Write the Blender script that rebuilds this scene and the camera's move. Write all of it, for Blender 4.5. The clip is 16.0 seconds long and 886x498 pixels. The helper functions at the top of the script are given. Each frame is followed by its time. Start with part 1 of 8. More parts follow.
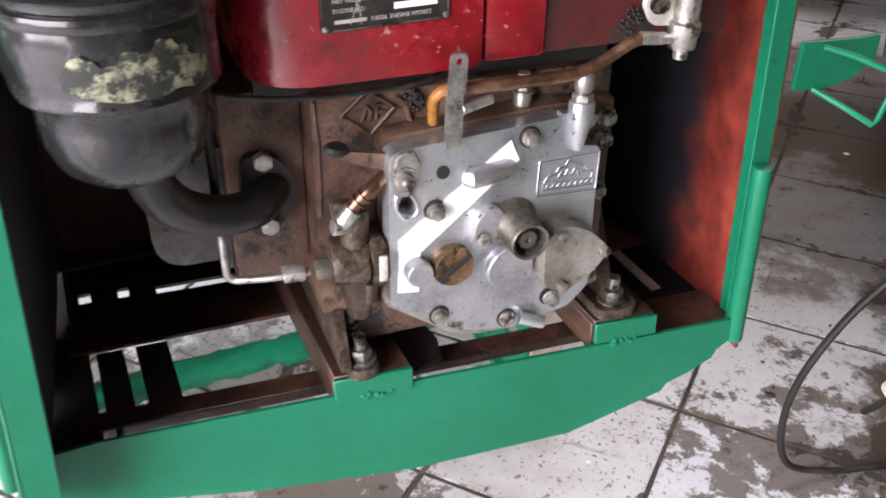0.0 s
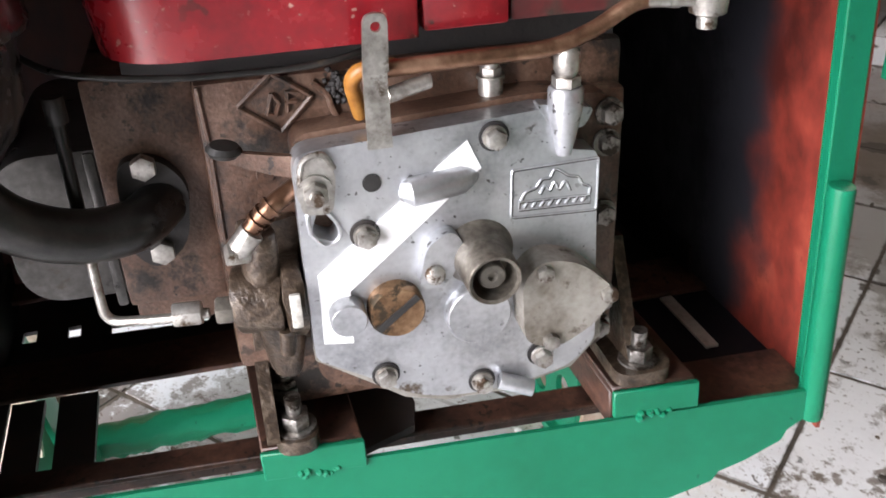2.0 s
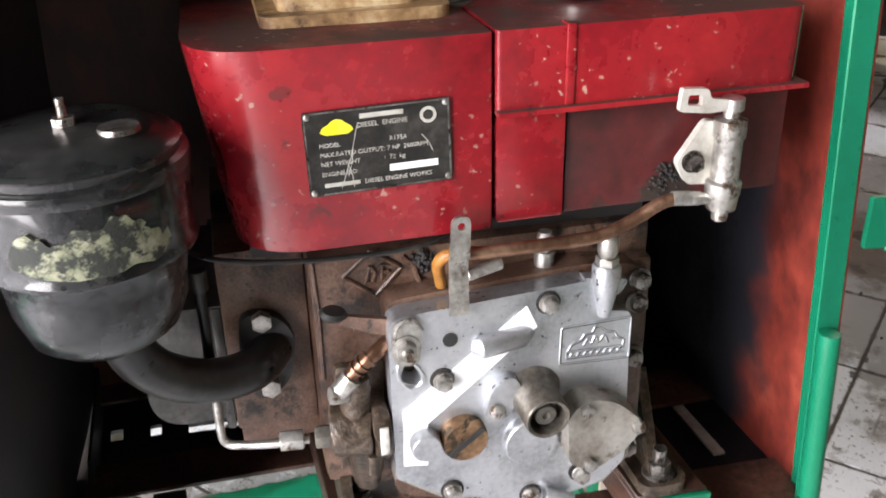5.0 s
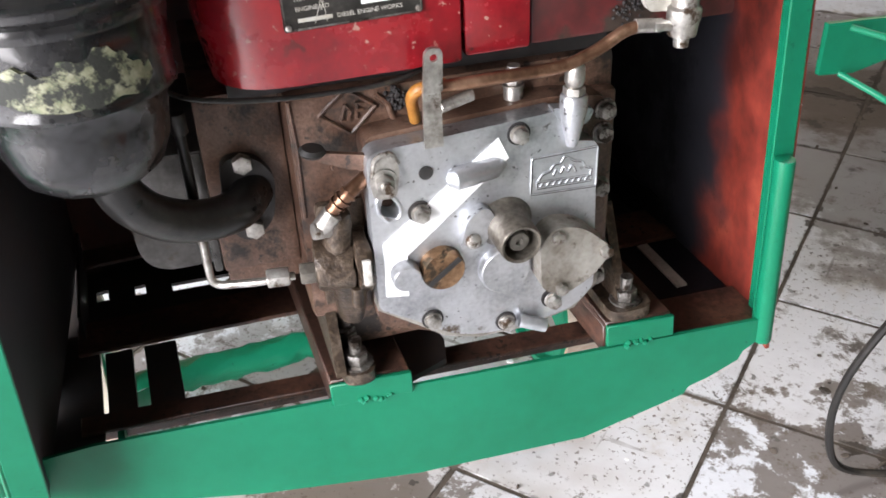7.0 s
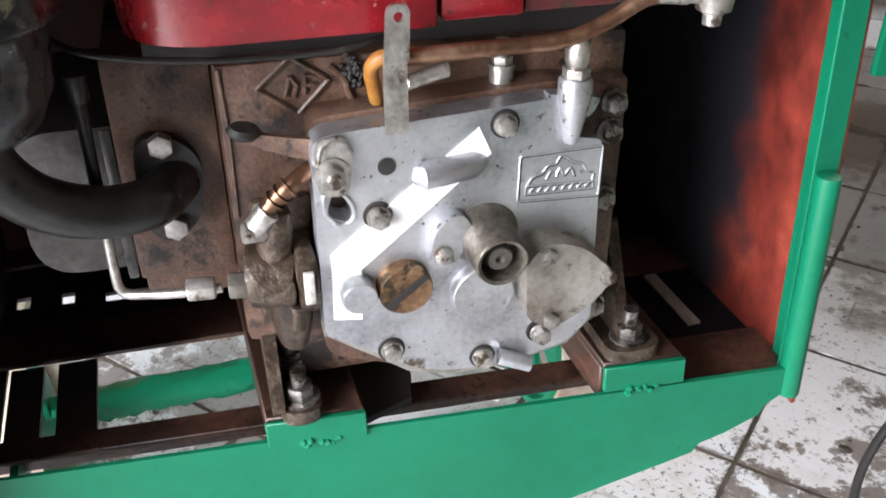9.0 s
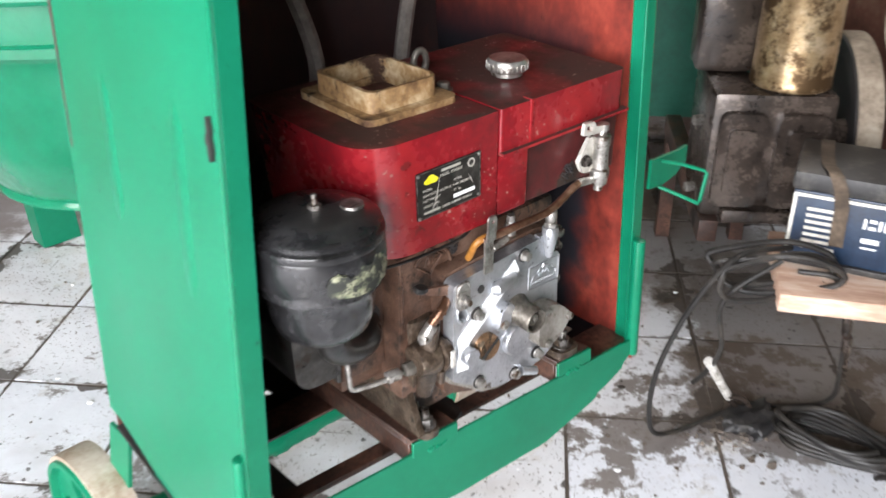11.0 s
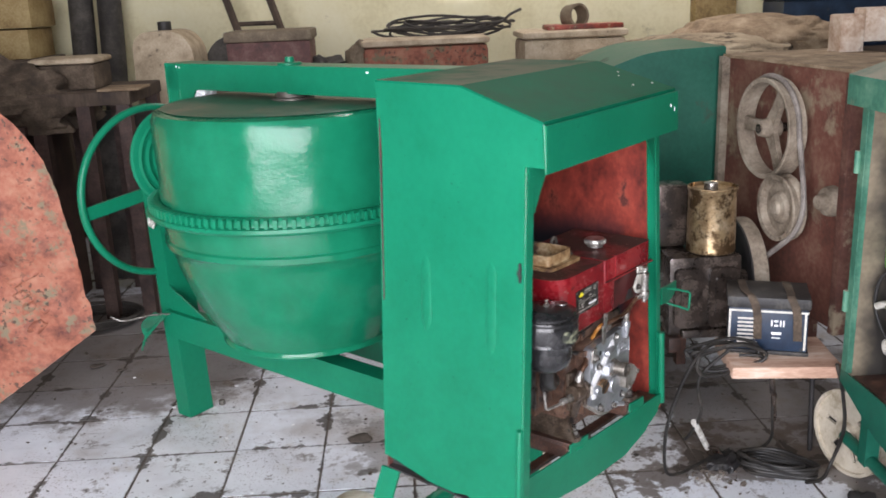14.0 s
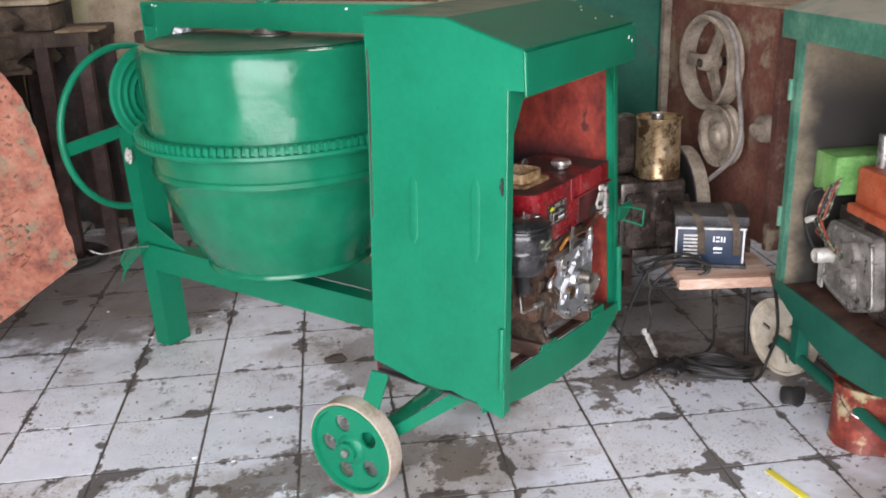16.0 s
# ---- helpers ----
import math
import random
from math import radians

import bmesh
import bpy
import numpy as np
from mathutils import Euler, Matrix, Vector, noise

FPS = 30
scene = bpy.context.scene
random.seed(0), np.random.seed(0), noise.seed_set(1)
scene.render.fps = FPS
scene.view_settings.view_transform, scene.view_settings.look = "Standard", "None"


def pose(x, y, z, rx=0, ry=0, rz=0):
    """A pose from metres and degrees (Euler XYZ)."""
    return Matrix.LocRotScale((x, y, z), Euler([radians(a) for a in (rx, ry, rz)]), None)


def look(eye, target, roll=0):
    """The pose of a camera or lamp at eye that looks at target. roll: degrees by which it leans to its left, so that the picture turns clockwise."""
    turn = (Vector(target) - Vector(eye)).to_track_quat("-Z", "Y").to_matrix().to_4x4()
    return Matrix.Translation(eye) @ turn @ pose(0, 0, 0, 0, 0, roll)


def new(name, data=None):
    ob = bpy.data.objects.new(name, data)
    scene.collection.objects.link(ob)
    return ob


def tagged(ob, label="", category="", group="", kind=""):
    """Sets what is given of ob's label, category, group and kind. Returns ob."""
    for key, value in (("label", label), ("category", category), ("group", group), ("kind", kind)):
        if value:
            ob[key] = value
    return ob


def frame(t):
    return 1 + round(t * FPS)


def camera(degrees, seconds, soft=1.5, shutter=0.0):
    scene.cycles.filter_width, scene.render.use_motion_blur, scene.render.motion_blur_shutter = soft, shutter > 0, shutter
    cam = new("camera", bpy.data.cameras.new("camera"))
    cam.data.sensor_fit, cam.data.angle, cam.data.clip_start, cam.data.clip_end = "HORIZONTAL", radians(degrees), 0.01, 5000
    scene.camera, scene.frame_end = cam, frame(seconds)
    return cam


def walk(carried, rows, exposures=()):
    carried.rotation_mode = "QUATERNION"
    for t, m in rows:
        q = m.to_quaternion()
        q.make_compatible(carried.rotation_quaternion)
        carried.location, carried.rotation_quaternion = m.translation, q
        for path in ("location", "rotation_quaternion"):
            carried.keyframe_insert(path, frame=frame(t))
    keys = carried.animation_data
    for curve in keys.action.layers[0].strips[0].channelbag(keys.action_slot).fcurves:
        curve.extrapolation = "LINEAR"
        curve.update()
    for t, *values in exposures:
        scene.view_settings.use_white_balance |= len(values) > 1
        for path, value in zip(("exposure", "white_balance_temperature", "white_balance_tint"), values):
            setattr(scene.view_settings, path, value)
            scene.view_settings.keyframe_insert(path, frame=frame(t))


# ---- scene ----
cam = camera(51.9, 16.0, soft=1.7, shutter=0.5)
PATH = [
    (0, (1.922, -0.832, 0.973), (1.195, 0.692, -0.1), 1.2),
    (0.5, (1.909, -0.777, 0.947), (1.217, 0.774, -0.109), 0.6),
    (1, (1.943, -0.711, 0.916), (1.136, 0.789, -0.132), -1.4),
    (1.5, (1.956, -0.656, 0.881), (1.043, 0.792, -0.154), -2.6),
    (2, (1.952, -0.634, 0.869), (0.964, 0.796, -0.121), -2.4),
    (2.5, (1.952, -0.629, 0.858), (0.917, 0.801, -0.081), -2.4),
    (3, (1.961, -0.646, 0.869), (0.913, 0.788, -0.051), -2.8),
    (3.5, (1.963, -0.667, 0.887), (0.923, 0.785, -0.013), -2.4),
    (4, (1.961, -0.677, 0.922), (0.915, 0.802, 0.075), -1.1),
    (4.2, (1.956, -0.681, 0.941), (0.904, 0.808, 0.119), -0.6),
    (6.3, (1.959, -0.788, 1.009), (1.079, 0.641, -0.079), -3.3),
    (6.5, (1.965, -0.784, 0.998), (1.091, 0.638, -0.104), -3.1),
    (7, (1.971, -0.764, 0.972), (1.095, 0.649, -0.14), -2.6),
    (7.5, (1.965, -0.719, 0.941), (1.067, 0.684, -0.167), -2.0),
    (8, (1.948, -0.664, 0.894), (1.026, 0.727, -0.209), -1.4),
    (8.2, (1.944, -0.646, 0.882), (1.016, 0.741, -0.22), -0.7),
    (10.3, (1.857, -0.88, 1.017), (1.31, 0.794, 0.07), 0.4),
    (10.5, (1.801, -0.968, 1.076), (1.419, 0.749, 0.125), 1.7),
    (11, (1.702, -1.191, 1.218), (1.522, 0.544, 0.241), -0.3),
    (11.5, (1.665, -1.473, 1.306), (1.552, 0.311, 0.411), 0.2),
    (12, (1.572, -1.672, 1.383), (1.5, 0.168, 0.602), -0.6),
    (12.5, (1.416, -1.851, 1.423), (1.398, 0.027, 0.734), -3.0),
    (13, (1.353, -1.988, 1.454), (1.382, -0.09, 0.822), -2.4),
    (13.5, (1.336, -2.127, 1.467), (1.366, -0.213, 0.885), -2.2),
    (14, (1.217, -2.221, 1.473), (1.294, -0.299, 0.927), -2.4),
    (14.5, (1.071, -2.29, 1.475), (1.235, -0.372, 0.931), -2.6),
    (15, (1.051, -2.361, 1.481), (1.295, -0.457, 0.92), -2.0),
    (15.5, (1.078, -2.424, 1.471), (1.328, -0.534, 0.864), -1.9),
    (16, (1.075, -2.427, 1.466), (1.294, -0.551, 0.809), -2.2),
]
walk(cam, [(t, look(eye, target, roll)) for t, eye, target, roll in PATH],
     exposures=[(0, 0.4, 6800, 23), (1.5, 0.57, 6800, 19), (4, 0.64, 6800, 18), (6.5, 0.62, 6750, 17), (8, 0.67, 6700, 17), (10.3, 0.5, 6650, 15), (11, 0.5, 6650, 15), (11.5, 0.4, 6650, 15), (12, 0.3, 6650, 15), (12.5, 0.25, 6600, 15), (13.5, 0.02, 6550, 16), (14, -0.12, 6500, 19), (15, -0.03, 6450, 19), (16, -0.2, 6600, 20)])

# ---- world and light ----
world = bpy.data.worlds.new("sky")
scene.world = world
world.use_nodes = True
sky = world.node_tree.nodes.new("ShaderNodeTexSky")
sky.sky_type, sky.sun_disc = "NISHITA", False
sky.sun_elevation, sky.sun_rotation = radians(48), radians(200)
world.node_tree.links.new(sky.outputs[0], world.node_tree.nodes["Background"].inputs[0])
world.node_tree.nodes["Background"].inputs[1].default_value = 0.12
sun = new("sun", bpy.data.lights.new("sun", "SUN"))
sun.data.energy, sun.data.angle, sun.data.color = 3.0, radians(0.5), (1.0, 0.95, 0.86)
sun.matrix_world = look((-1.5, -9, 10), (0, 0, 0))
sun.location = (0, -6, 6)
# daylight that enters by the wide gateway behind the walk
gate_light = new("gate_daylight", bpy.data.lights.new("gate_daylight", "AREA"))
gate_light.data.shape, gate_light.data.size, gate_light.data.size_y = "RECTANGLE", 3.2, 2.5
gate_light.data.energy, gate_light.data.color = 330, (0.93, 0.97, 1.0)
gate_light.matrix_world = look((0.4, -3.42, 1.5), (0.4, 0, 1.0))

# lamp added to brighten the back row; the roof opening over it is unseen
back_fill = new("roof_daylight", bpy.data.lights.new("roof_daylight", "AREA"))
back_fill.data.shape, back_fill.data.size, back_fill.data.size_y = "RECTANGLE", 2.2, 0.5
back_fill.data.energy, back_fill.data.color = 46, (1.0, 0.98, 0.93)
back_fill.matrix_world = look((2.3, 2.55, 3.29), (2.3, 2.55, 0.0))

# ---- materials ----
def mat(name, cols, rough=0.5, metal=0.0, scale=8.0, fine=90.0, bump=0.15, coat=0.0, spec=0.5, stain=None, stain_at=0.62, stain_scale=5.0, vary=0.0, stretch=(1, 1, 1)):
    """A surface with two scales of colour change, grain in the gloss and relief, and optional stains."""
    m = bpy.data.materials.new(name)
    m.use_nodes = True
    nt = m.node_tree
    bs = nt.nodes["Principled BSDF"]
    n, ln = nt.nodes.new, nt.links.new
    tc = n("ShaderNodeTexCoord")
    mp = n("ShaderNodeMapping")
    mp.inputs["Scale"].default_value = stretch
    ln(tc.outputs["Object"], mp.inputs[0])
    big = n("ShaderNodeTexNoise")
    big.inputs["Scale"].default_value, big.inputs["Detail"].default_value, big.inputs["Roughness"].default_value = scale, 6, 0.65
    small = n("ShaderNodeTexNoise")
    small.inputs["Scale"].default_value, small.inputs["Detail"].default_value = fine, 4
    ln(mp.outputs[0], big.inputs["Vector"])
    ln(mp.outputs[0], small.inputs["Vector"])
    ramp = n("ShaderNodeValToRGB")
    els = ramp.color_ramp.elements
    while len(els) < len(cols):
        els.new(0.5)
    for k, c in enumerate(cols):
        els[k].position = 0.3 + 0.4 * k / max(1, len(cols) - 1)
        els[k].color = (*c, 1)
    mixv = n("ShaderNodeMath")
    mixv.operation = "MULTIPLY_ADD"
    mixv.inputs[1].default_value = 0.28
    ln(small.outputs[0], mixv.inputs[0])
    sub = n("ShaderNodeMath")
    sub.operation = "SUBTRACT"
    sub.inputs[1].default_value = 0.14
    ln(big.outputs[0], sub.inputs[0])
    ln(sub.outputs[0], mixv.inputs[2])
    ln(mixv.outputs[0], ramp.inputs[0])
    col = ramp.outputs[0]
    rg = n("ShaderNodeMapRange")
    rg.inputs["To Min"].default_value, rg.inputs["To Max"].default_value = max(0.03, rough - 0.12), min(1, rough + 0.14)
    ln(mixv.outputs[0], rg.inputs[0])
    rough_out = rg.outputs[0]
    if stain:
        sn = n("ShaderNodeTexNoise")
        sn.inputs["Scale"].default_value, sn.inputs["Detail"].default_value, sn.inputs["Roughness"].default_value = stain_scale, 8, 0.7
        ln(mp.outputs[0], sn.inputs["Vector"])
        sr = n("ShaderNodeMapRange")
        sr.inputs["From Min"].default_value, sr.inputs["From Max"].default_value = stain_at, stain_at + 0.07
        ln(sn.outputs[0], sr.inputs[0])
        mx = n("ShaderNodeMix")
        mx.data_type = "RGBA"
        ln(sr.outputs[0], mx.inputs[0])
        ln(col, mx.inputs[6])
        mx.inputs[7].default_value = (*stain, 1)
        col = mx.outputs[2]
        add = n("ShaderNodeMath")
        add.operation = "MULTIPLY_ADD"
        add.inputs[1].default_value = 0.25
        ln(sr.outputs[0], add.inputs[0])
        ln(rough_out, add.inputs[2])
        rough_out = add.outputs[0]
    if vary:
        oi = n("ShaderNodeObjectInfo")
        hsv = n("ShaderNodeHueSaturation")
        vr = n("ShaderNodeMapRange")
        vr.inputs["To Min"].default_value, vr.inputs["To Max"].default_value = 1 - vary, 1 + vary
        ln(oi.outputs["Random"], vr.inputs[0])
        ln(vr.outputs[0], hsv.inputs["Value"])
        ln(col, hsv.inputs["Color"])
        col = hsv.outputs[0]
    ln(col, bs.inputs["Base Color"])
    ln(rough_out, bs.inputs["Roughness"])
    bs.inputs["Metallic"].default_value = metal
    bs.inputs["Coat Weight"].default_value = coat
    bs.inputs["Coat Roughness"].default_value = 0.12
    bs.inputs["Specular IOR Level"].default_value = spec
    if bump:
        bp = n("ShaderNodeBump")
        bp.inputs["Strength"].default_value, bp.inputs["Distance"].default_value = bump, 0.004
        ln(mixv.outputs[0], bp.inputs["Height"])
        ln(bp.outputs[0], bs.inputs["Normal"])
    return m


GREEN = mat("green_enamel", [(0.0, 0.142, 0.071), (0.0, 0.168, 0.086), (0.001, 0.192, 0.099)], 0.34, scale=3, fine=60, bump=0.05, coat=0.0, spec=0.28, stain=(0.02, 0.10, 0.06), stain_at=0.72)
GREEN_DRUM = mat("glossy_green_enamel", [(0.002, 0.128, 0.062), (0.002, 0.15, 0.075), (0.003, 0.172, 0.088)], 0.17, scale=7, fine=16, bump=1.0, coat=0.16, spec=0.34, stain=(0.02, 0.10, 0.06), stain_at=0.68)
DUSTY_TOP = mat("dusty_green_top", [(0.012, 0.09, 0.055), (0.05, 0.105, 0.068), (0.19, 0.165, 0.115)], 0.45, scale=4, fine=60, bump=0.15)
GREEN_ROOF = mat("dusty_green_enamel", [(0.0, 0.095, 0.048), (0.0, 0.122, 0.063), (0.001, 0.148, 0.079)], 0.5, spec=0.03, scale=4, fine=70, bump=0.06, stain=(0.03, 0.10, 0.06), stain_at=0.68)
RUST = mat("oily_rusted_steel", [(0.022, 0.014, 0.011), (0.065, 0.032, 0.023), (0.18, 0.085, 0.055)], 0.42, scale=14, fine=140, bump=0.4, stain=(0.016, 0.011, 0.009), stain_at=0.55)
RED = mat("red_engine_paint", [(0.11, 0.006, 0.009), (0.225, 0.009, 0.014), (0.34, 0.018, 0.02)], 0.26, scale=7, fine=120, bump=0.06, coat=0.35, stain=(0.07, 0.03, 0.02), stain_at=0.62, stain_scale=9)
CAST = mat("oily_cast_iron", [(0.018, 0.010, 0.007), (0.095, 0.051, 0.034), (0.20, 0.125, 0.09)], 0.36, scale=16, fine=420, bump=0.35, stain=(0.012, 0.009, 0.007), stain_at=0.54, stain_scale=12)
ALU = mat("cast_aluminium", [(0.30, 0.31, 0.325), (0.50, 0.515, 0.54), (0.62, 0.64, 0.66)], 0.34, metal=0.8, scale=14, fine=260, bump=0.14, stain=(0.13, 0.10, 0.075), stain_at=0.605, stain_scale=26)
STEEL = mat("zinc_steel", [(0.20, 0.18, 0.16), (0.44, 0.42, 0.39), (0.66, 0.65, 0.62)], 0.34, metal=0.85, scale=60, fine=300, bump=0.15, stain=(0.09, 0.06, 0.04), stain_at=0.55, stain_scale=40)
DIRTY_STEEL = mat("oily_dark_steel", [(0.05, 0.045, 0.04), (0.12, 0.11, 0.095), (0.22, 0.2, 0.17)], 0.45, metal=0.5, scale=22, fine=260, bump=0.3)
OILY_PIPE = mat("oily_black_pipe", [(0.006, 0.006, 0.006), (0.012, 0.0115, 0.011), (0.028, 0.026, 0.024)], 0.3, scale=30, fine=180, bump=0.2, coat=0.1, spec=0.35, stain=(0.06, 0.045, 0.032), stain_at=0.62, stain_scale=24)
RUBBER = mat("black_rubber", [(0.012, 0.012, 0.012), (0.022, 0.021, 0.02), (0.04, 0.038, 0.035)], 0.55, scale=20, fine=180, bump=0.15)
COPPER = mat("copper_pipe", [(0.08, 0.042, 0.027), (0.20, 0.105, 0.065), (0.40, 0.24, 0.16)], 0.3, metal=0.8, scale=30, fine=200, bump=0.1)
def tile_material():
    """Worn cement tile: grime by place on the floor, so that no two tiles are alike."""
    m = bpy.data.materials.new("dirty_cement_tile")
    m.use_nodes = True
    nt = m.node_tree
    bs = nt.nodes["Principled BSDF"]
    n, ln = nt.nodes.new, nt.links.new
    pos = n("ShaderNodeNewGeometry").outputs["Position"]

    def noi(scale, detail=4, rough=0.6, stretch=None):
        t = n("ShaderNodeTexNoise")
        t.inputs["Scale"].default_value, t.inputs["Detail"].default_value, t.inputs["Roughness"].default_value = scale, detail, rough
        if stretch:
            mp = n("ShaderNodeMapping")
            mp.inputs["Scale"].default_value, mp.inputs["Rotation"].default_value = stretch[:3], (0, 0, stretch[3])
            ln(pos, mp.inputs[0])
            ln(mp.outputs[0], t.inputs["Vector"])
        else:
            ln(pos, t.inputs["Vector"])
        return t.outputs[0]

    def ma(op, a, b=0.0, c=0.0, clamp=False):
        t = n("ShaderNodeMath")
        t.operation, t.use_clamp = op, clamp
        for k, v in enumerate((a, b, c)):
            if isinstance(v, float):
                t.inputs[k].default_value = v
            else:
                ln(v, t.inputs[k])
        return t.outputs[0]

    def over(a, b, f):
        t = n("ShaderNodeMix")
        t.data_type = "RGBA"
        for k, v in ((0, f), (6, a), (7, b)):
            if isinstance(v, tuple):
                t.inputs[k].default_value = (*v, 1)
            else:
                ln(v, t.inputs[k])
        return t.outputs[2]

    def step(v, a, b):
        t = n("ShaderNodeMapRange")
        t.interpolation_type = "SMOOTHSTEP"
        t.inputs["From Min"].default_value, t.inputs["From Max"].default_value = a, b
        ln(v, t.inputs[0])
        return t.outputs[0]

    oi = n("ShaderNodeObjectInfo").outputs["Random"]
    base = over((0.74, 0.775, 0.84), (0.83, 0.87, 0.94), step(noi(5.0, 6, 0.7), 0.35, 0.65))
    base = over(base, (0.56, 0.53, 0.49), ma("MULTIPLY", oi, 0.35))
    grime = step(noi(1.1, 5, 0.68), 0.47, 0.66)
    base = over(base, (0.27, 0.20, 0.145), ma("MULTIPLY", grime, 0.6))
    mud = step(noi(2.7, 8, 0.75), 0.60, 0.655)
    base = over(base, (0.12, 0.088, 0.062), ma("MULTIPLY", mud, 0.8))
    # mud round the machines; some spots also darken floor shaded beneath them
    sx = n("ShaderNodeSeparateXYZ")
    ln(pos, sx.inputs[0])
    yel = step(noi(6.0, 6, 0.7), 0.55, 0.72)
    base = over(base, (0.42, 0.35, 0.25), ma("MULTIPLY", yel, 0.5))
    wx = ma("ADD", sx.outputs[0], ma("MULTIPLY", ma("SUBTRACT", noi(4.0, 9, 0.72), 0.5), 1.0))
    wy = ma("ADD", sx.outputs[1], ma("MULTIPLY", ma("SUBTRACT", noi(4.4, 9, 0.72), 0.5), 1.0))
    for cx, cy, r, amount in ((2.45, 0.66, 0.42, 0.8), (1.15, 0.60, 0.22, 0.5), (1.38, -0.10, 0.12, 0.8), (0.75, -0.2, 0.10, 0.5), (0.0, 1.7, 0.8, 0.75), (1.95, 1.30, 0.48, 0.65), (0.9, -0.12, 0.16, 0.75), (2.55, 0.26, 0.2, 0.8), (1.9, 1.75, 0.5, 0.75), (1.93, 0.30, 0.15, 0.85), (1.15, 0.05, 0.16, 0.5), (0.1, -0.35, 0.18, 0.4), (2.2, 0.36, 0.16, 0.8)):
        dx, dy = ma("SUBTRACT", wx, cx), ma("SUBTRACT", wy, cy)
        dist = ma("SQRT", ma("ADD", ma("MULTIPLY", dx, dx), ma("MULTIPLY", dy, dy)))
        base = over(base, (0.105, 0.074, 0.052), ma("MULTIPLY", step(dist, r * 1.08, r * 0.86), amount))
    # joints silted up to different widths
    fr = n("ShaderNodeVectorMath")
    fr.operation = "SCALE"
    fr.inputs[3].default_value = 1 / 0.3
    ln(pos, fr.inputs[0])
    f2 = n("ShaderNodeVectorMath")
    f2.operation = "FRACTION"
    ln(fr.outputs[0], f2.inputs[0])
    sp = n("ShaderNodeSeparateXYZ")
    ln(f2.outputs[0], sp.inputs[0])
    ax = ma("ABSOLUTE", ma("SUBTRACT", sp.outputs[0], 0.5))
    ay = ma("ABSOLUTE", ma("SUBTRACT", sp.outputs[1], 0.5))
    d = ma("MULTIPLY", ma("SUBTRACT", 0.5, ma("MAXIMUM", ax, ay)), 0.3)
    w = ma("MULTIPLY_ADD", ma("MAXIMUM", ma("SUBTRACT", noi(4.2, 6, 0.65), 0.52), 0.0), 0.27, 0.0055)
    w = ma("ADD", w, ma("MULTIPLY", ma("SUBTRACT", noi(38.0, 5, 0.7), 0.5), 0.018))
    silt = step(ma("SUBTRACT", w, d), -0.001, 0.0045)
    base = over(base, (0.06, 0.048, 0.038), ma("MULTIPLY", silt, 0.88))
    # trodden dirt with ragged edges
    crust = ma("MULTIPLY", step(noi(8.0, 9, 0.78), 0.555, 0.60), step(noi(1.7, 4, 0.6), 0.44, 0.56))
    base = over(base, (0.10, 0.072, 0.053), ma("MULTIPLY", crust, 0.85))
    # splashes, flecks and scuffs
    splash = step(noi(8.0, 5, 0.55), 0.655, 0.69)
    base = over(base, (0.05, 0.042, 0.035), ma("MULTIPLY", splash, 0.75))
    fleck = ma("MULTIPLY", step(noi(46.0, 2, 0.5), 0.665, 0.70), step(noi(2.3, 3), 0.42, 0.58))
    base = over(base, (0.04, 0.035, 0.03), ma("MULTIPLY", fleck, 0.85))
    fine = ma("MULTIPLY", step(noi(115.0, 3, 0.6), 0.60, 0.645), step(noi(3.1, 4, 0.6), 0.40, 0.60))
    base = over(base, (0.10, 0.073, 0.054), ma("MULTIPLY", fine, 0.85))
    for k, (sx, sy, a) in enumerate(((3.0, 60.0, 0.6), (60.0, 3.5, 0.25), (4.0, 70.0, -0.9))):
        scuff = ma("MULTIPLY", step(noi(1.0, 3, 0.55, (sx, sy, 1.0, a)), 0.67, 0.71), step(noi(2.0 + k, 3), 0.5, 0.6))
        base = over(base, (0.12, 0.10, 0.085), ma("MULTIPLY", scuff, 0.6))
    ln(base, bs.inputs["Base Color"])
    rg = ma("MULTIPLY_ADD", noi(9.0, 5), 0.45, 0.22)
    ln(ma("MAXIMUM", rg, ma("MULTIPLY", silt, 0.75)), bs.inputs["Roughness"])
    bp = n("ShaderNodeBump")
    bp.inputs["Strength"].default_value, bp.inputs["Distance"].default_value = 0.25, 0.003
    ln(ma("ADD", noi(40.0, 5), ma("MULTIPLY", silt, 0.6)), bp.inputs["Height"])
    ln(bp.outputs[0], bs.inputs["Normal"])
    return m


WHITE_STRIP = mat("plain_white", [(0.78, 0.79, 0.80), (0.86, 0.87, 0.88), (0.9, 0.9, 0.9)], 0.5, scale=20, fine=200, bump=0.04, stain=(0.5, 0.48, 0.45), stain_at=0.7, stain_scale=30)
TILE = tile_material()
GROUT = mat("black_dirt_joint", [(0.035, 0.028, 0.022), (0.085, 0.068, 0.054), (0.17, 0.14, 0.115)], 0.85, scale=6, fine=70, bump=0.4)
CREAM = mat("cream_wall_plaster", [(0.66, 0.59, 0.35), (0.80, 0.74, 0.49), (0.85, 0.80, 0.57)], 0.8, scale=2.2, fine=40, bump=0.15, stain=(0.30, 0.25, 0.15), stain_at=0.62, stain_scale=1.6)
# walls and ceiling out of view, kept dark to lower bounced light
GREY_WALL = mat("dark_closing_wall", [(0.12, 0.115, 0.10), (0.19, 0.18, 0.16), (0.27, 0.255, 0.23)], 0.85, scale=2, fine=40, bump=0.15)
DARK_CEIL = mat("dark_ceiling", [(0.10, 0.09, 0.08), (0.18, 0.165, 0.15), (0.24, 0.22, 0.2)], 0.8, scale=2, fine=30, bump=0.1)
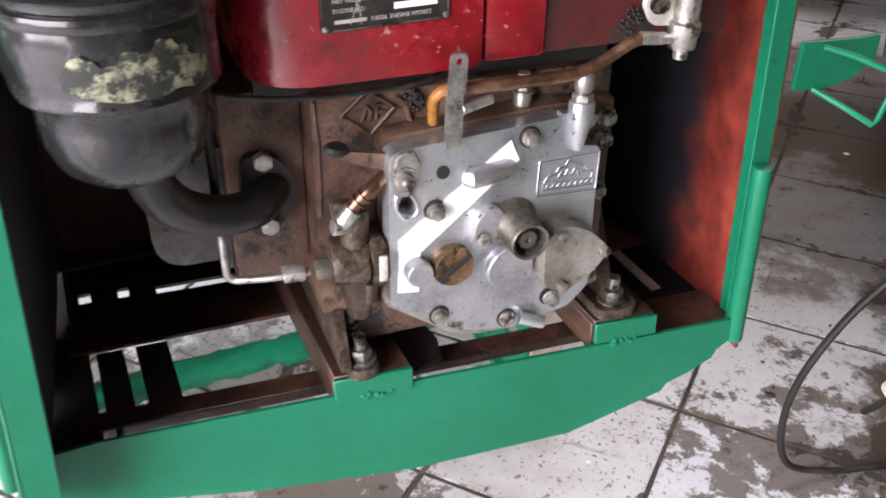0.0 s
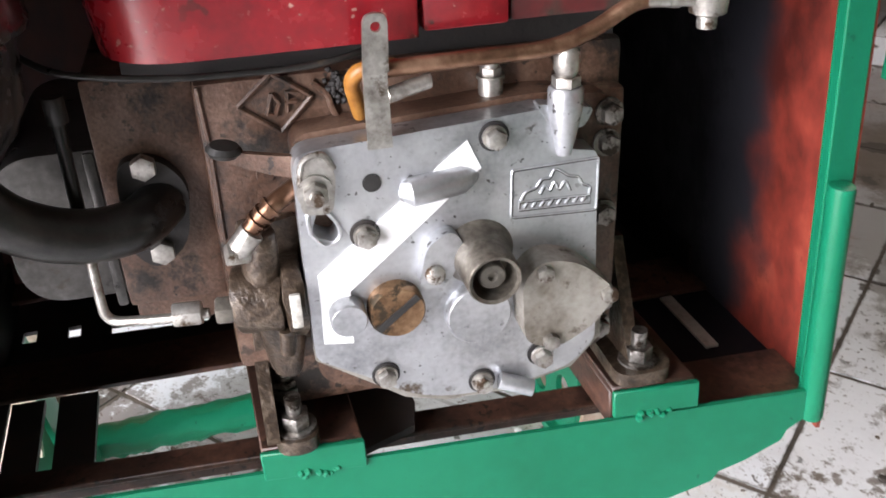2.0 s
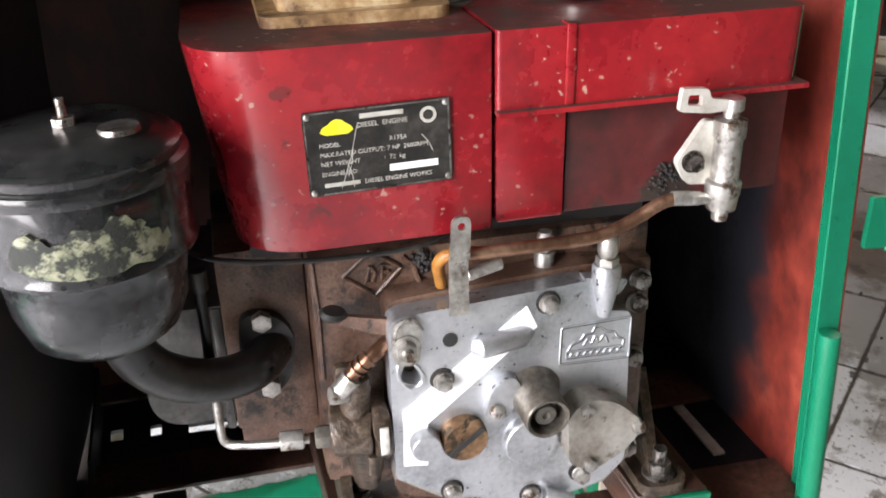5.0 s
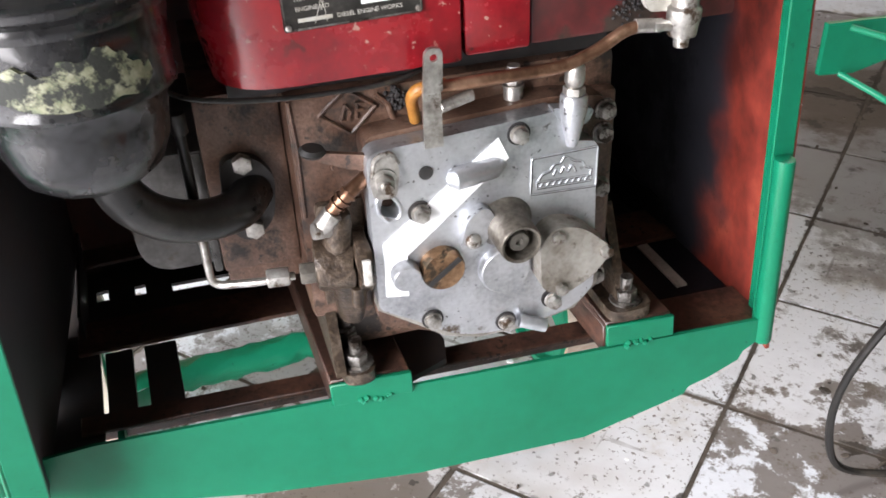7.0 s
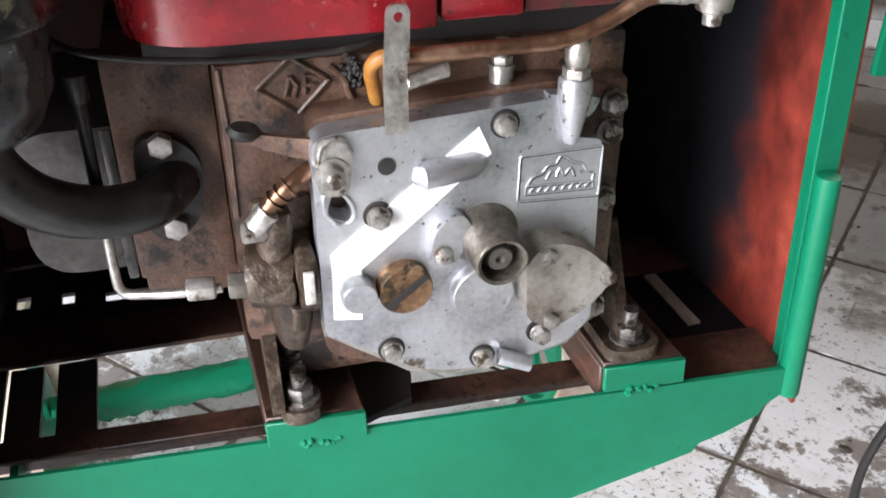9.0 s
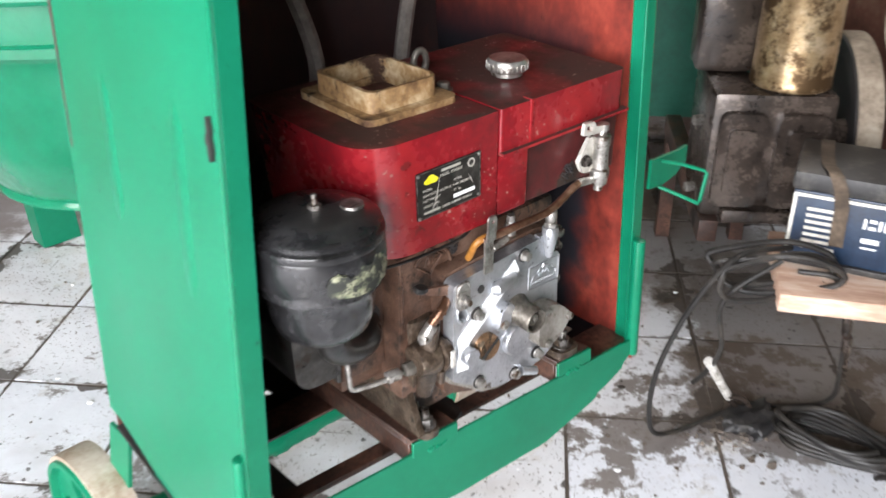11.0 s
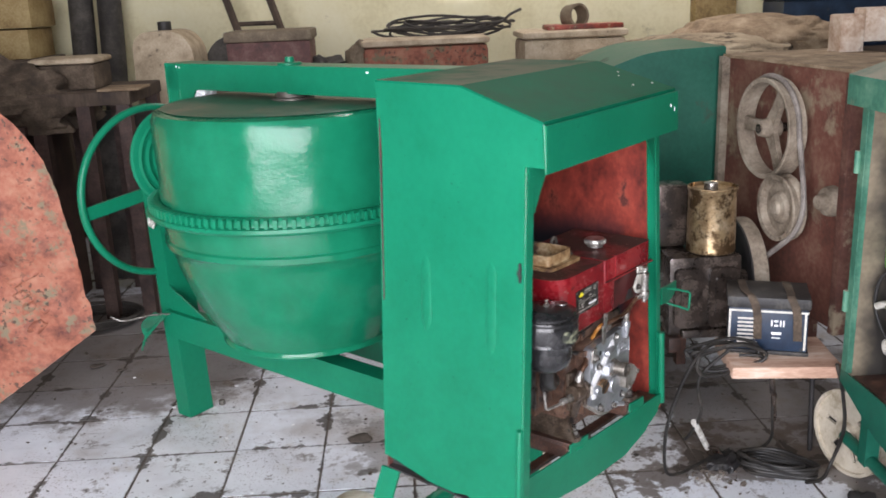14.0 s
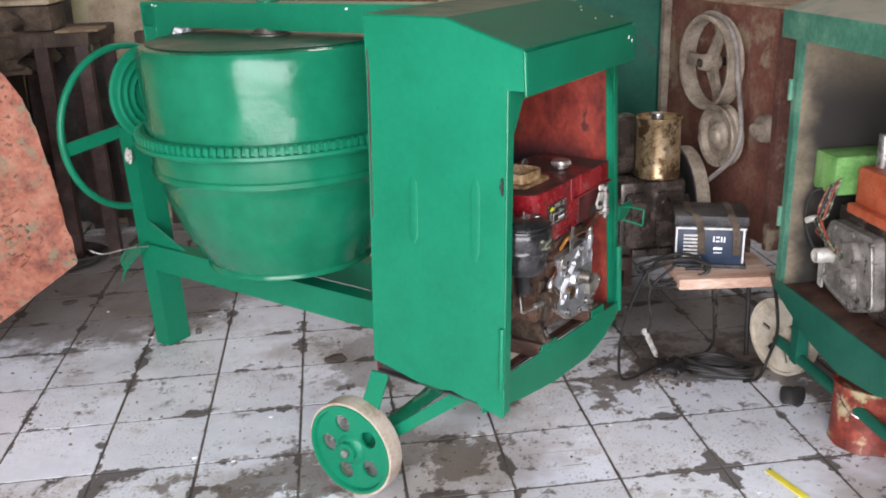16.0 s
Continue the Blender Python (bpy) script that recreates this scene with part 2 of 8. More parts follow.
OUTSIDE = mat("pale_concrete_yard", [(0.34, 0.32, 0.29), (0.45, 0.43, 0.4), (0.52, 0.5, 0.46)], 0.85, scale=0.8, fine=20, bump=0.1)


def darkened_along(base_mat, axis=1, near=0.20, far=0.25, top=(0.93, 0.80), colour=(0.024, 0.024, 0.031)):
    """A colour that turns near-black along one axis and below a height, with a wavering edge."""
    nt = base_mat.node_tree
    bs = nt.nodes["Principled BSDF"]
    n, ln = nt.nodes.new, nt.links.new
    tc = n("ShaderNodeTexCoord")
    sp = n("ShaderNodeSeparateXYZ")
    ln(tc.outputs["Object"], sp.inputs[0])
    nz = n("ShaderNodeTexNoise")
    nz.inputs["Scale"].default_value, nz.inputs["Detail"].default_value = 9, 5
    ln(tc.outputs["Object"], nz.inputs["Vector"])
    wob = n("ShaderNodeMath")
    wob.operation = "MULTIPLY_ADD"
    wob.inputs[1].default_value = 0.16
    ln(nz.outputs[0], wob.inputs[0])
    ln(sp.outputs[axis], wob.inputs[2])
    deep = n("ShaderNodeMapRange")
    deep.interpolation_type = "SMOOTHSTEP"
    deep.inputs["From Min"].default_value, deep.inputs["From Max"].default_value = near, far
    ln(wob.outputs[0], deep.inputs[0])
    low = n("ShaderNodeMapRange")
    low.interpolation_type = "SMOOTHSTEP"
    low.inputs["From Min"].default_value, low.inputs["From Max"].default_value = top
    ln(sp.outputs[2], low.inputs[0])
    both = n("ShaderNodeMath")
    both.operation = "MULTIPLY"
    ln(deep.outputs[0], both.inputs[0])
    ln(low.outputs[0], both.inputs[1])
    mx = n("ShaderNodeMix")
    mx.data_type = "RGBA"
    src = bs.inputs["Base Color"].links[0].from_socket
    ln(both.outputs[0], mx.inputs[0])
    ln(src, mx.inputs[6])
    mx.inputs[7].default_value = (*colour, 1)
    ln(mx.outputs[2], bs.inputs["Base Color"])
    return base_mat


# red primer that goes near-black towards the back and foot of the sheet
OXIDE_DARK_BEHIND = darkened_along(mat("red_primer_dark_behind", [(0.08, 0.014, 0.011), (0.27, 0.040, 0.026), (0.52, 0.105, 0.058)], 0.5, scale=7, fine=60, bump=0.25, stain=(0.085, 0.018, 0.014), stain_at=0.54, stain_scale=7, stretch=(1.2, 1.2, 0.8)))


def dusted(m, colour, flat=0.8, level=0.97, amount=0.8, scale=7.0, at=0.35):
    """Dust that has settled on the faces of a material that lie flat."""
    nt = m.node_tree
    bs = nt.nodes["Principled BSDF"]
    n, ln = nt.nodes.new, nt.links.new
    geo = n("ShaderNodeNewGeometry")
    sp = n("ShaderNodeSeparateXYZ")
    ln(geo.outputs["True Normal"], sp.inputs[0])
    up = n("ShaderNodeMapRange")
    up.inputs["From Min"].default_value, up.inputs["From Max"].default_value = flat, level
    ln(sp.outputs[2], up.inputs[0])
    nz = n("ShaderNodeTexNoise")
    nz.inputs["Scale"].default_value, nz.inputs["Detail"].default_value, nz.inputs["Roughness"].default_value = scale, 7, 0.65
    ln(geo.outputs["Position"], nz.inputs["Vector"])
    pat = n("ShaderNodeMapRange")
    pat.inputs["From Min"].default_value, pat.inputs["From Max"].default_value = at, at + 0.25
    pat.inputs["To Max"].default_value = amount
    ln(nz.outputs[0], pat.inputs[0])
    both = n("ShaderNodeMath")
    both.operation = "MULTIPLY"
    ln(up.outputs[0], both.inputs[0])
    ln(pat.outputs[0], both.inputs[1])
    for socket, value in (("Base Color", (*colour, 1)), ("Roughness", 0.85)):
        src = bs.inputs[socket].links[0].from_socket
        mx = n("ShaderNodeMix")
        mx.data_type = "RGBA" if socket == "Base Color" else "FLOAT"
        a, b, o = (6, 7, 2) if socket == "Base Color" else (2, 3, 0)
        ln(both.outputs[0], mx.inputs[0])
        ln(src, mx.inputs[a])
        mx.inputs[b].default_value = value
        ln(mx.outputs[o], bs.inputs[socket])
    inv = n("ShaderNodeMath")
    inv.operation = "MULTIPLY_ADD"
    inv.inputs[1].default_value, inv.inputs[2].default_value = -bs.inputs["Coat Weight"].default_value, bs.inputs["Coat Weight"].default_value
    ln(both.outputs[0], inv.inputs[0])
    ln(inv.outputs[0], bs.inputs["Coat Weight"])
    return m


dusted(RED, (0.04, 0.022, 0.015), 0.3, 0.98, 0.9, 9.0, 0.28)
dusted(GREEN_ROOF, (0.25, 0.23, 0.17), 0.986, 0.998, 0.8, 5.0, 0.3)


def flecked(m, colour, scale=120.0, at=0.66, amount=0.8, patch=3.0):
    """Fine specks of dirt or bare metal, thicker in some places than in others."""
    nt = m.node_tree
    bs = nt.nodes["Principled BSDF"]
    n, ln = nt.nodes.new, nt.links.new
    tc = n("ShaderNodeTexCoord")
    out = []
    for sc, a, b in ((scale, at, at + 0.03), (patch, 0.42, 0.58)):
        nz = n("ShaderNodeTexNoise")
        nz.inputs["Scale"].default_value, nz.inputs["Detail"].default_value = sc, 3
        ln(tc.outputs["Object"], nz.inputs["Vector"])
        mr = n("ShaderNodeMapRange")
        mr.inputs["From Min"].default_value, mr.inputs["From Max"].default_value = a, b
        ln(nz.outputs[0], mr.inputs[0])
        out.append(mr.outputs[0])
    both = n("ShaderNodeMath")
    both.operation = "MULTIPLY"
    ln(out[0], both.inputs[0])
    ln(out[1], both.inputs[1])
    sc = n("ShaderNodeMath")
    sc.operation = "MULTIPLY"
    sc.inputs[1].default_value = amount
    ln(both.outputs[0], sc.inputs[0])
    mx = n("ShaderNodeMix")
    mx.data_type = "RGBA"
    src = bs.inputs["Base Color"].links[0].from_socket
    ln(sc.outputs[0], mx.inputs[0])
    ln(src, mx.inputs[6])
    mx.inputs[7].default_value = (*colour, 1)
    ln(mx.outputs[2], bs.inputs["Base Color"])
    return m


flecked(RED, (0.42, 0.30, 0.24), 150.0, 0.665, 0.7, 14.0)
flecked(RED, (0.03, 0.014, 0.01), 55.0, 0.655, 0.9, 9.0)
flecked(ALU, (0.035, 0.028, 0.022), 190.0, 0.64, 0.85, 24.0)
flecked(CAST, (0.01, 0.008, 0.006), 130.0, 0.60, 0.9, 20.0)
flecked(RUST, (0.008, 0.006, 0.005), 150.0, 0.60, 0.9, 16.0)
flecked(GREEN, (0.012, 0.05, 0.03), 110.0, 0.70, 0.7, 5.0)

# ---- building helpers ----
Z = Vector((0, 0, 1))


def frame_of(a, b):
    """A turn whose z axis runs from a to b."""
    return (Vector(b) - Vector(a)).to_track_quat("Z", "Y").to_matrix().to_4x4()


def box(bm, lo, hi, m=None, bev=0.0):
    lo, hi = Vector(lo), Vector(hi)
    c, s = (lo + hi) / 2, hi - lo
    t = Matrix.Translation(c) @ Matrix.Diagonal((abs(s.x), abs(s.y), abs(s.z), 1))
    r = bmesh.ops.create_cube(bm, size=1, matrix=(m @ t) if m else t)
    if bev:
        es = list({e for v in r["verts"] for e in v.link_edges})
        bmesh.ops.bevel(bm, geom=es, offset=bev, segments=2, profile=0.6, affect="EDGES")


def rod(bm, a, b, r, r2=None, seg=20, bev=0.0):
    """A round bar from a to b."""
    a, b = Vector(a), Vector(b)
    m = Matrix.Translation((a + b) / 2) @ frame_of(a, b)
    r_ = bmesh.ops.create_cone(bm, cap_ends=True, segments=seg, radius1=r, radius2=r if r2 is None else r2, depth=(b - a).length, matrix=m)
    if bev:
        es = [e for e in {e for v in r_["verts"] for e in v.link_edges} if len(e.link_faces) == 2 and e.calc_face_angle(0) > 1.0]
        bmesh.ops.bevel(bm, geom=es, offset=bev, segments=2, profile=0.6, affect="EDGES")


def hexbolt(bm, base, axis, r, h, washer=0.0, stud=0.0):
    base, axis = Vector(base), Vector(axis).normalized()
    p = base
    if washer:
        rod(bm, p, p + axis * 0.002, washer, seg=20)
        p = p + axis * 0.002
    rod(bm, p, p + axis * h, r, seg=6, bev=h * 0.12)
    if stud:
        rod(bm, p + axis * h, p + axis * (h + stud), r * 0.55, seg=12)


def turned(bm, rings, m=None, seg=48, close=False):
    """A turned body: rings of (radius, height) round the z axis."""
    m = m or Matrix()
    loops = []
    for r, z in rings:
        if r < 1e-6:
            loops.append([bm.verts.new(m @ Vector((0, 0, z)))])
        else:
            loops.append([bm.verts.new(m @ Vector((r * math.cos(k * math.tau / seg), r * math.sin(k * math.tau / seg), z))) for k in range(seg)])
    for a, b in zip(loops, loops[1:] + ([loops[0]] if close else [])):
        for k in range(seg):
            j = (k + 1) % seg
            if len(a) == 1 and len(b) == 1:
                continue
            if len(a) == 1:
                bm.faces.new((a[0], b[j], b[k]))
            elif len(b) == 1:
                bm.faces.new((a[k], a[j], b[0]))
            else:
                bm.faces.new((a[k], a[j], b[j], b[k]))


def smooth_path(pts, steps=8):
    """Catmull-Rom points through pts."""
    pts = [Vector(p) for p in pts]
    ext = [2 * pts[0] - pts[1], *pts, 2 * pts[-1] - pts[-2]]
    out = []
    for i in range(1, len(ext) - 2):
        p0, p1, p2, p3 = ext[i - 1:i + 3]
        for k in range(steps):
            t = k / steps
            out.append(0.5 * (2 * p1 + (p2 - p0) * t + (2 * p0 - 5 * p1 + 4 * p2 - p3) * t * t + (3 * p1 - p0 - 3 * p2 + p3) * t ** 3))
    return out + [pts[-1]]


def tube(bm, pts, r, seg=10, closed=False, radii=None):
    """A tube swept along points."""
    pts = [Vector(p) for p in pts]
    n = len(pts)
    rings, up = [], None
    for i, p in enumerate(pts):
        a = pts[i - 1] if (i > 0 or closed) else p
        b = pts[(i + 1) % n] if (i < n - 1 or closed) else p
        d = (b - a).normalized()
        if up is None:
            up = d.orthogonal().normalized()
        side = d.cross(up).normalized()
        up = side.cross(d).normalized()
        rr = radii[i] if radii else r
        rings.append([bm.verts.new(p + rr * (math.cos(k * math.tau / seg) * up + math.sin(k * math.tau / seg) * side)) for k in range(seg)])
    pairs = list(zip(rings, rings[1:])) + ([(rings[-1], rings[0])] if closed else [])
    for a, b in pairs:
        for k in range(seg):
            j = (k + 1) % seg
            bm.faces.new((a[k], a[j], b[j], b[k]))
    if not closed:
        bm.faces.new(rings[0][::-1])
        bm.faces.new(rings[-1])


def slab(bm, outline, depth, m=None, holes=()):
    """A plate: a 2D outline in the x-y plane of m, made thick along its z axis; holes are further outlines."""
    m = m or Matrix()
    if not holes:
        lo = [bm.verts.new(m @ Vector((x, y, 0))) for x, y in outline]
        hi = [bm.verts.new(m @ Vector((x, y, depth))) for x, y in outline]
        bm.faces.new(lo[::-1])
        bm.faces.new(hi)
        for k in range(len(lo)):
            j = (k + 1) % len(lo)
            bm.faces.new((lo[k], lo[j], hi[j], hi[k]))
        return
    tmp = bmesh.new()
    edges = []
    for ol in (outline, *holes):
        vs = [tmp.verts.new((x, y, 0)) for x, y in ol]
        edges += [tmp.edges.new((vs[k], vs[(k + 1) % len(vs)])) for k in range(len(vs))]
    bmesh.ops.triangle_fill(tmp, use_beauty=True, edges=edges)
    r = bmesh.ops.extrude_face_region(tmp, geom=list(tmp.faces))
    bmesh.ops.translate(tmp, verts=[v for v in r["geom"] if isinstance(v, bmesh.types.BMVert)], vec=(0, 0, depth))
    bmesh.ops.recalc_face_normals(tmp, faces=list(tmp.faces))
    idx = {v: bm.verts.new(m @ v.co) for v in tmp.verts}
    for f in tmp.faces:
        bm.faces.new([idx[v] for v in f.verts])
    tmp.free()


def ring2d(cx, cy, r, n=24, a0=0.0, a1=math.tau, ry=None):
    full = abs(a1 - a0 - math.tau) < 1e-6
    k1 = n if full else n + 1
    return [(cx + r * math.cos(a0 + (a1 - a0) * k / n), cy + (ry or r) * math.sin(a0 + (a1 - a0) * k / n)) for k in range(k1)]


def rounded(pts, r, n=5):
    """The outline pts with its corners rounded by r (a number, or one for each corner)."""
    out = []
    for i, p in enumerate(pts):
        rr = r[i] if isinstance(r, (list, tuple)) else r
        p, a, b = Vector(p), Vector(pts[i - 1]), Vector(pts[(i + 1) % len(pts)])
        if rr <= 0:
            out.append(tuple(p))
            continue
        da, db = (a - p).normalized(), (b - p).normalized()
        rr = min(rr, (a - p).length * 0.48, (b - p).length * 0.48)
        for k in range(n + 1):
            t = k / n
            q = (1 - t) ** 2 * (p + da * rr) + 2 * t * (1 - t) * p + t * t * (p + db * rr)
            out.append(tuple(q))
    return out


def soften(bm, off, ang=0.6, seg=2):
    es = [e for e in bm.edges if len(e.link_faces) == 2 and e.calc_face_angle(0) > ang]
    bmesh.ops.bevel(bm, geom=es, offset=off, segments=seg, profile=0.6, affect="EDGES", clamp_overlap=True)


def mesh_of(bm, material, smooth=True, angle=0.7):
    bmesh.ops.recalc_face_normals(bm, faces=list(bm.faces))
    for f in bm.faces:
        f.smooth = smooth
    for e in bm.edges:
        e.smooth = smooth and (len(e.link_faces) != 2 or e.calc_face_angle(0) < angle)
    me = bpy.data.meshes.new("mesh")
    bm.to_mesh(me)
    bm.free()
    me.materials.append(material)
    return me


def part(name, bm, material, parent, label=""):
    """One mesh under a thing or under a part of it, in the thing's own space."""
    while parent.parent and parent.parent.parent:
        parent = parent.parent
    me = mesh_of(bm, material)
    me.name = name
    ob = new(name, me)
    ob.parent = parent
    return tagged(ob, label)


def thing(name, m, label, category, group="", kind=""):
    ob = new(name)
    ob.empty_display_size = 0.05
    ob.matrix_world = m
    return tagged(ob, label, category, group, kind)


def solid(name, bm, material, label, category="", kind="", m=None, group=""):
    me = mesh_of(bm, material)
    me.name = name
    ob = new(name, me)
    if m:
        ob.matrix_world = m
    return tagged(ob, label, category, group, kind)


def grow(fn, *a, **k):
    bm = bmesh.new()
    fn(bm, *a, **k)
    return bm


# planes for slab(): facing out of the cabinet's front (x = u, y = z) and its side (x = v, y = z)
def front(v, u=0.0, z=0.0):
    return Matrix(((1, 0, 0, u), (0, 0, -1, v), (0, 1, 0, z), (0, 0, 0, 1)))


def sideways(u, v=0.0, z=0.0):
    return Matrix(((0, 0, 1, u), (1, 0, 0, v), (0, 1, 0, z), (0, 0, 0, 1)))


def gridded(bm, step, axes="yz"):
    """Cut a sheet into a grid, so that it can be bent."""
    for ax in axes:
        k = "xyz".index(ax)
        lo, hi = min(v.co[k] for v in bm.verts), max(v.co[k] for v in bm.verts)
        n = Vector([1.0 if i == k else 0.0 for i in range(3)])
        for j in range(1, int((hi - lo) / step) + 1):
            bmesh.ops.bisect_plane(bm, geom=list(bm.verts) + list(bm.edges) + list(bm.faces), plane_co=n * (lo + j * step), plane_no=n)

# ---- the room ----
X0, X1, Y0, Y1, ROOF = -2.4, 4.6, -3.6, 4.1, 3.3
bm = bmesh.new()
box(bm, (-60, -60, -0.30), (60, 60, -0.06))
solid("ground", bm, OUTSIDE, "pale concrete yard outside the workshop", "ground", "structure")
floor = new("floor")
tagged(floor, "dirty pale cement tile floor with black joints", "floor", "", "structure")
bm = bmesh.new()
box(bm, (X0, Y0, -0.058), (X1, Y1, -0.0022))
part("joint_bed", bm, GROUT, floor)


def wall(name, lo, hi, material, label):
    solid(name, grow(box, lo, hi), material, label, "wall", "structure")


wall("wall_north", (X0, Y1, -0.05), (X1, Y1 + 0.15, ROOF), CREAM, "cream painted plaster wall with damp stains")
# side and front walls are added out of view to close the room
wall("wall_east", (X1, Y0, -0.05), (X1 + 0.15, Y1 + 0.15, ROOF), GREY_WALL, "grey wall added behind the machines to close the room")
wall("wall_west", (X0 - 0.15, Y0, -0.05), (X0, Y1 + 0.15, ROOF), GREY_WALL, "unseen grey side wall added to close the room")
bm = bmesh.new()
slab(bm, [(X0 - 0.15, -0.05), (X1 + 0.15, -0.05), (X1 + 0.15, ROOF), (X0 - 0.15, ROOF)], 0.15, front(Y0), holes=[[(-1.25, 0.0), (-1.25, 2.8), (2.05, 2.8), (2.05, 0.0)]])
solid("wall_south", bm, GREY_WALL, "unseen front wall with a wide open gateway", "wall", "structure")
# unseen ceiling added to close the room, its hole made for the back-row lamp
bm = bmesh.new()
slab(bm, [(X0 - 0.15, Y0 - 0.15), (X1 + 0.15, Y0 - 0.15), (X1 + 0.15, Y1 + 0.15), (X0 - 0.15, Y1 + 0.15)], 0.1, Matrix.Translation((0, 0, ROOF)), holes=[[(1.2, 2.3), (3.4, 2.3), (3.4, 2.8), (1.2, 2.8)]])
solid("ceiling", bm, DARK_CEIL, "unseen dark ceiling closing the room", "ceiling", "structure")

# ---- the concrete mixer ----
CAB = Matrix.Translation((1.4677, -0.5395, 0)) @ pose(0, 0, 0, 0, 0, 50.06)
FV = 0.035  # the plane of the cabinet's front
mixer = thing("concrete_mixer", CAB, "freshly painted green concrete mixer with an engine cabinet", "concrete mixer")


def lean(bm):
    """The front edge of this sheet stands out a little towards its foot."""
    for v in bm.verts:
        v.co.x -= 0.040 * max(0.0, (1.14 - v.co.z) / 0.78) * max(0.0, min(1.0, (0.40 - v.co.y) / 0.36))


def settle(ob, lift=0.012, skew=False):
    """The cabinet is out of square: its sides draw in towards the top, the left one more so at the back; its bed sits askew."""
    for q in ob.children_recursive if ob.type == "EMPTY" else [ob]:
        for v in q.data.vertices:
            h = max(0.0, (v.co.z - 0.37) / 0.76)
            left = 0.017 + 0.045 * max(0.0, min(1.0, v.co.y / 0.43)) * min(1.0, h)
            right = 0.004 - 0.052 * h
            f = v.co.x / 0.66
            v.co.x += left + (right - left) * f
            v.co.z += lift * max(0.0, 1 - h)
            if skew:
                v.co.y += 0.113 * (0.556 - v.co.x) * max(0.0, 1 - max(0.0, v.co.y - 0.03) / 0.40)


def cabinet():
    body = new("cabinet")
    body.parent = mixer
    tagged(body, "green sheet steel engine cabinet, its door taken off")
    prof = [(0.445, 0.396), (0.30, 0.372), (0.25, 0.366), (0.19, 0.380), (FV, 0.352), (FV, 1.140), (-0.010, 1.140), (-0.006, 1.226), (0.195, 1.287), (0.445, 1.289)]
    bm = bmesh.new()
    slab(bm, prof, 0.004, sideways(-0.004))
    gridded(bm, 0.06)
    for v in bm.verts:
        edge = min(1.0, (v.co.y - FV) / 0.05, (0.436 - v.co.y) / 0.05, (1.2 - v.co.z) / 0.1, (v.co.z - 0.4) / 0.1)
        v.co.x += max(0.0, edge) * (noise.noise(Vector((0, v.co.y, v.co.z)) * 6.0) * 0.0022 + noise.noise(Vector((4, v.co.y, v.co.z)) * 13.0) * 0.0007)
    # pressed stiffening beads, standing a little proud
    for v, z0, z1 in ((0.306, 0.735, 0.925), (0.121, 0.72, 0.95)):
        bead = bmesh.new()
        tube(bead, [(0, v, z0 + (z1 - z0) * k / 12) for k in range(13)], 0.015, seg=20, radii=[0.002] + [0.009] + [0.015] * 9 + [0.009, 0.002])
        at = {q: bm.verts.new((-0.003 + 0.2 * q.co.x, q.co.y, q.co.z)) for q in bead.verts}
        for f in bead.faces:
            bm.faces.new([at[q] for q in f.verts])
        bead.free()
    lean(bm)
    side = part("side_panel", bm, GREEN, body)
    bm = bmesh.new()
    rod(bm, (-0.008, FV + 0.004, 0.43), (-0.008, FV + 0.004, 0.585), 0.007, seg=12, bev=0.002)
    lean(bm)
    part("hinge_pin", bm, GREEN, side)
    bm = bmesh.new()
    slab(bm, [(-0.003, -0.020), (0.001, -0.021), (0.0025, -0.008), (0.0055, -0.004), (0.0045, 0.003), (0.002, 0.006), (0.003, 0.019), (-0.001, 0.020), (-0.004, 0.008), (-0.002, 0.001), (-0.0045, -0.009)], 0.0055, sideways(-0.0092, 0.045, 0.925))
    lean(bm)
    part("latch_slot", bm, RUBBER, side, "dark torn latch slot")
    # thin glossy tubes added so that these edges carry a bright glint
    bm = bmesh.new()
    tube(bm, [(-0.0025, FV - 0.0005, 0.36 + 0.078 * k) for k in range(11)], 0.0028, seg=8)
    lean(bm)
    part("rolled_edge", bm, GREEN_DRUM, side)
    bm = bmesh.new()
    tube(bm, [(-0.0055, -0.0125, 1.134), (-0.0055, -0.0095, 1.224)], 0.0024, seg=8)
    part("rolled_edge", bm, GREEN_DRUM, side)
    # added near-black sheet that stands for the shade inside this wall
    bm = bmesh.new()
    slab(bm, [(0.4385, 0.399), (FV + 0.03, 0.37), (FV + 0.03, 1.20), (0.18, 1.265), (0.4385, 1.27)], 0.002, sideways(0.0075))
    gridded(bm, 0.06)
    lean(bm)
    part("inner_lining", bm, INSIDE_SHADE, side, "added near-black sheet inside the wall")
    bm = bmesh.new()
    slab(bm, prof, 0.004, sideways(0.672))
    part("side_panel", bm, OXIDE_DARK_BEHIND, body, "sheet panel with red oxide primer inside")
    # primer colour taken down here to deepen the shade inside the cabinet
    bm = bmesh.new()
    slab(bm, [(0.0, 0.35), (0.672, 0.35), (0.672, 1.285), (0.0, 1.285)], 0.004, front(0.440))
    part("back_panel", bm, DARKENED_RED, body, "red primed back sheet with its colour darkened")
    # roof sheet with its sloped front and fascia
    bm = bmesh.new()
    rp = [(0.44, 1.292), (0.195, 1.290), (-0.008, 1.229), (-0.013, 1.132)]
    lo = [(v + 0.0025, z - 0.004) for v, z in rp]
    slab(bm, rp + lo[::-1], 0.678, sideways(-0.007))
    soften(bm, 0.0018, 0.25, 2)
    part("roof", bm, GREEN_ROOF, body, "dusty green roof sheet bent down in front")
    bm = bmesh.new()
    slab(bm, [(-0.007, 1.13), (0.671, 1.13), (0.671, 1.222), (-0.007, 1.222)], 0.003, front(-0.0125))
    soften(bm, 0.0012, 1, 2)
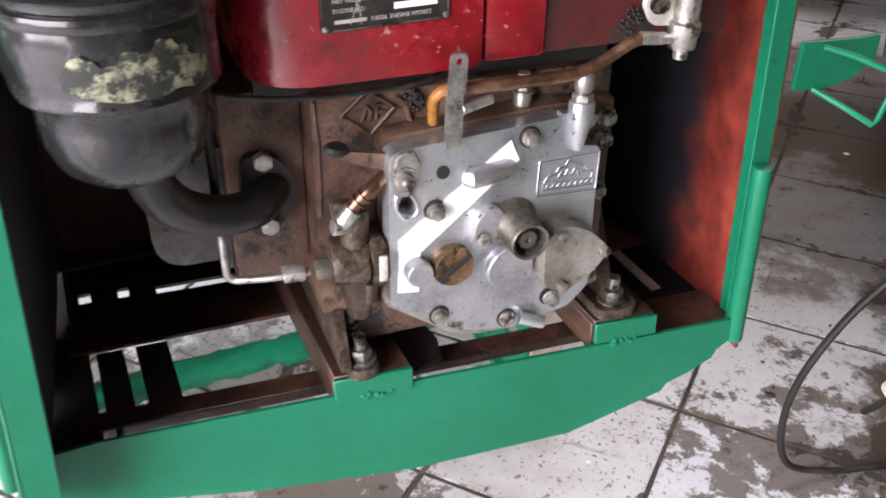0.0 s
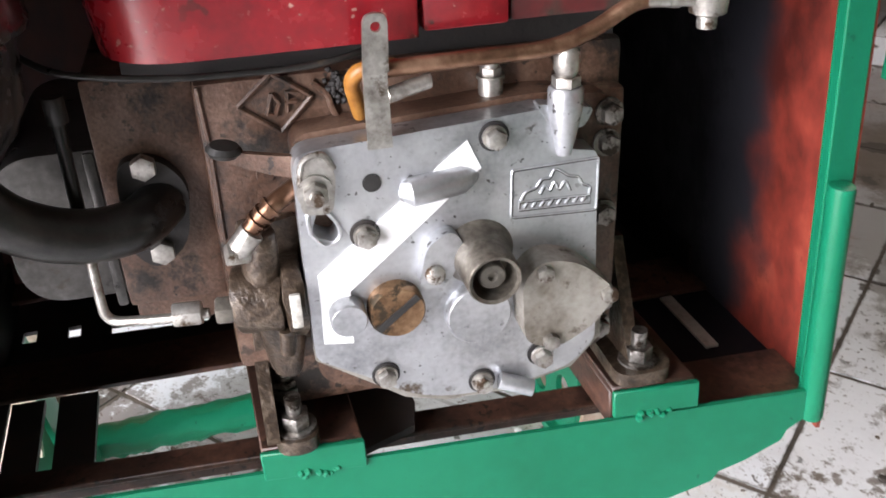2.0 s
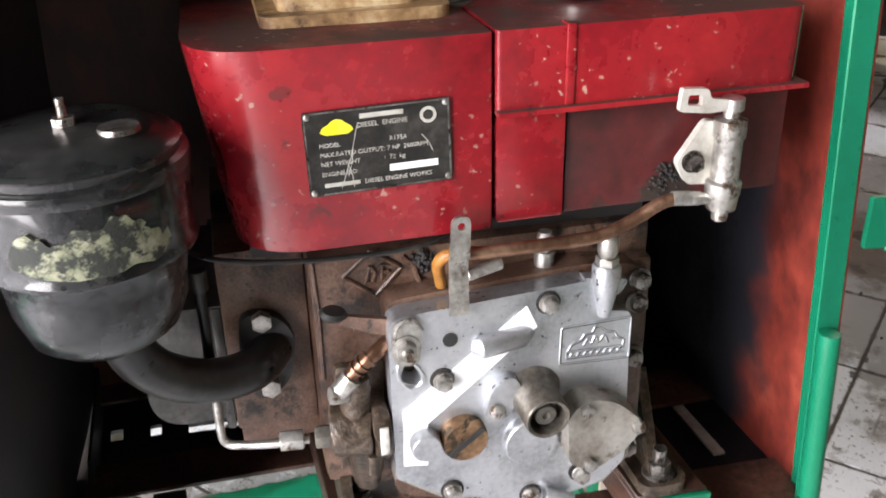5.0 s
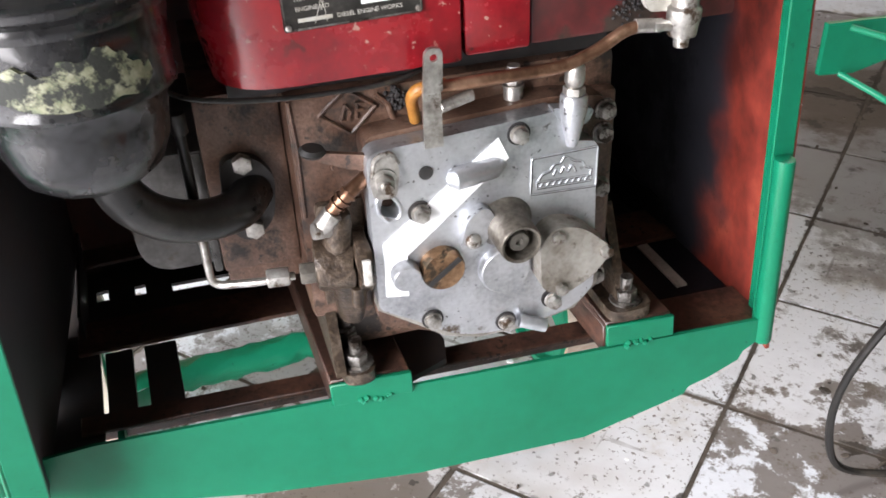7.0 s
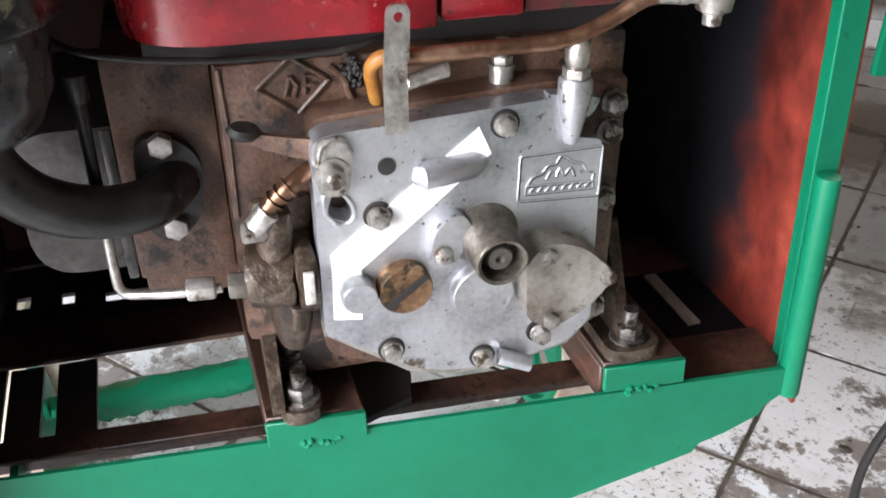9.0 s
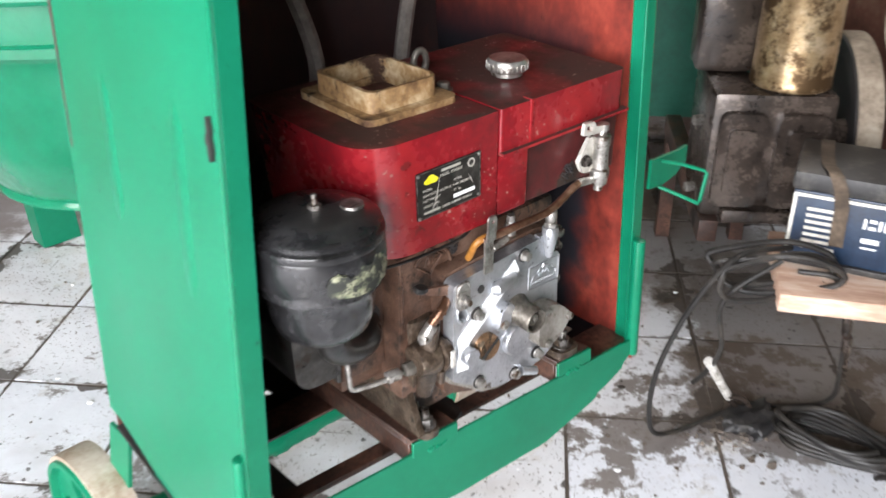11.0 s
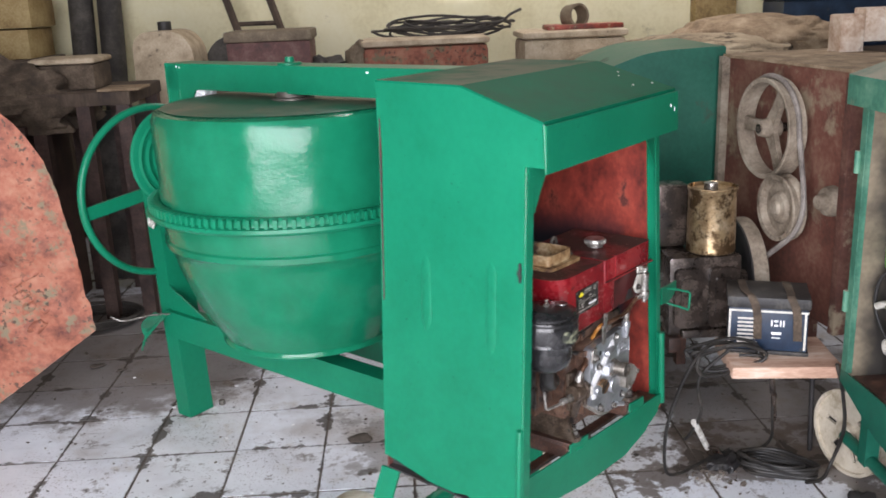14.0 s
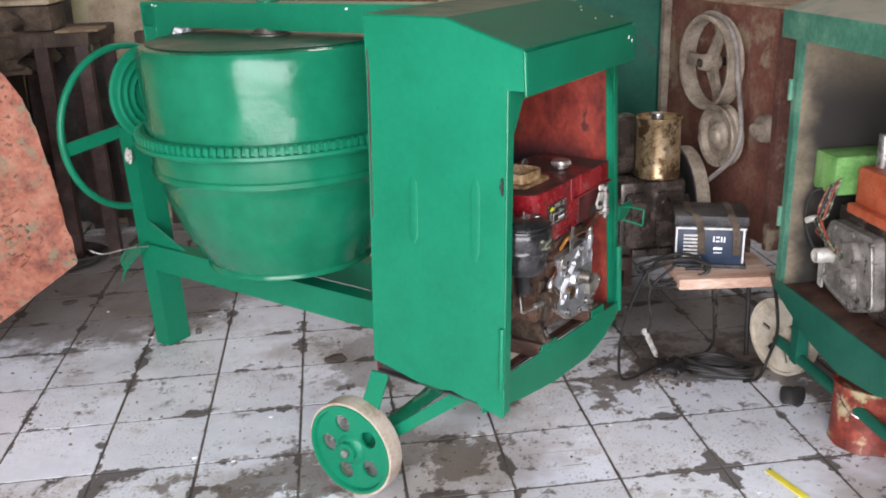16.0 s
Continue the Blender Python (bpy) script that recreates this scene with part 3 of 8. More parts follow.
    part("fascia", bm, GREEN, body)
    bm = bmesh.new()
    box(bm, (0.0, FV - 0.004, 1.118), (0.671, FV + 0.026, 1.140))
    for u0, s in ((0.028, 1), (0.648, -1)):
        slab(bm, [(u0, 1.118), (u0 + s * 0.055, 1.118), (u0, 1.04)][::s], 0.003, front(FV + 0.003))
    part("top_rail", bm, GREEN, body)
    bm = bmesh.new()
    box(bm, (-0.001, FV - 0.003, 0.36), (0.026, FV, 1.118))
    box(bm, (-0.001, FV, 0.36), (0.003, FV + 0.028, 1.118))
    soften(bm, 0.001, 1, 1)
    lean(bm)
    part("post", bm, GREEN, body)
    bm = bmesh.new()
    box(bm, (0.648, FV - 0.003, 0.375), (0.671, FV, 1.118))
    box(bm, (0.667, FV, 0.375), (0.670, FV + 0.03, 1.118))
    soften(bm, 0.001, 1, 1)
    post = part("post", bm, GREEN, body)
    bm = bmesh.new()
    rod(bm, (0.654, FV - 0.011, 0.379), (0.655, FV - 0.011, 0.585), 0.0095, seg=16, bev=0.002)
    part("hinge_tube", bm, GREEN, post)
    bm = bmesh.new()
    pl = [(-0.036, 0.400), (0.02, 0.407), (0.648, 0.409), (0.649, 0.384), (0.632, 0.372), (0.628, 0.362), (0.60, 0.347), (0.578, 0.339), (0.573, 0.330), (0.545, 0.321), (0.47, 0.298), (0.30, 0.295), (0.15, 0.31), (-0.036, 0.345)]
    slab(bm, pl, 0.004, front(FV))
    settle(body)
    settle(part("front_apron", bm, GREEN, body), 0.012, True)


def bed():
    """The rusty frame in the cabinet's floor, on which the engine stands."""
    for v0, v1, z0, z1, name in ((0.081, 0.108, 0.362, 0.392, "bed_rail"), (0.215, 0.275, 0.365, 0.395, "bed_rail"), (0.395, 0.4355, 0.386, 0.40, "bed_rail")):
        bm = bmesh.new()
        box(bm, (0.006, v0, z1 - 0.005), (0.673, v1, z1))
        box(bm, (0.006, v1 - 0.005, z0), (0.673, v1, z1 - 0.005))
        soften(bm, 0.001, 1, 1)
        settle(part(name, bm, RUST, mixer, "rusty angle iron rail"), 0.004, True)
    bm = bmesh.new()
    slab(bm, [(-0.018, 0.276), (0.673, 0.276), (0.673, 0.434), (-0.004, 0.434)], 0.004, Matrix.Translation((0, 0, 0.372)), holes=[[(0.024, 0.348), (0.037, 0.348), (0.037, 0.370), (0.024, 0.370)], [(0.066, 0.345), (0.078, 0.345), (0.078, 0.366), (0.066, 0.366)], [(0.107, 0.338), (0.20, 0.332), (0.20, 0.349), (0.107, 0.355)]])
    # end lips added to hide the gaps under the side panels
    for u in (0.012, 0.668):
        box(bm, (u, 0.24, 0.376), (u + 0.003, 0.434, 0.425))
    settle(part("bed_pan", bm, BED_BLACK, mixer, "black sheet closing the left of the bed with square holes and turned-up ends"), 0.004, True)
    # black sheet that closes the bed's right end over the floor
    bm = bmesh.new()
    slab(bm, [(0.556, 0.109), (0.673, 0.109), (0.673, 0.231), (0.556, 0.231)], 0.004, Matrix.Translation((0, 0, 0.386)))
    settle(part("bed_pan", bm, DEAD_BLACK, mixer, "black sheet closing the right of the bed"), 0.004, True)
    bm = bmesh.new()
    slab(bm, [(0.556, 0.042), (0.671, 0.042), (0.671, 0.1085), (0.556, 0.1085)], 0.005, Matrix.Translation((0, 0, 0.3925)))
    settle(part("corner_plate", bm, RUST, mixer, "rusty corner plate"), 0.004, True)
    # added black strip that closes the gap along the left wall
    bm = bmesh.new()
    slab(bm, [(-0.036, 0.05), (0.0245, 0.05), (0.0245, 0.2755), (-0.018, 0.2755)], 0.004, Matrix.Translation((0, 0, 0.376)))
    settle(part("bed_pan", bm, BED_BLACK, mixer, "black sheet closing the left of the bed"), 0.004, True)
    # black plate that fills the gap beside the left bearer
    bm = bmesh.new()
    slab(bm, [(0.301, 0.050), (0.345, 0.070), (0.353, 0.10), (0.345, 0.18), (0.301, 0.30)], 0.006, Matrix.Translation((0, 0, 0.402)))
    settle(part("drip_plate", bm, BED_BLACK, mixer, "black plate beside the left bearer"), 0.004, True)
    for u0, u1 in ((0.031, 0.0575), (0.0695, 0.101)):
        bm = bmesh.new()
        box(bm, (u0, 0.109, 0.384), (u1, 0.214, 0.390))
        settle(part("bed_bar", bm, BED_BLACK, mixer, "black oily flat bar"), 0.004, True)
    for u0, u1 in ((0.228, 0.300), (0.488, 0.553)):
        bm = bmesh.new()
        box(bm, (u0, FV - 0.002, 0.430), (u1, 0.42, 0.437))
        box(bm, (u0, FV + 0.003, 0.396), (u0 + 0.006, 0.42, 0.430))
        soften(bm, 0.0012, 1, 1)
        bar = part("engine_bearer", bm, RUST, mixer, "rusty angle iron engine bearer")
        bm = bmesh.new()
        box(bm, (u0 - 0.001, FV - 0.0075, 0.412), (u1 + 0.001, FV - 0.003, 0.436))
        rng = random.Random(int(u0 * 1000))
        for k in range(9):
            c = Vector(((u0 + u1) / 2 + rng.uniform(-0.016, 0.016), FV - 0.007, 0.412 + rng.uniform(-0.004, 0.004)))
            bmesh.ops.create_icosphere(bm, subdivisions=1, radius=rng.uniform(0.002, 0.0038), matrix=Matrix.Translation(c))
        soften(bm, 0.001, 1, 1)
        part("end_cap", bm, GREEN, bar, "green end cap with weld beads")
        settle(bar, 0.003 if u0 < 0.4 else 0.013, True)
        settle(bar.children[0], 0.003 if u0 < 0.4 else 0.013, True)


def drum():
    c = Matrix.Translation((0.385, 1.05, 0))
    rings = [(0.0, 1.188), (0.30, 1.190), (0.365, 1.188), (0.388, 1.180), (0.397, 1.160), (0.398, 1.12), (0.397, 1.0), (0.398, 0.93), (0.398, 0.905), (0.396, 0.86), (0.392, 0.832), (0.397, 0.827), (0.397, 0.812), (0.385, 0.80), (0.362, 0.72), (0.325, 0.62), (0.285, 0.55), (0.262, 0.512), (0.266, 0.506), (0.266, 0.498), (0.255, 0.498), (0.25, 0.515), (0.31, 0.62), (0.375, 0.80), (0.386, 0.93), (0.386, 1.16), (0.30, 1.178), (0.0, 1.178)]
    fine = [rings[0]]
    for (r0, z0), (r1, z1) in zip(rings, rings[1:]):
        k = max(1, int(abs(z1 - z0) / 0.022))
        fine += [(r0 + (r1 - r0) * j / k, z0 + (z1 - z0) * j / k) for j in range(1, k + 1)]
    bm = bmesh.new()
    turned(bm, fine, c, seg=112)
    # hand-beaten dents
    for v in bm.verts:
        d = noise.noise(v.co * 4.5) * 0.0045 + noise.noise(v.co * 12.0) * 0.0022 + noise.noise(v.co * 27.0) * 0.0007
        r = Vector((v.co.x - 0.385, v.co.y - 1.05, 0))
        if r.length > 0.2:
            v.co += r.normalized() * d
    dr = part("drum", bm, GREEN_DRUM, mixer, "green mixing drum turned mouth down")
    bm = bmesh.new()
    turned(bm, [(0.0, 1.1925), (0.30, 1.1935), (0.362, 1.1915), (0.368, 1.189)], c, seg=64)
    part("drum_end", bm, DUSTY_TOP, dr, "dust-covered flat drum end")
    bm = bmesh.new()
    turned(bm, [(0.395, 0.934), (0.402, 0.940), (0.414, 0.940), (0.420, 0.934), (0.424, 0.918), (0.436, 0.914), (0.438, 0.905), (0.43, 0.897), (0.395, 0.897)], c, seg=96)
    n = 116
    for k in range(n):
        a = k * math.tau / n
        m = c @ pose(0, 0, 0, 0, 0, math.degrees(a)) @ Matrix.Translation((0.424, 0, 0.926))
        box(bm, (-0.010, -0.0050, -0.012), (0.008, 0.0050, 0.013), m)
    part("ring_gear", bm, GREEN, dr, "green cast ring gear with square teeth")
    bm = bmesh.new()
    turned(bm, [(0.0, 1.31), (0.012, 1.31), (0.014, 1.296), (0.034, 1.294), (0.036, 1.286)], c, seg=24)
    part("hub_nut", bm, GREEN, dr)
    bm = bmesh.new()
    turned(bm, [(0.0, 1.215), (0.045, 1.215), (0.05, 1.20), (0.062, 1.198), (0.062, 1.188)], c, seg=28)
    part("hub", bm, DIRTY_STEEL, dr, "greasy bearing hub")
    bm = bmesh.new()
    # yoke beam across the drum, and its arm
    slab(bm, [(0.345, 1.210), (0.350, 1.210), (0.350, 1.283), (0.440, 1.283), (0.440, 1.210), (0.445, 1.210), (0.445, 1.288), (0.345, 1.288)], 1.135, front(1.575))
    soften(bm, 0.002, 1, 1)
    yoke = part("yoke_beam", bm, GREEN, mixer)
    bm = bmesh.new()
    box(bm, (0.345, 1.57, 0.80), (0.445, 1.576, 1.284))
    box(bm, (0.345, 1.51, 1.10), (0.350, 1.57, 1.284))
    slab(bm, [(1.51, 1.21), (1.43, 1.21), (1.51, 1.12)], 0.005, sideways(0.345))
    soften(bm, 0.002, 1, 1)
    part("yoke_arm", bm, GREEN, yoke)
    bm = bmesh.new()
    turned(bm, [(0.05, -0.02), (0.155, -0.02), (0.16, -0.01), (0.155, 0.0), (0.14, 0.004), (0.135, 0.014), (0.128, 0.004), (0.115, 0.006), (0.11, 0.018), (0.103, 0.006), (0.09, 0.008), (0.085, 0.022), (0.075, 0.01), (0.05, 0.012), (0.03, 0.04), (0.0, 0.04)], Matrix.Translation((0.375, 1.62, 0.985)) @ pose(0, 0, 0, 90, 0, 0), seg=48)
    part("tilt_disc", bm, GREEN, yoke, "ridged green tilting disc")


def undercarriage():
    bm = bmesh.new()
    slab(bm, [(0.325, 1.73), (0.430, 1.73), (0.430, 1.80), (0.423, 1.80), (0.423, 1.737), (0.332, 1.737), (0.332, 1.80), (0.325, 1.80)], 0.85, Matrix.Translation((0, 0, 0.004)))
    soften(bm, 0.0025, 1, 1)
    for v in bm.verts:
        v.co.x += 0.062 - 0.030 * max(0.0, (v.co.z - 0.45) / 0.40)
    leg = part("leg", bm, GREEN, mixer)
    bm = bmesh.new()
    hexbolt(bm, (0.53, 1.725, 0.0), Z, 0.012, 0.02)
    part("foot_bolt", bm, DIRTY_STEEL, leg)
    bm = bmesh.new()
    bmesh.ops.create_icosphere(bm, subdivisions=3, radius=0.022, matrix=Matrix.Translation((0.326, 1.722, 0.765)) @ Matrix.Diagonal((0.5, 0.7, 1.25, 1)))
    for v in bm.verts:
        v.co += Vector((1, 1, 1)) * noise.noise(v.co * 70) * 0.010
    part("grease_rag", bm, RAG, leg, "grubby white rag stuffed in the bearing")
    for u in (0.35, 0.60):
        bm = bmesh.new()
        m = Matrix.Translation((u, 0.436, 0.345))
        ang = math.degrees(math.atan2(0.035, 1.25))
        m = m @ pose(0, 0, 0, ang, 0, 0)
        slab(bm, [(-0.003, -0.045), (0.003, -0.045), (0.003, 0.044), (0.06, 0.044), (0.06, 0.05), (-0.003, 0.05)], 1.31, m @ Matrix(((1, 0, 0, 0), (0, 0, 1, 0), (0, 1, 0, 0), (0, 0, 0, 1))))
        soften(bm, 0.002, 1, 1)
        part("frame_rail", bm, GREEN, mixer)
    bm = bmesh.new()
    bmesh.ops.create_icosphere(bm, subdivisions=4, radius=1, matrix=Matrix.Translation((0.395, 1.456, 1.203)) @ pose(0, 0, 0, 8, 0, 20) @ Matrix.Diagonal((0.046, 0.036, 0.024, 1)))
    for v in bm.verts:
        v.co += Vector((1, 1, 1)) * (noise.noise(v.co * 55) * 0.008 + noise.noise(v.co * 140) * 0.003)
    part("paper_wad", bm, WHITE_STRIP, mixer, "crumpled white paper wad on the drum")
    # gusset plate at the leg
    bm = bmesh.new()
    slab(bm, [(1.73, 0.41), (1.73, 0.52), (1.54, 0.425), (1.54, 0.40)], 0.005, sideways(0.365))
    part("gusset", bm, GREEN, mixer)
    bm = bmesh.new()
    tube(bm, smooth_path([(0.42, 1.66, 0.78), (0.42, 1.52, 0.60), (0.40, 1.40, 0.46), (0.40, 1.30, 0.40)]), 0.014)
    part("brace", bm, GREEN, mixer)
    # hand wheel for tilting
    bm = bmesh.new()
    hc = Vector((0.415, 1.80, 0.845))
    tube(bm, [hc + Vector((0.287 * math.cos(a), 0, 0.287 * math.sin(a))) for a in [k * math.tau / 72 for k in range(72)]], 0.0125, seg=12, closed=True)
    hw = part("hand_wheel", bm, GREEN, mixer, "large green tubular hand wheel")
    for a in (186, 306, 66):
        d = Vector((math.cos(radians(a)), 0, math.sin(radians(a))))
        s = Vector((-d.z, 0, d.x))
        bm = bmesh.new()
        m = Matrix((( d.x, s.x, 0, hc.x), (0, 0, 1, hc.y), (d.z, s.z, 0, hc.z), (0, 0, 0, 1)))
        box(bm, (0.0, -0.022, -0.004), (0.283, 0.022, 0.004), m)
        part("spoke", bm, GREEN, hw)
    bm = bmesh.new()
    rod(bm, hc - Vector((0, 0.1, 0)), hc + Vector((0, 0.03, 0)), 0.035, seg=20, bev=0.004)
    part("boss", bm, GREEN, hw)
    # axle and wheel
    bm = bmesh.new()
    rod(bm, (0.02, 0.4915, 0.142), (0.66, 0.4915, 0.142), 0.0205, seg=24)
    gridded(bm, 0.015, "x")
    for v in bm.verts:
        v.co += Vector((0, 1, 1)) * (noise.noise(v.co * 60) * 0.004 + noise.noise(v.co * 120) * 0.004)
    part("axle", bm, GREEN, mixer)
    bm = bmesh.new()
    slab(bm, [(0.545, 0.13), (0.485, 0.13), (0.40, 0.374), (0.455, 0.374)], 0.006, sideways(0.012))
    soften(bm, 0.001, 1, 1)
    part("wheel_bracket", bm, GREEN, mixer)
    bm = bmesh.new()
    slab(bm, [(0.515, 0.12), (0.47, 0.12), (0.12, 0.385), (0.18, 0.385)], 0.006, sideways(0.052))
    part("wheel_bracket", bm, GREEN, mixer)
    for u in (-0.009, 0.66):
        m = Matrix.Translation((u, 0.512, 0.14)) @ pose(0, 0, 0, 0, -90, 0)
        bm = bmesh.new()
        hol = [ring2d(0.076 * math.cos(a), 0.076 * math.sin(a), 0.025, 20) for a in [radians(90 + 72 * k) for k in range(5)]]
        slab(bm, ring2d(0, 0, 0.134, 64), 0.008, m @ Matrix.Translation((0, 0, 0.012)), holes=hol)
        turned(bm, [(0.118, 0.018), (0.122, 0.032), (0.131, 0.032), (0.134, 0.02)], m, seg=64)
        turned(bm, [(0.045, 0.018), (0.04, 0.026), (0.028, 0.03), (0.026, 0.042), (0.012, 0.042), (0.0, 0.042)], m, seg=32)
        wh = part("wheel", bm, GREEN, mixer, "green pierced steel wheel")
        bm = bmesh.new()
        turned(bm, [(0.128, 0.026), (0.139, 0.026), (0.14, 0.02), (0.14, -0.02), (0.139, -0.026), (0.128, -0.026)], m, seg=64, close=True)
        part("tread", bm, TREAD, wh, "rusty bare steel tread")
        bm = bmesh.new()
        rod(bm, m @ Vector((0, 0, 0.0425)), m @ Vector((0, 0, 0.052)), 0.012, seg=14, bev=0.002)
        part("axle_end", bm, STEEL, wh)


# near-black for sooty iron and for shade drawn under and round parts
SOOT_AND_SHADE = mat("black_soot_and_shade", [(0.011, 0.010, 0.011), (0.020, 0.018, 0.018), (0.034, 0.029, 0.027)], 0.6, scale=14, fine=140, bump=0.3)
DEAD_BLACK = mat("dead_black_sheet", [(0.006, 0.006, 0.008), (0.010, 0.010, 0.013), (0.018, 0.016, 0.018)], 0.8, spec=0.12, scale=10, fine=120, bump=0.2)
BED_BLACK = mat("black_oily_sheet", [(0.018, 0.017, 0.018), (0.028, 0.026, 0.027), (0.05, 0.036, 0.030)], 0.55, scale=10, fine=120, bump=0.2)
DARKENED_RED = mat("darkened_red_primer", [(0.028, 0.021, 0.023), (0.050, 0.028, 0.028), (0.12, 0.038, 0.029)], 0.65, scale=3.5, fine=60, bump=0.15, stretch=(1, 1, 0.5))
INSIDE_SHADE = mat("inside_shade_sheet", [(0.022, 0.021, 0.024), (0.034, 0.032, 0.036), (0.055, 0.040, 0.038)], 0.6, scale=8, fine=100, bump=0.15)
RAG = mat("grubby_white_rag", [(0.2, 0.18, 0.15), (0.5, 0.48, 0.44), (0.66, 0.65, 0.62)], 0.8, scale=50, fine=200, bump=0.4)
TREAD = mat("worn_tread", [(0.30, 0.2, 0.13), (0.48, 0.4, 0.32), (0.6, 0.54, 0.47)], 0.6, metal=0.2, scale=16, fine=120, bump=0.3)
cabinet()
bed()
drum()
undercarriage()

# ---- the engine ----
ENG = Matrix.Translation((1.6214, -0.300, 0.001)) @ pose(0, 0, 0, 0, 0, 47.5)
engine = thing("diesel_engine", ENG, "small red single-cylinder diesel engine, oily and worn", "engine")
BRASS = mat("worn_brass", [(0.07, 0.04, 0.022), (0.24, 0.14, 0.078), (0.44, 0.28, 0.165)], 0.36, metal=0.8, scale=40, fine=260, bump=0.2, stain=(0.06, 0.045, 0.03), stain_at=0.52, stain_scale=60)
RUSTY_CREAM = mat("scorched_cream_enamel", [(0.09, 0.04, 0.02), (0.36, 0.22, 0.10), (0.66, 0.53, 0.34)], 0.55, scale=22, fine=160, bump=0.3, stain=(0.05, 0.022, 0.012), stain_at=0.54, stain_scale=20)
PLATE_BLACK = mat("black_anodised_plate", [(0.012, 0.011, 0.01), (0.025, 0.023, 0.02), (0.06, 0.055, 0.05)], 0.4, metal=0.3, scale=50, fine=300, bump=0.08)
PLATE_PALE = mat("etched_bare_metal", [(0.45, 0.42, 0.36), (0.62, 0.6, 0.54), (0.72, 0.7, 0.64)], 0.4, metal=0.4, scale=60, fine=300, bump=0.05)
YELLOW = mat("yellow_enamel", [(0.62, 0.55, 0.01), (0.75, 0.68, 0.02), (0.8, 0.74, 0.05)], 0.4, scale=60, fine=200, bump=0.05)
ORANGE_HOSE = mat("amber_hose", [(0.16, 0.06, 0.012), (0.34, 0.14, 0.025), (0.46, 0.22, 0.05)], 0.4, scale=40, fine=200, bump=0.1)
TORN = mat("torn_paper_label", [(0.05, 0.10, 0.06), (0.19, 0.20, 0.12), (0.36, 0.36, 0.26)], 0.5, scale=40, fine=160, bump=0.3, stain=(0.02, 0.022, 0.018), stain_at=0.46, stain_scale=55)
CLEANER = mat("scuffed_black_enamel", [(0.006, 0.006, 0.006), (0.014, 0.014, 0.015), (0.032, 0.032, 0.032)], 0.25, metal=0.0, scale=18, fine=150, bump=0.25, coat=0.48, spec=0.3, stain=(0.12, 0.115, 0.105), stain_at=0.66, stain_scale=20)
dusted(CLEANER, (0.05, 0.045, 0.038), 0.75, 0.98, 0.35, 20.0, 0.45)
RED_BROWN = mat("oily_red_brown_casting", [(0.03, 0.012, 0.010), (0.095, 0.036, 0.028), (0.17, 0.075, 0.055)], 0.42, scale=20, fine=300, bump=0.3, stain=(0.02, 0.013, 0.010), stain_at=0.56, stain_scale=24)
ROCKER = mat("grey_oily_pressed_steel", [(0.03, 0.028, 0.026), (0.075, 0.072, 0.068), (0.15, 0.145, 0.138)], 0.3, metal=0.6, scale=16, fine=200, bump=0.1, stain=(0.05, 0.035, 0.025), stain_at=0.58, stain_scale=14)
DARK_BOLT = mat("oily_steel_bolt", [(0.07, 0.06, 0.052), (0.22, 0.205, 0.19), (0.42, 0.41, 0.39)], 0.32, metal=0.8, scale=70, fine=300, bump=0.2, stain=(0.03, 0.022, 0.016), stain_at=0.52, stain_scale=60)
DULL_ALU = mat("stained_dull_aluminium", [(0.16, 0.14, 0.115), (0.33, 0.31, 0.275), (0.46, 0.445, 0.41)], 0.4, metal=0.55, scale=22, fine=240, bump=0.15, stain=(0.09, 0.065, 0.045), stain_at=0.6, stain_scale=30)
SOCKET = mat("burnt_bare_steel", [(0.05, 0.042, 0.035), (0.135, 0.12, 0.10), (0.24, 0.22, 0.19)], 0.36, metal=0.65, scale=30, fine=240, bump=0.2)
CAKED = mat("oil_caked_dirt", [(0.014, 0.010, 0.007), (0.052, 0.035, 0.024), (0.19, 0.145, 0.105)], 0.34, scale=30, fine=240, bump=0.6, metal=0.15, stain=(0.02, 0.015, 0.01), stain_at=0.55, stain_scale=30)
HOPPER_IN = 0.018  # how far the casing draws in at its foot
FRONTWARD = Vector((0, -1, 0))


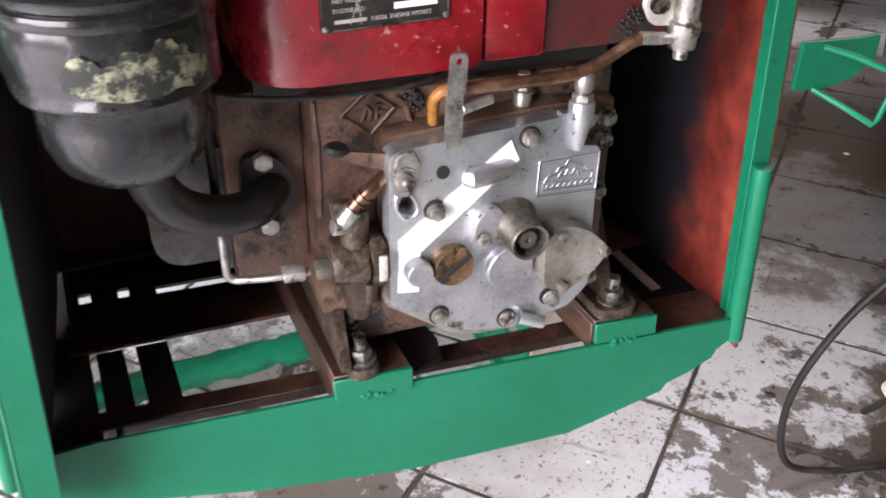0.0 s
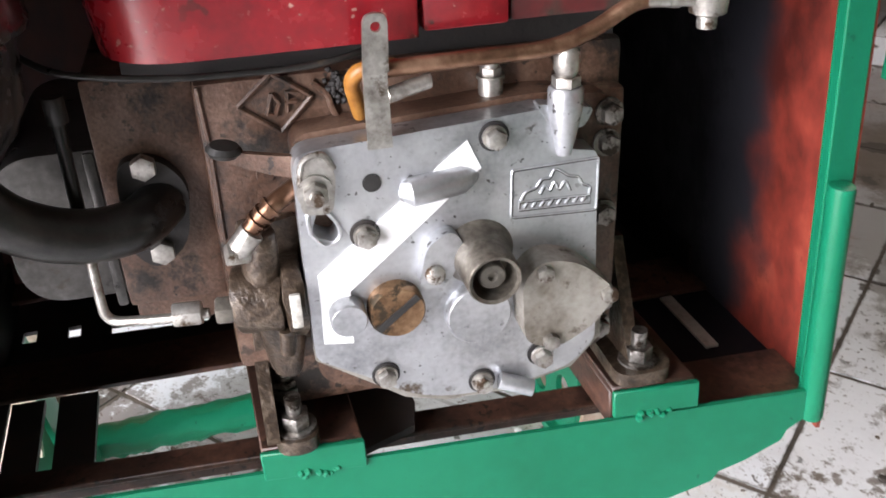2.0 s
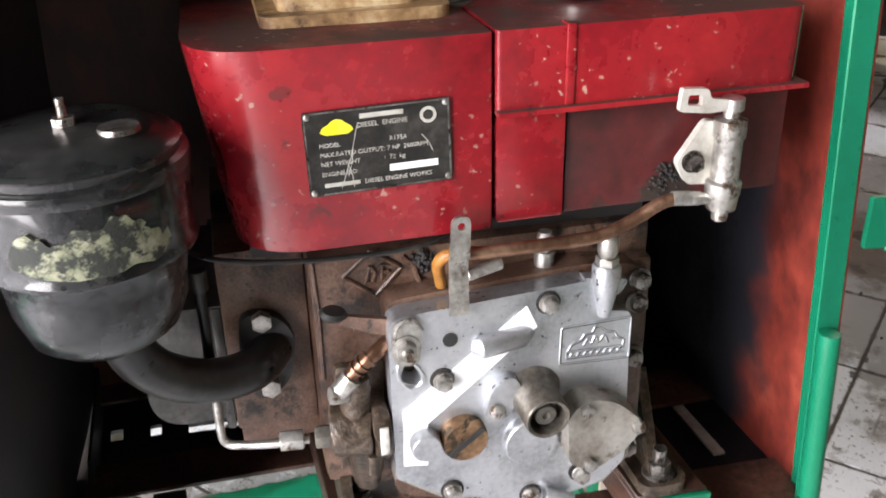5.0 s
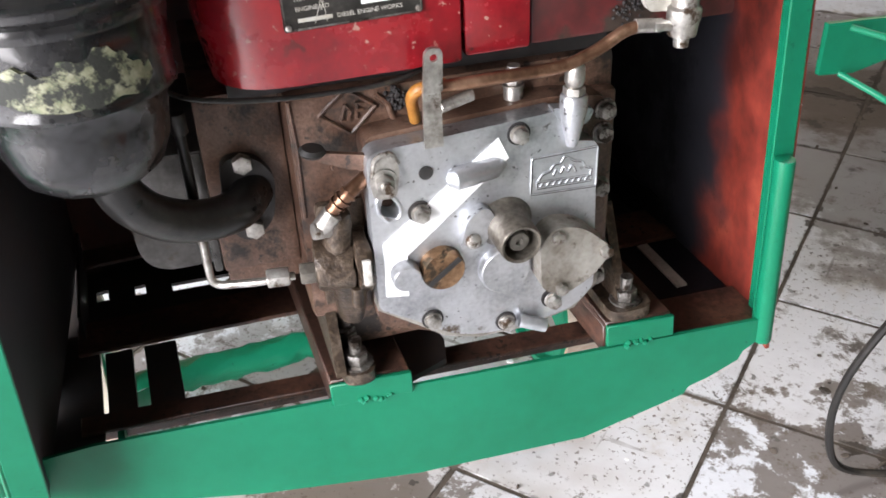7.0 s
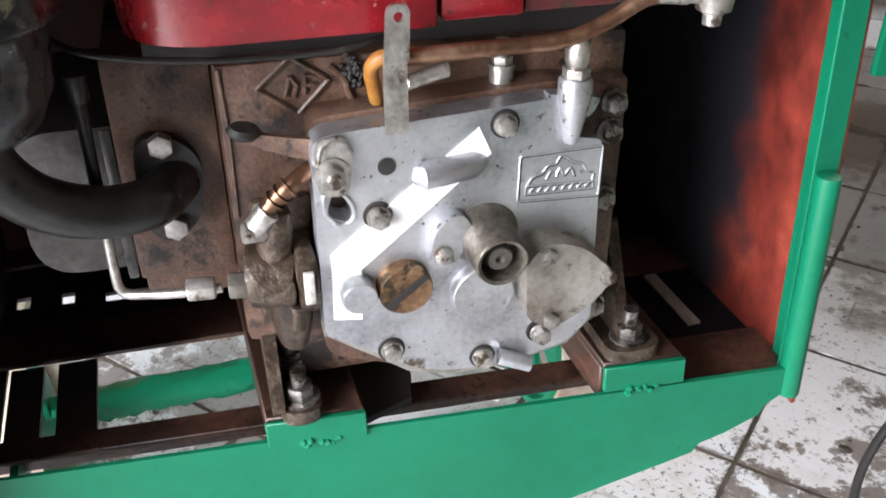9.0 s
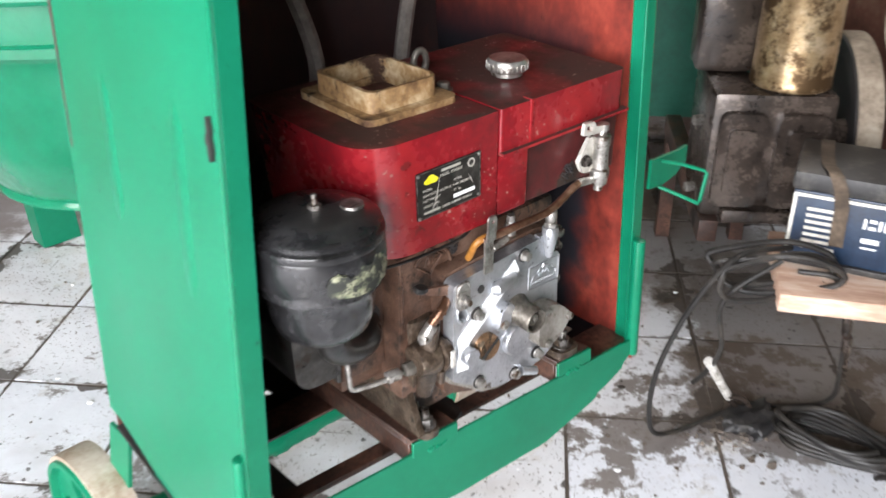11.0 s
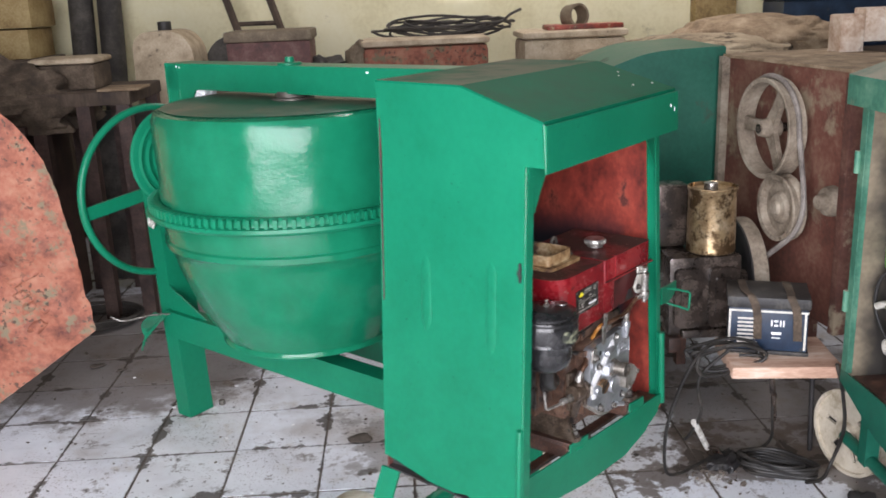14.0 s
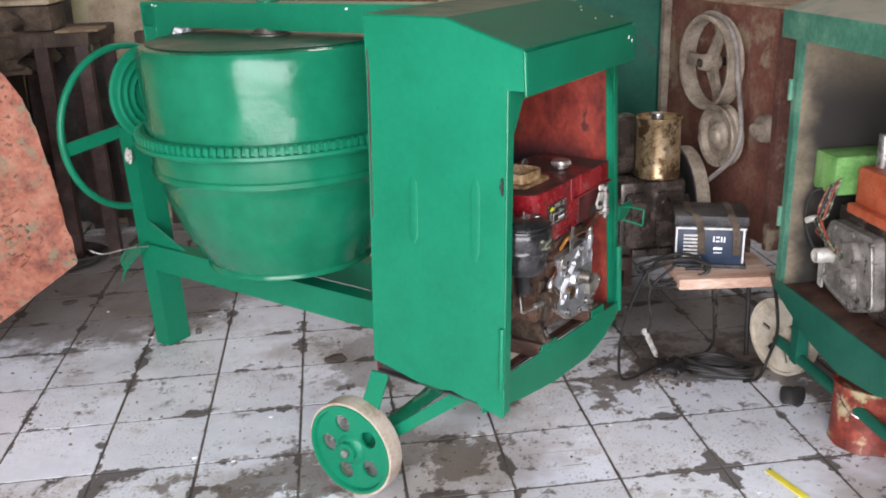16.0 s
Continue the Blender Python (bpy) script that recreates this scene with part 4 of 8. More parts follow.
def crankcase():
    bm = bmesh.new()
    box(bm, (-0.048, 0.042, 0.50), (0.214, 0.27, 0.70), bev=0.006)
    case = part("crankcase", bm, CAST, engine, "brown oily cast iron crankcase")
    bm = bmesh.new()
    box(bm, (-0.02, 0.05, 0.455), (0.20, 0.25, 0.505), bev=0.01)
    part("sump", bm, CAST, engine)
    bm = bmesh.new()
    box(bm, (0.19, 0.03, 0.487), (0.212, 0.075, 0.672), bev=0.004)
    part("side_flange", bm, CAST, engine)
    bm = bmesh.new()
    slab(bm, rounded([(0.002, 0.497), (0.002, 0.671), (0.152, 0.679), (0.20, 0.672), (0.205, 0.49), (0.17, 0.476), (0.06, 0.474)], 0.012), 0.022, front(0.042))
    part("front_flange", bm, CAST, engine)
    bm = bmesh.new()
    box(bm, (0.06, 0.072, 0.66), (0.205, 0.24, 0.722), bev=0.006)
    part("top_deck", bm, CAST, engine)
    # raised red-brown shoulder over the gears, with a bead of caked oil round it
    bm = bmesh.new()
    slab(bm, rounded([(0.062, 0.650), (0.200, 0.650), (0.196, 0.690), (0.120, 0.688), (0.088, 0.682), (0.070, 0.672)], 0.008, 4), 0.010, front(0.0725))
    soften(bm, 0.002, 0.9, 2)
    part("gear_shoulder", bm, RED_BROWN, case, "red-brown cast shoulder")
    bm = bmesh.new()
    tube(bm, smooth_path([(0.058, 0.062, 0.655), (0.063, 0.064, 0.670), (0.078, 0.066, 0.682), (0.105, 0.067, 0.692), (0.14, 0.068, 0.696), (0.20, 0.068, 0.699)], 8), 0.006, seg=10)
    bmesh.ops.subdivide_edges(bm, edges=list(bm.edges), cuts=1)
    for v in bm.verts:
        v.co += Vector((1, 1, 1)) * noise.noise(v.co * 160) * 0.003
    part("oil_bead", bm, CAKED, case, "bead of caked oil")
    # casting ribs and a plug on the bare face
    bm = bmesh.new()
    tube(bm, smooth_path([(0.020, 0.0415, 0.694), (0.028, 0.040, 0.686), (0.030, 0.040, 0.678), (0.037, 0.0415, 0.662)], 5), 0.0022, seg=8)
    part("casting_rib", bm, CAST, case)
    bm = bmesh.new()
    tube(bm, [(-0.044, 0.0415, 0.60), (-0.043, 0.0415, 0.66), (-0.045, 0.0415, 0.698)], 0.0016, seg=6)
    part("casting_rib", bm, CAST, case)
    bm = bmesh.new()
    turned(bm, [(0.0055, 0.0), (0.005, 0.003), (0.0, 0.0035)], front(0.042, -0.014, 0.640), seg=18)
    part("core_plug", bm, CAST, case)
    bm = bmesh.new()
    # casting mark: a diamond with strokes in it
    dia = [(-0.024, 0.684), (-0.003, 0.702), (0.019, 0.686), (-0.001, 0.666)]
    for (x0, y0), (x1, y1) in zip(dia, dia[1:] + dia[:1]):
        tube(bm, [(x0, 0.0405, y0), (x1, 0.0405, y1)], 0.0016, seg=6)
    tube(bm, [(-0.008, 0.0405, 0.678), (-0.004, 0.0405, 0.690)], 0.0016, seg=6)
    tube(bm, [(-0.008, 0.0405, 0.678), (-0.003, 0.0405, 0.677), (0.0, 0.0405, 0.684), (-0.004, 0.0405, 0.690)], 0.0016, seg=6)
    tube(bm, [(0.004, 0.0405, 0.678), (0.005, 0.0405, 0.690), (0.011, 0.0405, 0.689)], 0.0016, seg=6)
    tube(bm, [(0.003, 0.0405, 0.684), (0.010, 0.0405, 0.684)], 0.0016, seg=6)
    part("casting_mark", bm, CAST, case)
    bm = bmesh.new()
    box(bm, (-0.112, 0.071, 0.545), (-0.0485, 0.25, 0.70), bev=0.003)
    part("cylinder_head", bm, CAST, engine, "brown cast cylinder head")
    bm = bmesh.new()
    box(bm, (-0.110, 0.080, 0.522), (-0.046, 0.20, 0.546), bev=0.004)
    part("head_skirt", bm, CAST, engine)
    bm = bmesh.new()
    slab(bm, rounded([(-0.174, 0.007), (-0.112, 0.007), (-0.112, 0.108), (-0.176, 0.108)], [0.036, 0, 0, 0.045], 10), 0.15, Matrix(((1, 0, 0, 0), (0, 0, 1, 0.075), (0, 1, 0, 0.548), (0, 0, 0, 1))))
    soften(bm, 0.014, 0.9, 4)
    cov = part("rocker_cover", bm, ROCKER, engine, "dull grey rocker cover")
    bm = bmesh.new()
    box(bm, (-0.120, 0.073, 0.545), (-0.1125, 0.242, 0.655), bev=0.003)
    part("gasket_rim", bm, ROCKER, cov)
    # flywheel behind, and the oil breather
    bm = bmesh.new()
    turned(bm, [(0.0, 0.0), (0.06, 0.0), (0.07, 0.012), (0.15, 0.012), (0.16, 0.0), (0.192, 0.0), (0.195, 0.006), (0.195, 0.042), (0.188, 0.048), (0.0, 0.048)], Matrix.Translation((0.105, 0.335, 0.615)) @ pose(0, 0, 0, 90, 0, 0), seg=64)
    part("flywheel", bm, SOOT_AND_SHADE, engine, "black sooty flywheel")
    # mounting feet: a plate on the bearer and a cast web that slopes up to the case
    for u0, u1, z, v0 in ((-0.040, 0.004, 0.440, 0.016), (0.212, 0.255, 0.4495, 0.008)):
        bm = bmesh.new()
        pu = 0.007 if u0 < 0 else 0.0
        slab(bm, rounded([(u0 + pu, v0), (u1 - pu, v0), (u1 - pu, 0.24), (u0 + pu, 0.24)], [0.014, 0.014, 0, 0], 4), 0.011, Matrix.Translation((0, 0, z)))
        slab(bm, [(0.02, z + 0.01), (0.24, z + 0.01), (0.24, 0.545), (0.064, 0.545), (0.040, 0.50)], 0.009, sideways(u0 + (0.001 if u0 < 0 else 0.012)))
        if u0 < 0:
            slab(bm, [(0.062, z + 0.01), (0.24, z + 0.01), (0.24, 0.545), (0.070, 0.545)], 0.034, sideways(u0 + 0.008))
        soften(bm, 0.003, 0.9, 2)
        foot = part("mounting_foot", bm, CAKED, engine, "oil-soaked mounting foot")
        bm = bmesh.new()
        hexbolt(bm, ((u0 + u1) / 2, v0 + 0.018, z + 0.011), Z, 0.0105, 0.011, 0.0145, 0.013)
        part("foot_nut", bm, DARK_BOLT, foot, "grey hex nut with stud end")
    bm = bmesh.new()
    rod(bm, (-0.021, 0.056, 0.448), (-0.021, 0.056, 0.500), 0.0052, seg=14)
    for k in range(9):
        rod(bm, (-0.021, 0.056, 0.480 + 0.0021 * k), (-0.021, 0.056, 0.481 + 0.0021 * k), 0.0058, seg=14)
    hexbolt(bm, (-0.021, 0.056, 0.462), Z, 0.0098, 0.009)
    hexbolt(bm, (-0.021, 0.056, 0.4725), Z, 0.009, 0.005)
    part("long_stud", bm, DARK_BOLT, engine, "threaded stud with two nuts")
    # right flange bolts and the studs on top of the case
    for z, v in ((0.662, 0.012), (0.641, 0.014), (0.592, 0.014), (0.528, 0.01), (0.505, 0.012)):
        bm = bmesh.new()
        hexbolt(bm, (0.196, v + 0.006, z), FRONTWARD, 0.007, 0.007, 0.009)
        part("flange_bolt", bm, DARK_BOLT, engine)
    bm = bmesh.new()
    rod(bm, (0.125, 0.032, 0.668), (0.125, 0.032, 0.687), 0.0075, seg=16, bev=0.001)
    hexbolt(bm, (0.125, 0.032, 0.687), Z, 0.0068, 0.005, 0.0085)
    rod(bm, (0.125, 0.032, 0.694), (0.125, 0.032, 0.704), 0.0050, seg=14)
    hexbolt(bm, (0.125, 0.032, 0.697), Z, 0.0060, 0.004)
    part("breather_stud", bm, STEEL, engine)


def gear_cover():
    bm = bmesh.new()
    ol = rounded([(0.0, 0.528), (0.0, 0.668), (0.148, 0.676), (0.157, 0.650), (0.182, 0.645), (0.187, 0.506), (0.170, 0.488), (0.128, 0.479), (0.085, 0.480), (0.058, 0.488), (0.036, 0.505)], [0.006, 0.012, 0.004, 0.004, 0.004, 0.006, 0.01, 0.02, 0.02, 0.02, 0.01])
    slab(bm, ol, 0.018, front(0.018), holes=[rounded([(0.006, 0.616), (0.020, 0.609), (0.024, 0.620), (0.012, 0.634)], 0.006, 4)])
    soften(bm, 0.0014, 1.0, 2)
    cov = part("gear_cover", bm, ALU, engine, "dull aluminium gear cover plate")

    def on(name, bm, material, label=""):
        return part(name, bm, material, cov, label)

    # near-white outline laid on the cover, much paler than its aluminium
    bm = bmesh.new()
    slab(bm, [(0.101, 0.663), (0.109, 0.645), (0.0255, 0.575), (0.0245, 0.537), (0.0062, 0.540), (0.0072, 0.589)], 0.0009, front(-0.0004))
    on("white_strip", bm, WHITE_STRIP, "near-white shape laid across the cover")
    bm = bmesh.new()
    tube(bm, [(0.062, -0.001, 0.6365), (0.066, -0.004, 0.637), (0.096, -0.002, 0.6395), (0.104, 0.004, 0.640)], 0.0085, seg=16, radii=[0.006, 0.009, 0.0085, 0.006])
    on("oil_channel", bm, ALU)
    bm = bmesh.new()
    turned(bm, [(0.0055, 0.0), (0.0055, 0.001), (0.0045, 0.0012), (0.0, 0.0012)], front(-0.0002, 0.044, 0.6445) , seg=18)
    on("plug_hole", bm, RUBBER)
    for u, z, v in ((0.117, 0.6635, 0.0), (0.0375, 0.6125, -0.001), (0.0430, 0.508, 0.0), (0.107, 0.489, 0.0), (0.148, 0.503, -0.002), (0.172, 0.600, 0.0)):
        if u > 0.17:
            continue
        # black disc that draws the shadow ring round each bolt head
        bm = bmesh.new()
        turned(bm, [(0.0092, 0.0), (0.0092, 0.0012), (0.0, 0.0012)], front(-0.0001, u, z), seg=24)
        on("dark_washer", bm, SOOT_AND_SHADE)
        bm = bmesh.new()
        hexbolt(bm, (u, v - 0.0012, z), FRONTWARD, 0.0063, 0.006, 0.0074)
        on("cover_bolt", bm, STEEL, "dull hex bolt and washer")
    # pivot bolt with its slotted adjusting plate
    bm = bmesh.new()
    slab(bm, rounded([(0.002, 0.632), (0.020, 0.630), (0.024, 0.655), (0.016, 0.668), (0.004, 0.664)], 0.006, 4), 0.004, front(-0.0005))
    hexbolt(bm, (0.011, -0.0045, 0.646), FRONTWARD, 0.0075, 0.006, 0.0105, 0.005)
    tube(bm, smooth_path([(0.003, -0.003, 0.650), (0.006, -0.005, 0.665), (0.017, -0.005, 0.668), (0.023, -0.003, 0.658)], 5), 0.0018, seg=8)
    on("governor_link", bm, STEEL)
    bm = bmesh.new()
    pts = [(0.006, -0.0012, 0.618), (0.013, -0.0012, 0.609), (0.022, -0.0012, 0.612), (0.022, -0.0012, 0.622), (0.013, -0.0012, 0.634), (0.006, -0.0012, 0.63)]
    tube(bm, smooth_path(pts + pts[:1], 4)[:-1], 0.0014, seg=6, closed=True)
    on("slot_rim", bm, ALU)
    # slotted brass oil plug
    bm = bmesh.new()
    turned(bm, [(0.0178, 0.0), (0.0178, 0.009), (0.0165, 0.011), (0.0, 0.011)], front(0.0, 0.052, 0.560), seg=36)
    plug = on("oil_plug", bm, BRASS, "grimy slotted brass plug")
    bm = bmesh.new()
    m = front(-0.0108, 0.052, 0.560) @ pose(0, 0, 0, 0, 0, 38)
    box(bm, (-0.0165, -0.0022, 0.0), (0.0165, 0.0022, 0.0014), m)
    part("screw_slot", bm, RUBBER, plug)
    bm = bmesh.new()
    turned(bm, [(0.0115, 0.0), (0.0115, 0.011), (0.0105, 0.0125), (0.0, 0.0125)], front(0.0, 0.0222, 0.5605), seg=32)
    on("plain_plug", bm, ALU)
    bm = bmesh.new()
    turned(bm, [(0.0215, 0.0), (0.0212, 0.007), (0.0200, 0.0085), (0.0, 0.0085)], front(0.0, 0.1045, 0.546), seg=40)
    on("round_boss", bm, ALU)
    # starting-shaft socket
    bm = bmesh.new()
    turned(bm, [(0.0225, 0.0), (0.0185, 0.008), (0.0172, 0.013), (0.0168, 0.035), (0.0158, 0.0365), (0.0136, 0.0355), (0.0128, 0.018), (0.0, 0.018)], front(0.0, 0.1065, 0.588), seg=40)
    sock = on("shaft_socket", bm, SOCKET, "grimy round starting socket")
    bm = bmesh.new()
    turned(bm, [(0.0085, 0.018), (0.0085, 0.030), (0.0075, 0.0315), (0.003, 0.0315), (0.002, 0.029), (0.0, 0.029)], front(0.0, 0.1065, 0.588), seg=28)
    part("shaft_end", bm, DIRTY_STEEL, sock, "dark oily shaft end")
    bm = bmesh.new()
    slab(bm, rounded([(0.066, 0.574), (0.084, 0.572), (0.096, 0.60), (0.088, 0.612), (0.072, 0.602)], 0.007, 4), 0.010, front(0.0))
    soften(bm, 0.0015, 0.9, 2)
    on("socket_lug", bm, ALU)
    bm = bmesh.new()
    turned(bm, [(0.0065, 0.0), (0.006, 0.003), (0.004, 0.0045), (0.0, 0.005)], front(-0.010, 0.0765, 0.583), seg=20)
    on("lug_screw", bm, STEEL)
    # drop-shaped cover at the lower corner
    bm = bmesh.new()
    slab(bm, rounded([(0.130, 0.530), (0.128, 0.575), (0.142, 0.588), (0.166, 0.582), (0.192, 0.556), (0.176, 0.534), (0.150, 0.520)], [0.008, 0.012, 0.012, 0.014, 0.006, 0.01, 0.01]), 0.022, front(0.0))
    soften(bm, 0.003, 0.8, 2)
    drop = on("drop_cover", bm, DULL_ALU, "stained drop-shaped cover")
    for u, z in ((0.142, 0.579), (0.185, 0.556), (0.147, 0.528)):
        bm = bmesh.new()
        hexbolt(bm, (u, -0.0215, z), FRONTWARD, 0.0058, 0.005)
        part("drop_cover_bolt", bm, STEEL, drop)
    bm = bmesh.new()
    rod(bm, (0.118, -0.004, 0.489), (0.140, -0.010, 0.482), 0.006, seg=14, bev=0.001)
    on("drain_pipe", bm, ALU)
    bm = bmesh.new()
    slab(bm, [(0.002, 0.54), (0.0, 0.522), (0.034, 0.497), (0.056, 0.480), (0.085, 0.471), (0.128, 0.470), (0.174, 0.480), (0.194, 0.502), (0.194, 0.54)], 0.014, front(0.022))
    soften(bm, 0.003, 0.5, 2)
    on("lower_flange", bm, DULL_ALU, "stained lower flange of the cover")
    # raised badge panel, its letters and emblem left as plain strokes; a dark shifted copy draws dirt and shade along
    # them
    fr = [(0.1275, 0.6085), (0.1830, 0.6055), (0.1830, 0.6410), (0.1280, 0.6400)]
    strokes = [rounded(fr + [], 0.002, 3) + [rounded(fr, 0.002, 3)[0]]]
    strokes.append([(q.x, q.y) for q in smooth_path([(x, y, 0) for x, y in ((0.1335, 0.619), (0.137, 0.6245), (0.143, 0.6265), (0.147, 0.6315), (0.152, 0.632), (0.155, 0.637), (0.160, 0.6345), (0.164, 0.6315), (0.170, 0.630), (0.173, 0.625), (0.178, 0.622), (0.1775, 0.617))], 5)])
    strokes.append([(0.1325, 0.6185), (0.1785, 0.6165), (0.1785, 0.6115), (0.1325, 0.6130), (0.1325, 0.6185)])
    strokes.append([(q.x, q.y) for q in smooth_path([(x, y, 0) for x, y in ((0.146, 0.622), (0.149, 0.627), (0.152, 0.6235), (0.155, 0.6285), (0.158, 0.6235), (0.162, 0.628), (0.165, 0.622))], 5)])
    for k in range(8):
        x = 0.1352 + 0.0054 * k
        strokes.append([(x, 0.6135 - 0.00015 * k), (x + 0.0026, 0.6172 - 0.00015 * k)])
    for dx, dy, v, r, material, label in ((0, 0, -0.0004, 0.0007, ALU, "raised badge panel"), (0.0006, -0.0009, 0.0002, 0.0009, SOOT_AND_SHADE, "dirt and shade drawn along the badge's edges")):
        bm = bmesh.new()
        for st in strokes:
            tube(bm, [(x + dx, v, y + dy) for x, y in st], r, seg=6)
        on("badge", bm, material, label)
    # injection pipe union on the corner
    bm = bmesh.new()
    turned(bm, [(0.0045, 0.648), (0.007, 0.660), (0.0105, 0.678), (0.0105, 0.688), (0.009, 0.690), (0.0, 0.690)], Matrix.Translation((0.159, -0.004, 0)), seg=24)
    slab(bm, rounded([(0.142, 0.680), (0.178, 0.674), (0.172, 0.662), (0.152, 0.664)], 0.004, 3), 0.010, front(0.008))
    pump = on("pump_union", bm, ALU, "pale tapered pump union")
    bm = bmesh.new()
    hexbolt(bm, (0.159, -0.004, 0.690), Z, 0.0085, 0.006)
    turned(bm, [(0.0055, 0.696), (0.0075, 0.700), (0.0075, 0.710), (0.006, 0.713), (0.0045, 0.714), (0.0045, 0.718), (0.0, 0.7185)], Matrix.Translation((0.159, -0.004, 0)), seg=20)
    part("union_nut", bm, STEEL, pump)


def pump_and_pipes():
    bm = bmesh.new()
    rod(bm, (-0.044, 0.022, 0.568), (-0.013, 0.018, 0.568), 0.0215, seg=28, bev=0.004)
    rod(bm, (-0.014, 0.018, 0.568), (-0.002, 0.018, 0.568), 0.0255, seg=28, bev=0.002)
    rod(bm, (-0.017, 0.036, 0.500), (-0.017, 0.026, 0.560), 0.010, 0.017, seg=20, bev=0.003)
    box(bm, (-0.036, 0.034, 0.520), (0.001, 0.046, 0.612), bev=0.004)
    rod(bm, (-0.026, 0.016, 0.585), (-0.022, 0.012, 0.617), 0.012, 0.009, seg=18, bev=0.002)
    rod(bm, (-0.015, 0.006, 0.536), (-0.015, 0.004, 0.552), 0.005, seg=12)
    bmesh.ops.subdivide_edges(bm, edges=[e for e in bm.edges if e.calc_length() > 0.012], cuts=2, use_grid_fill=True)
    for v in bm.verts:
        v.co += Vector((1, 1, 1)) * (noise.noise(v.co * 70) * 0.0024 + noise.noise(v.co * 190) * 0.0012)
    pump = part("fuel_pump", bm, CAKED, engine, "dirt-caked fuel injection pump")
    bm = bmesh.new()
    box(bm, (-0.0115, -0.0105, 0.561), (-0.0050, -0.0075, 0.584), bev=0.0008)
    part("white_tag", bm, RAG, pump, "white tag")
    bm = bmesh.new()
    hexbolt(bm, (-0.040, 0.024, 0.560), (-1, 0.1, 0), 0.0095, 0.016)
    part("pump_union_hex", bm, DIRTY_STEEL, pump)
    bm = bmesh.new()
    hexbolt(bm, (-0.064, 0.025, 0.561), (-1, 0.1, 0), 0.0085, 0.018)
    part("pipe_nut", bm, STEEL, pump)
    bm = bmesh.new()
    tube(bm, smooth_path([(-0.060, 0.024, 0.5605), (-0.085, 0.028, 0.5585), (-0.108, 0.036, 0.5560), (-0.118, 0.040, 0.5555), (-0.1228, 0.0415, 0.5595), (-0.1238, 0.042, 0.568), (-0.1238, 0.045, 0.60)], 6), 0.0033, seg=10)
    part("injection_pipe", bm, STEEL, engine, "bent steel injection pipe")
    # upper length of the same pipe, coloured black
    bm = bmesh.new()
    tube(bm, smooth_path([(-0.1238, 0.045, 0.60), (-0.1236, 0.047, 0.65), (-0.123, 0.050, 0.70)], 6), 0.0040, seg=10)
    rod(bm, (-0.123, 0.050, 0.684), (-0.123, 0.050, 0.70), 0.0062, seg=12, bev=0.001)
    part("injection_pipe", bm, OILY_PIPE, engine, "black upper length of the injection pipe")
    bm = bmesh.new()
    path = smooth_path([(-0.034, 0.010, 0.612), (-0.024, 0.008, 0.625), (-0.012, 0.006, 0.637), (0.004, 0.014, 0.643)], 6)
    tube(bm, path, 0.0058, seg=12)
    for i in (7, 9, 11):
        d = (path[i + 1] - path[i]).normalized()
        rod(bm, path[i] - d * 0.0012, path[i] + d * 0.0012, 0.0072, seg=14)
    cp = part("return_pipe", bm, COPPER, engine, "bent copper return pipe")
    bm = bmesh.new()
    hexbolt(bm, (-0.030, 0.010, 0.606), (-0.7, -0.15, 0.1), 0.0075, 0.014)
    rod(bm, (-0.038, 0.010, 0.606), (-0.026, 0.008, 0.621), 0.0078, seg=14, bev=0.001)
    part("elbow_fitting", bm, STEEL, cp)
    # flat hand lever with a black oval end
    bm = bmesh.new()
    path = [Vector(p) for p in ((0.004, 0.008, 0.656), (-0.012, 0.013, 0.658), (-0.026, 0.017, 0.661), (-0.036, 0.019, 0.664))]
    vs = [[bm.verts.new(q + Vector((0, 0, h))) for h in (-w, w)] for q, w in zip(path, (0.0068, 0.0060, 0.0045, 0.003))]
    for a, b in zip(vs, vs[1:]):
        bm.faces.new((a[0], b[0], b[1], a[1]))
    r = bmesh.ops.extrude_face_region(bm, geom=list(bm.faces))
    bmesh.ops.translate(bm, verts=[v for v in r["geom"] if isinstance(v, bmesh.types.BMVert)], vec=(0.001, 0.004, 0))
    lev = part("hand_lever", bm, CAST, engine, "flat brown hand lever")
    bm = bmesh.new()
    turned(bm, [(0.0, -0.004), (0.008, -0.0035), (0.0105, 0.0), (0.008, 0.003), (0.0, 0.0035)], Matrix.Translation((-0.035, 0.017, 0.669)) @ pose(0, 0, 0, 12, 10, 10) @ Matrix.Diagonal((1.0, 0.8, 1, 1)), seg=24)
    part("lever_end", bm, RUBBER, lev, "black oval lever end")
    # upright stop lever with an eye, and its spring
    bm = bmesh.new()
    slab(bm, [(0.0425, 0.668), (0.0565, 0.668), (0.0560, 0.716), (0.0430, 0.714)], 0.003, front(-0.005))
    lever = part("stop_lever", bm, STEEL, engine, "grey flat steel stop lever")
    bm = bmesh.new()
    slab(bm, rounded([(0.0425, 0.712), (0.0565, 0.712), (0.0575, 0.744), (0.0445, 0.744)], [0.001, 0.001, 0.006, 0.006], 5), 0.003, front(-0.0085), holes=[ring2d(0.051, 0.737, 0.0028, 14)])
    part("lever_eye", bm, STEEL, lever)
    bm = bmesh.new()
    n = 22 * 10
    tube(bm, [(0.056 + 0.024 * k / n, -0.006 + 0.0038 * math.cos(k * math.tau / 10), 0.6975 + 0.006 * k / n + 0.0038 * math.sin(k * math.tau / 10)) for k in range(n)], 0.0008, seg=5)
    part("lever_spring", bm, STEEL, lever)
    # copper fuel pipe and amber hose
    bm = bmesh.new()
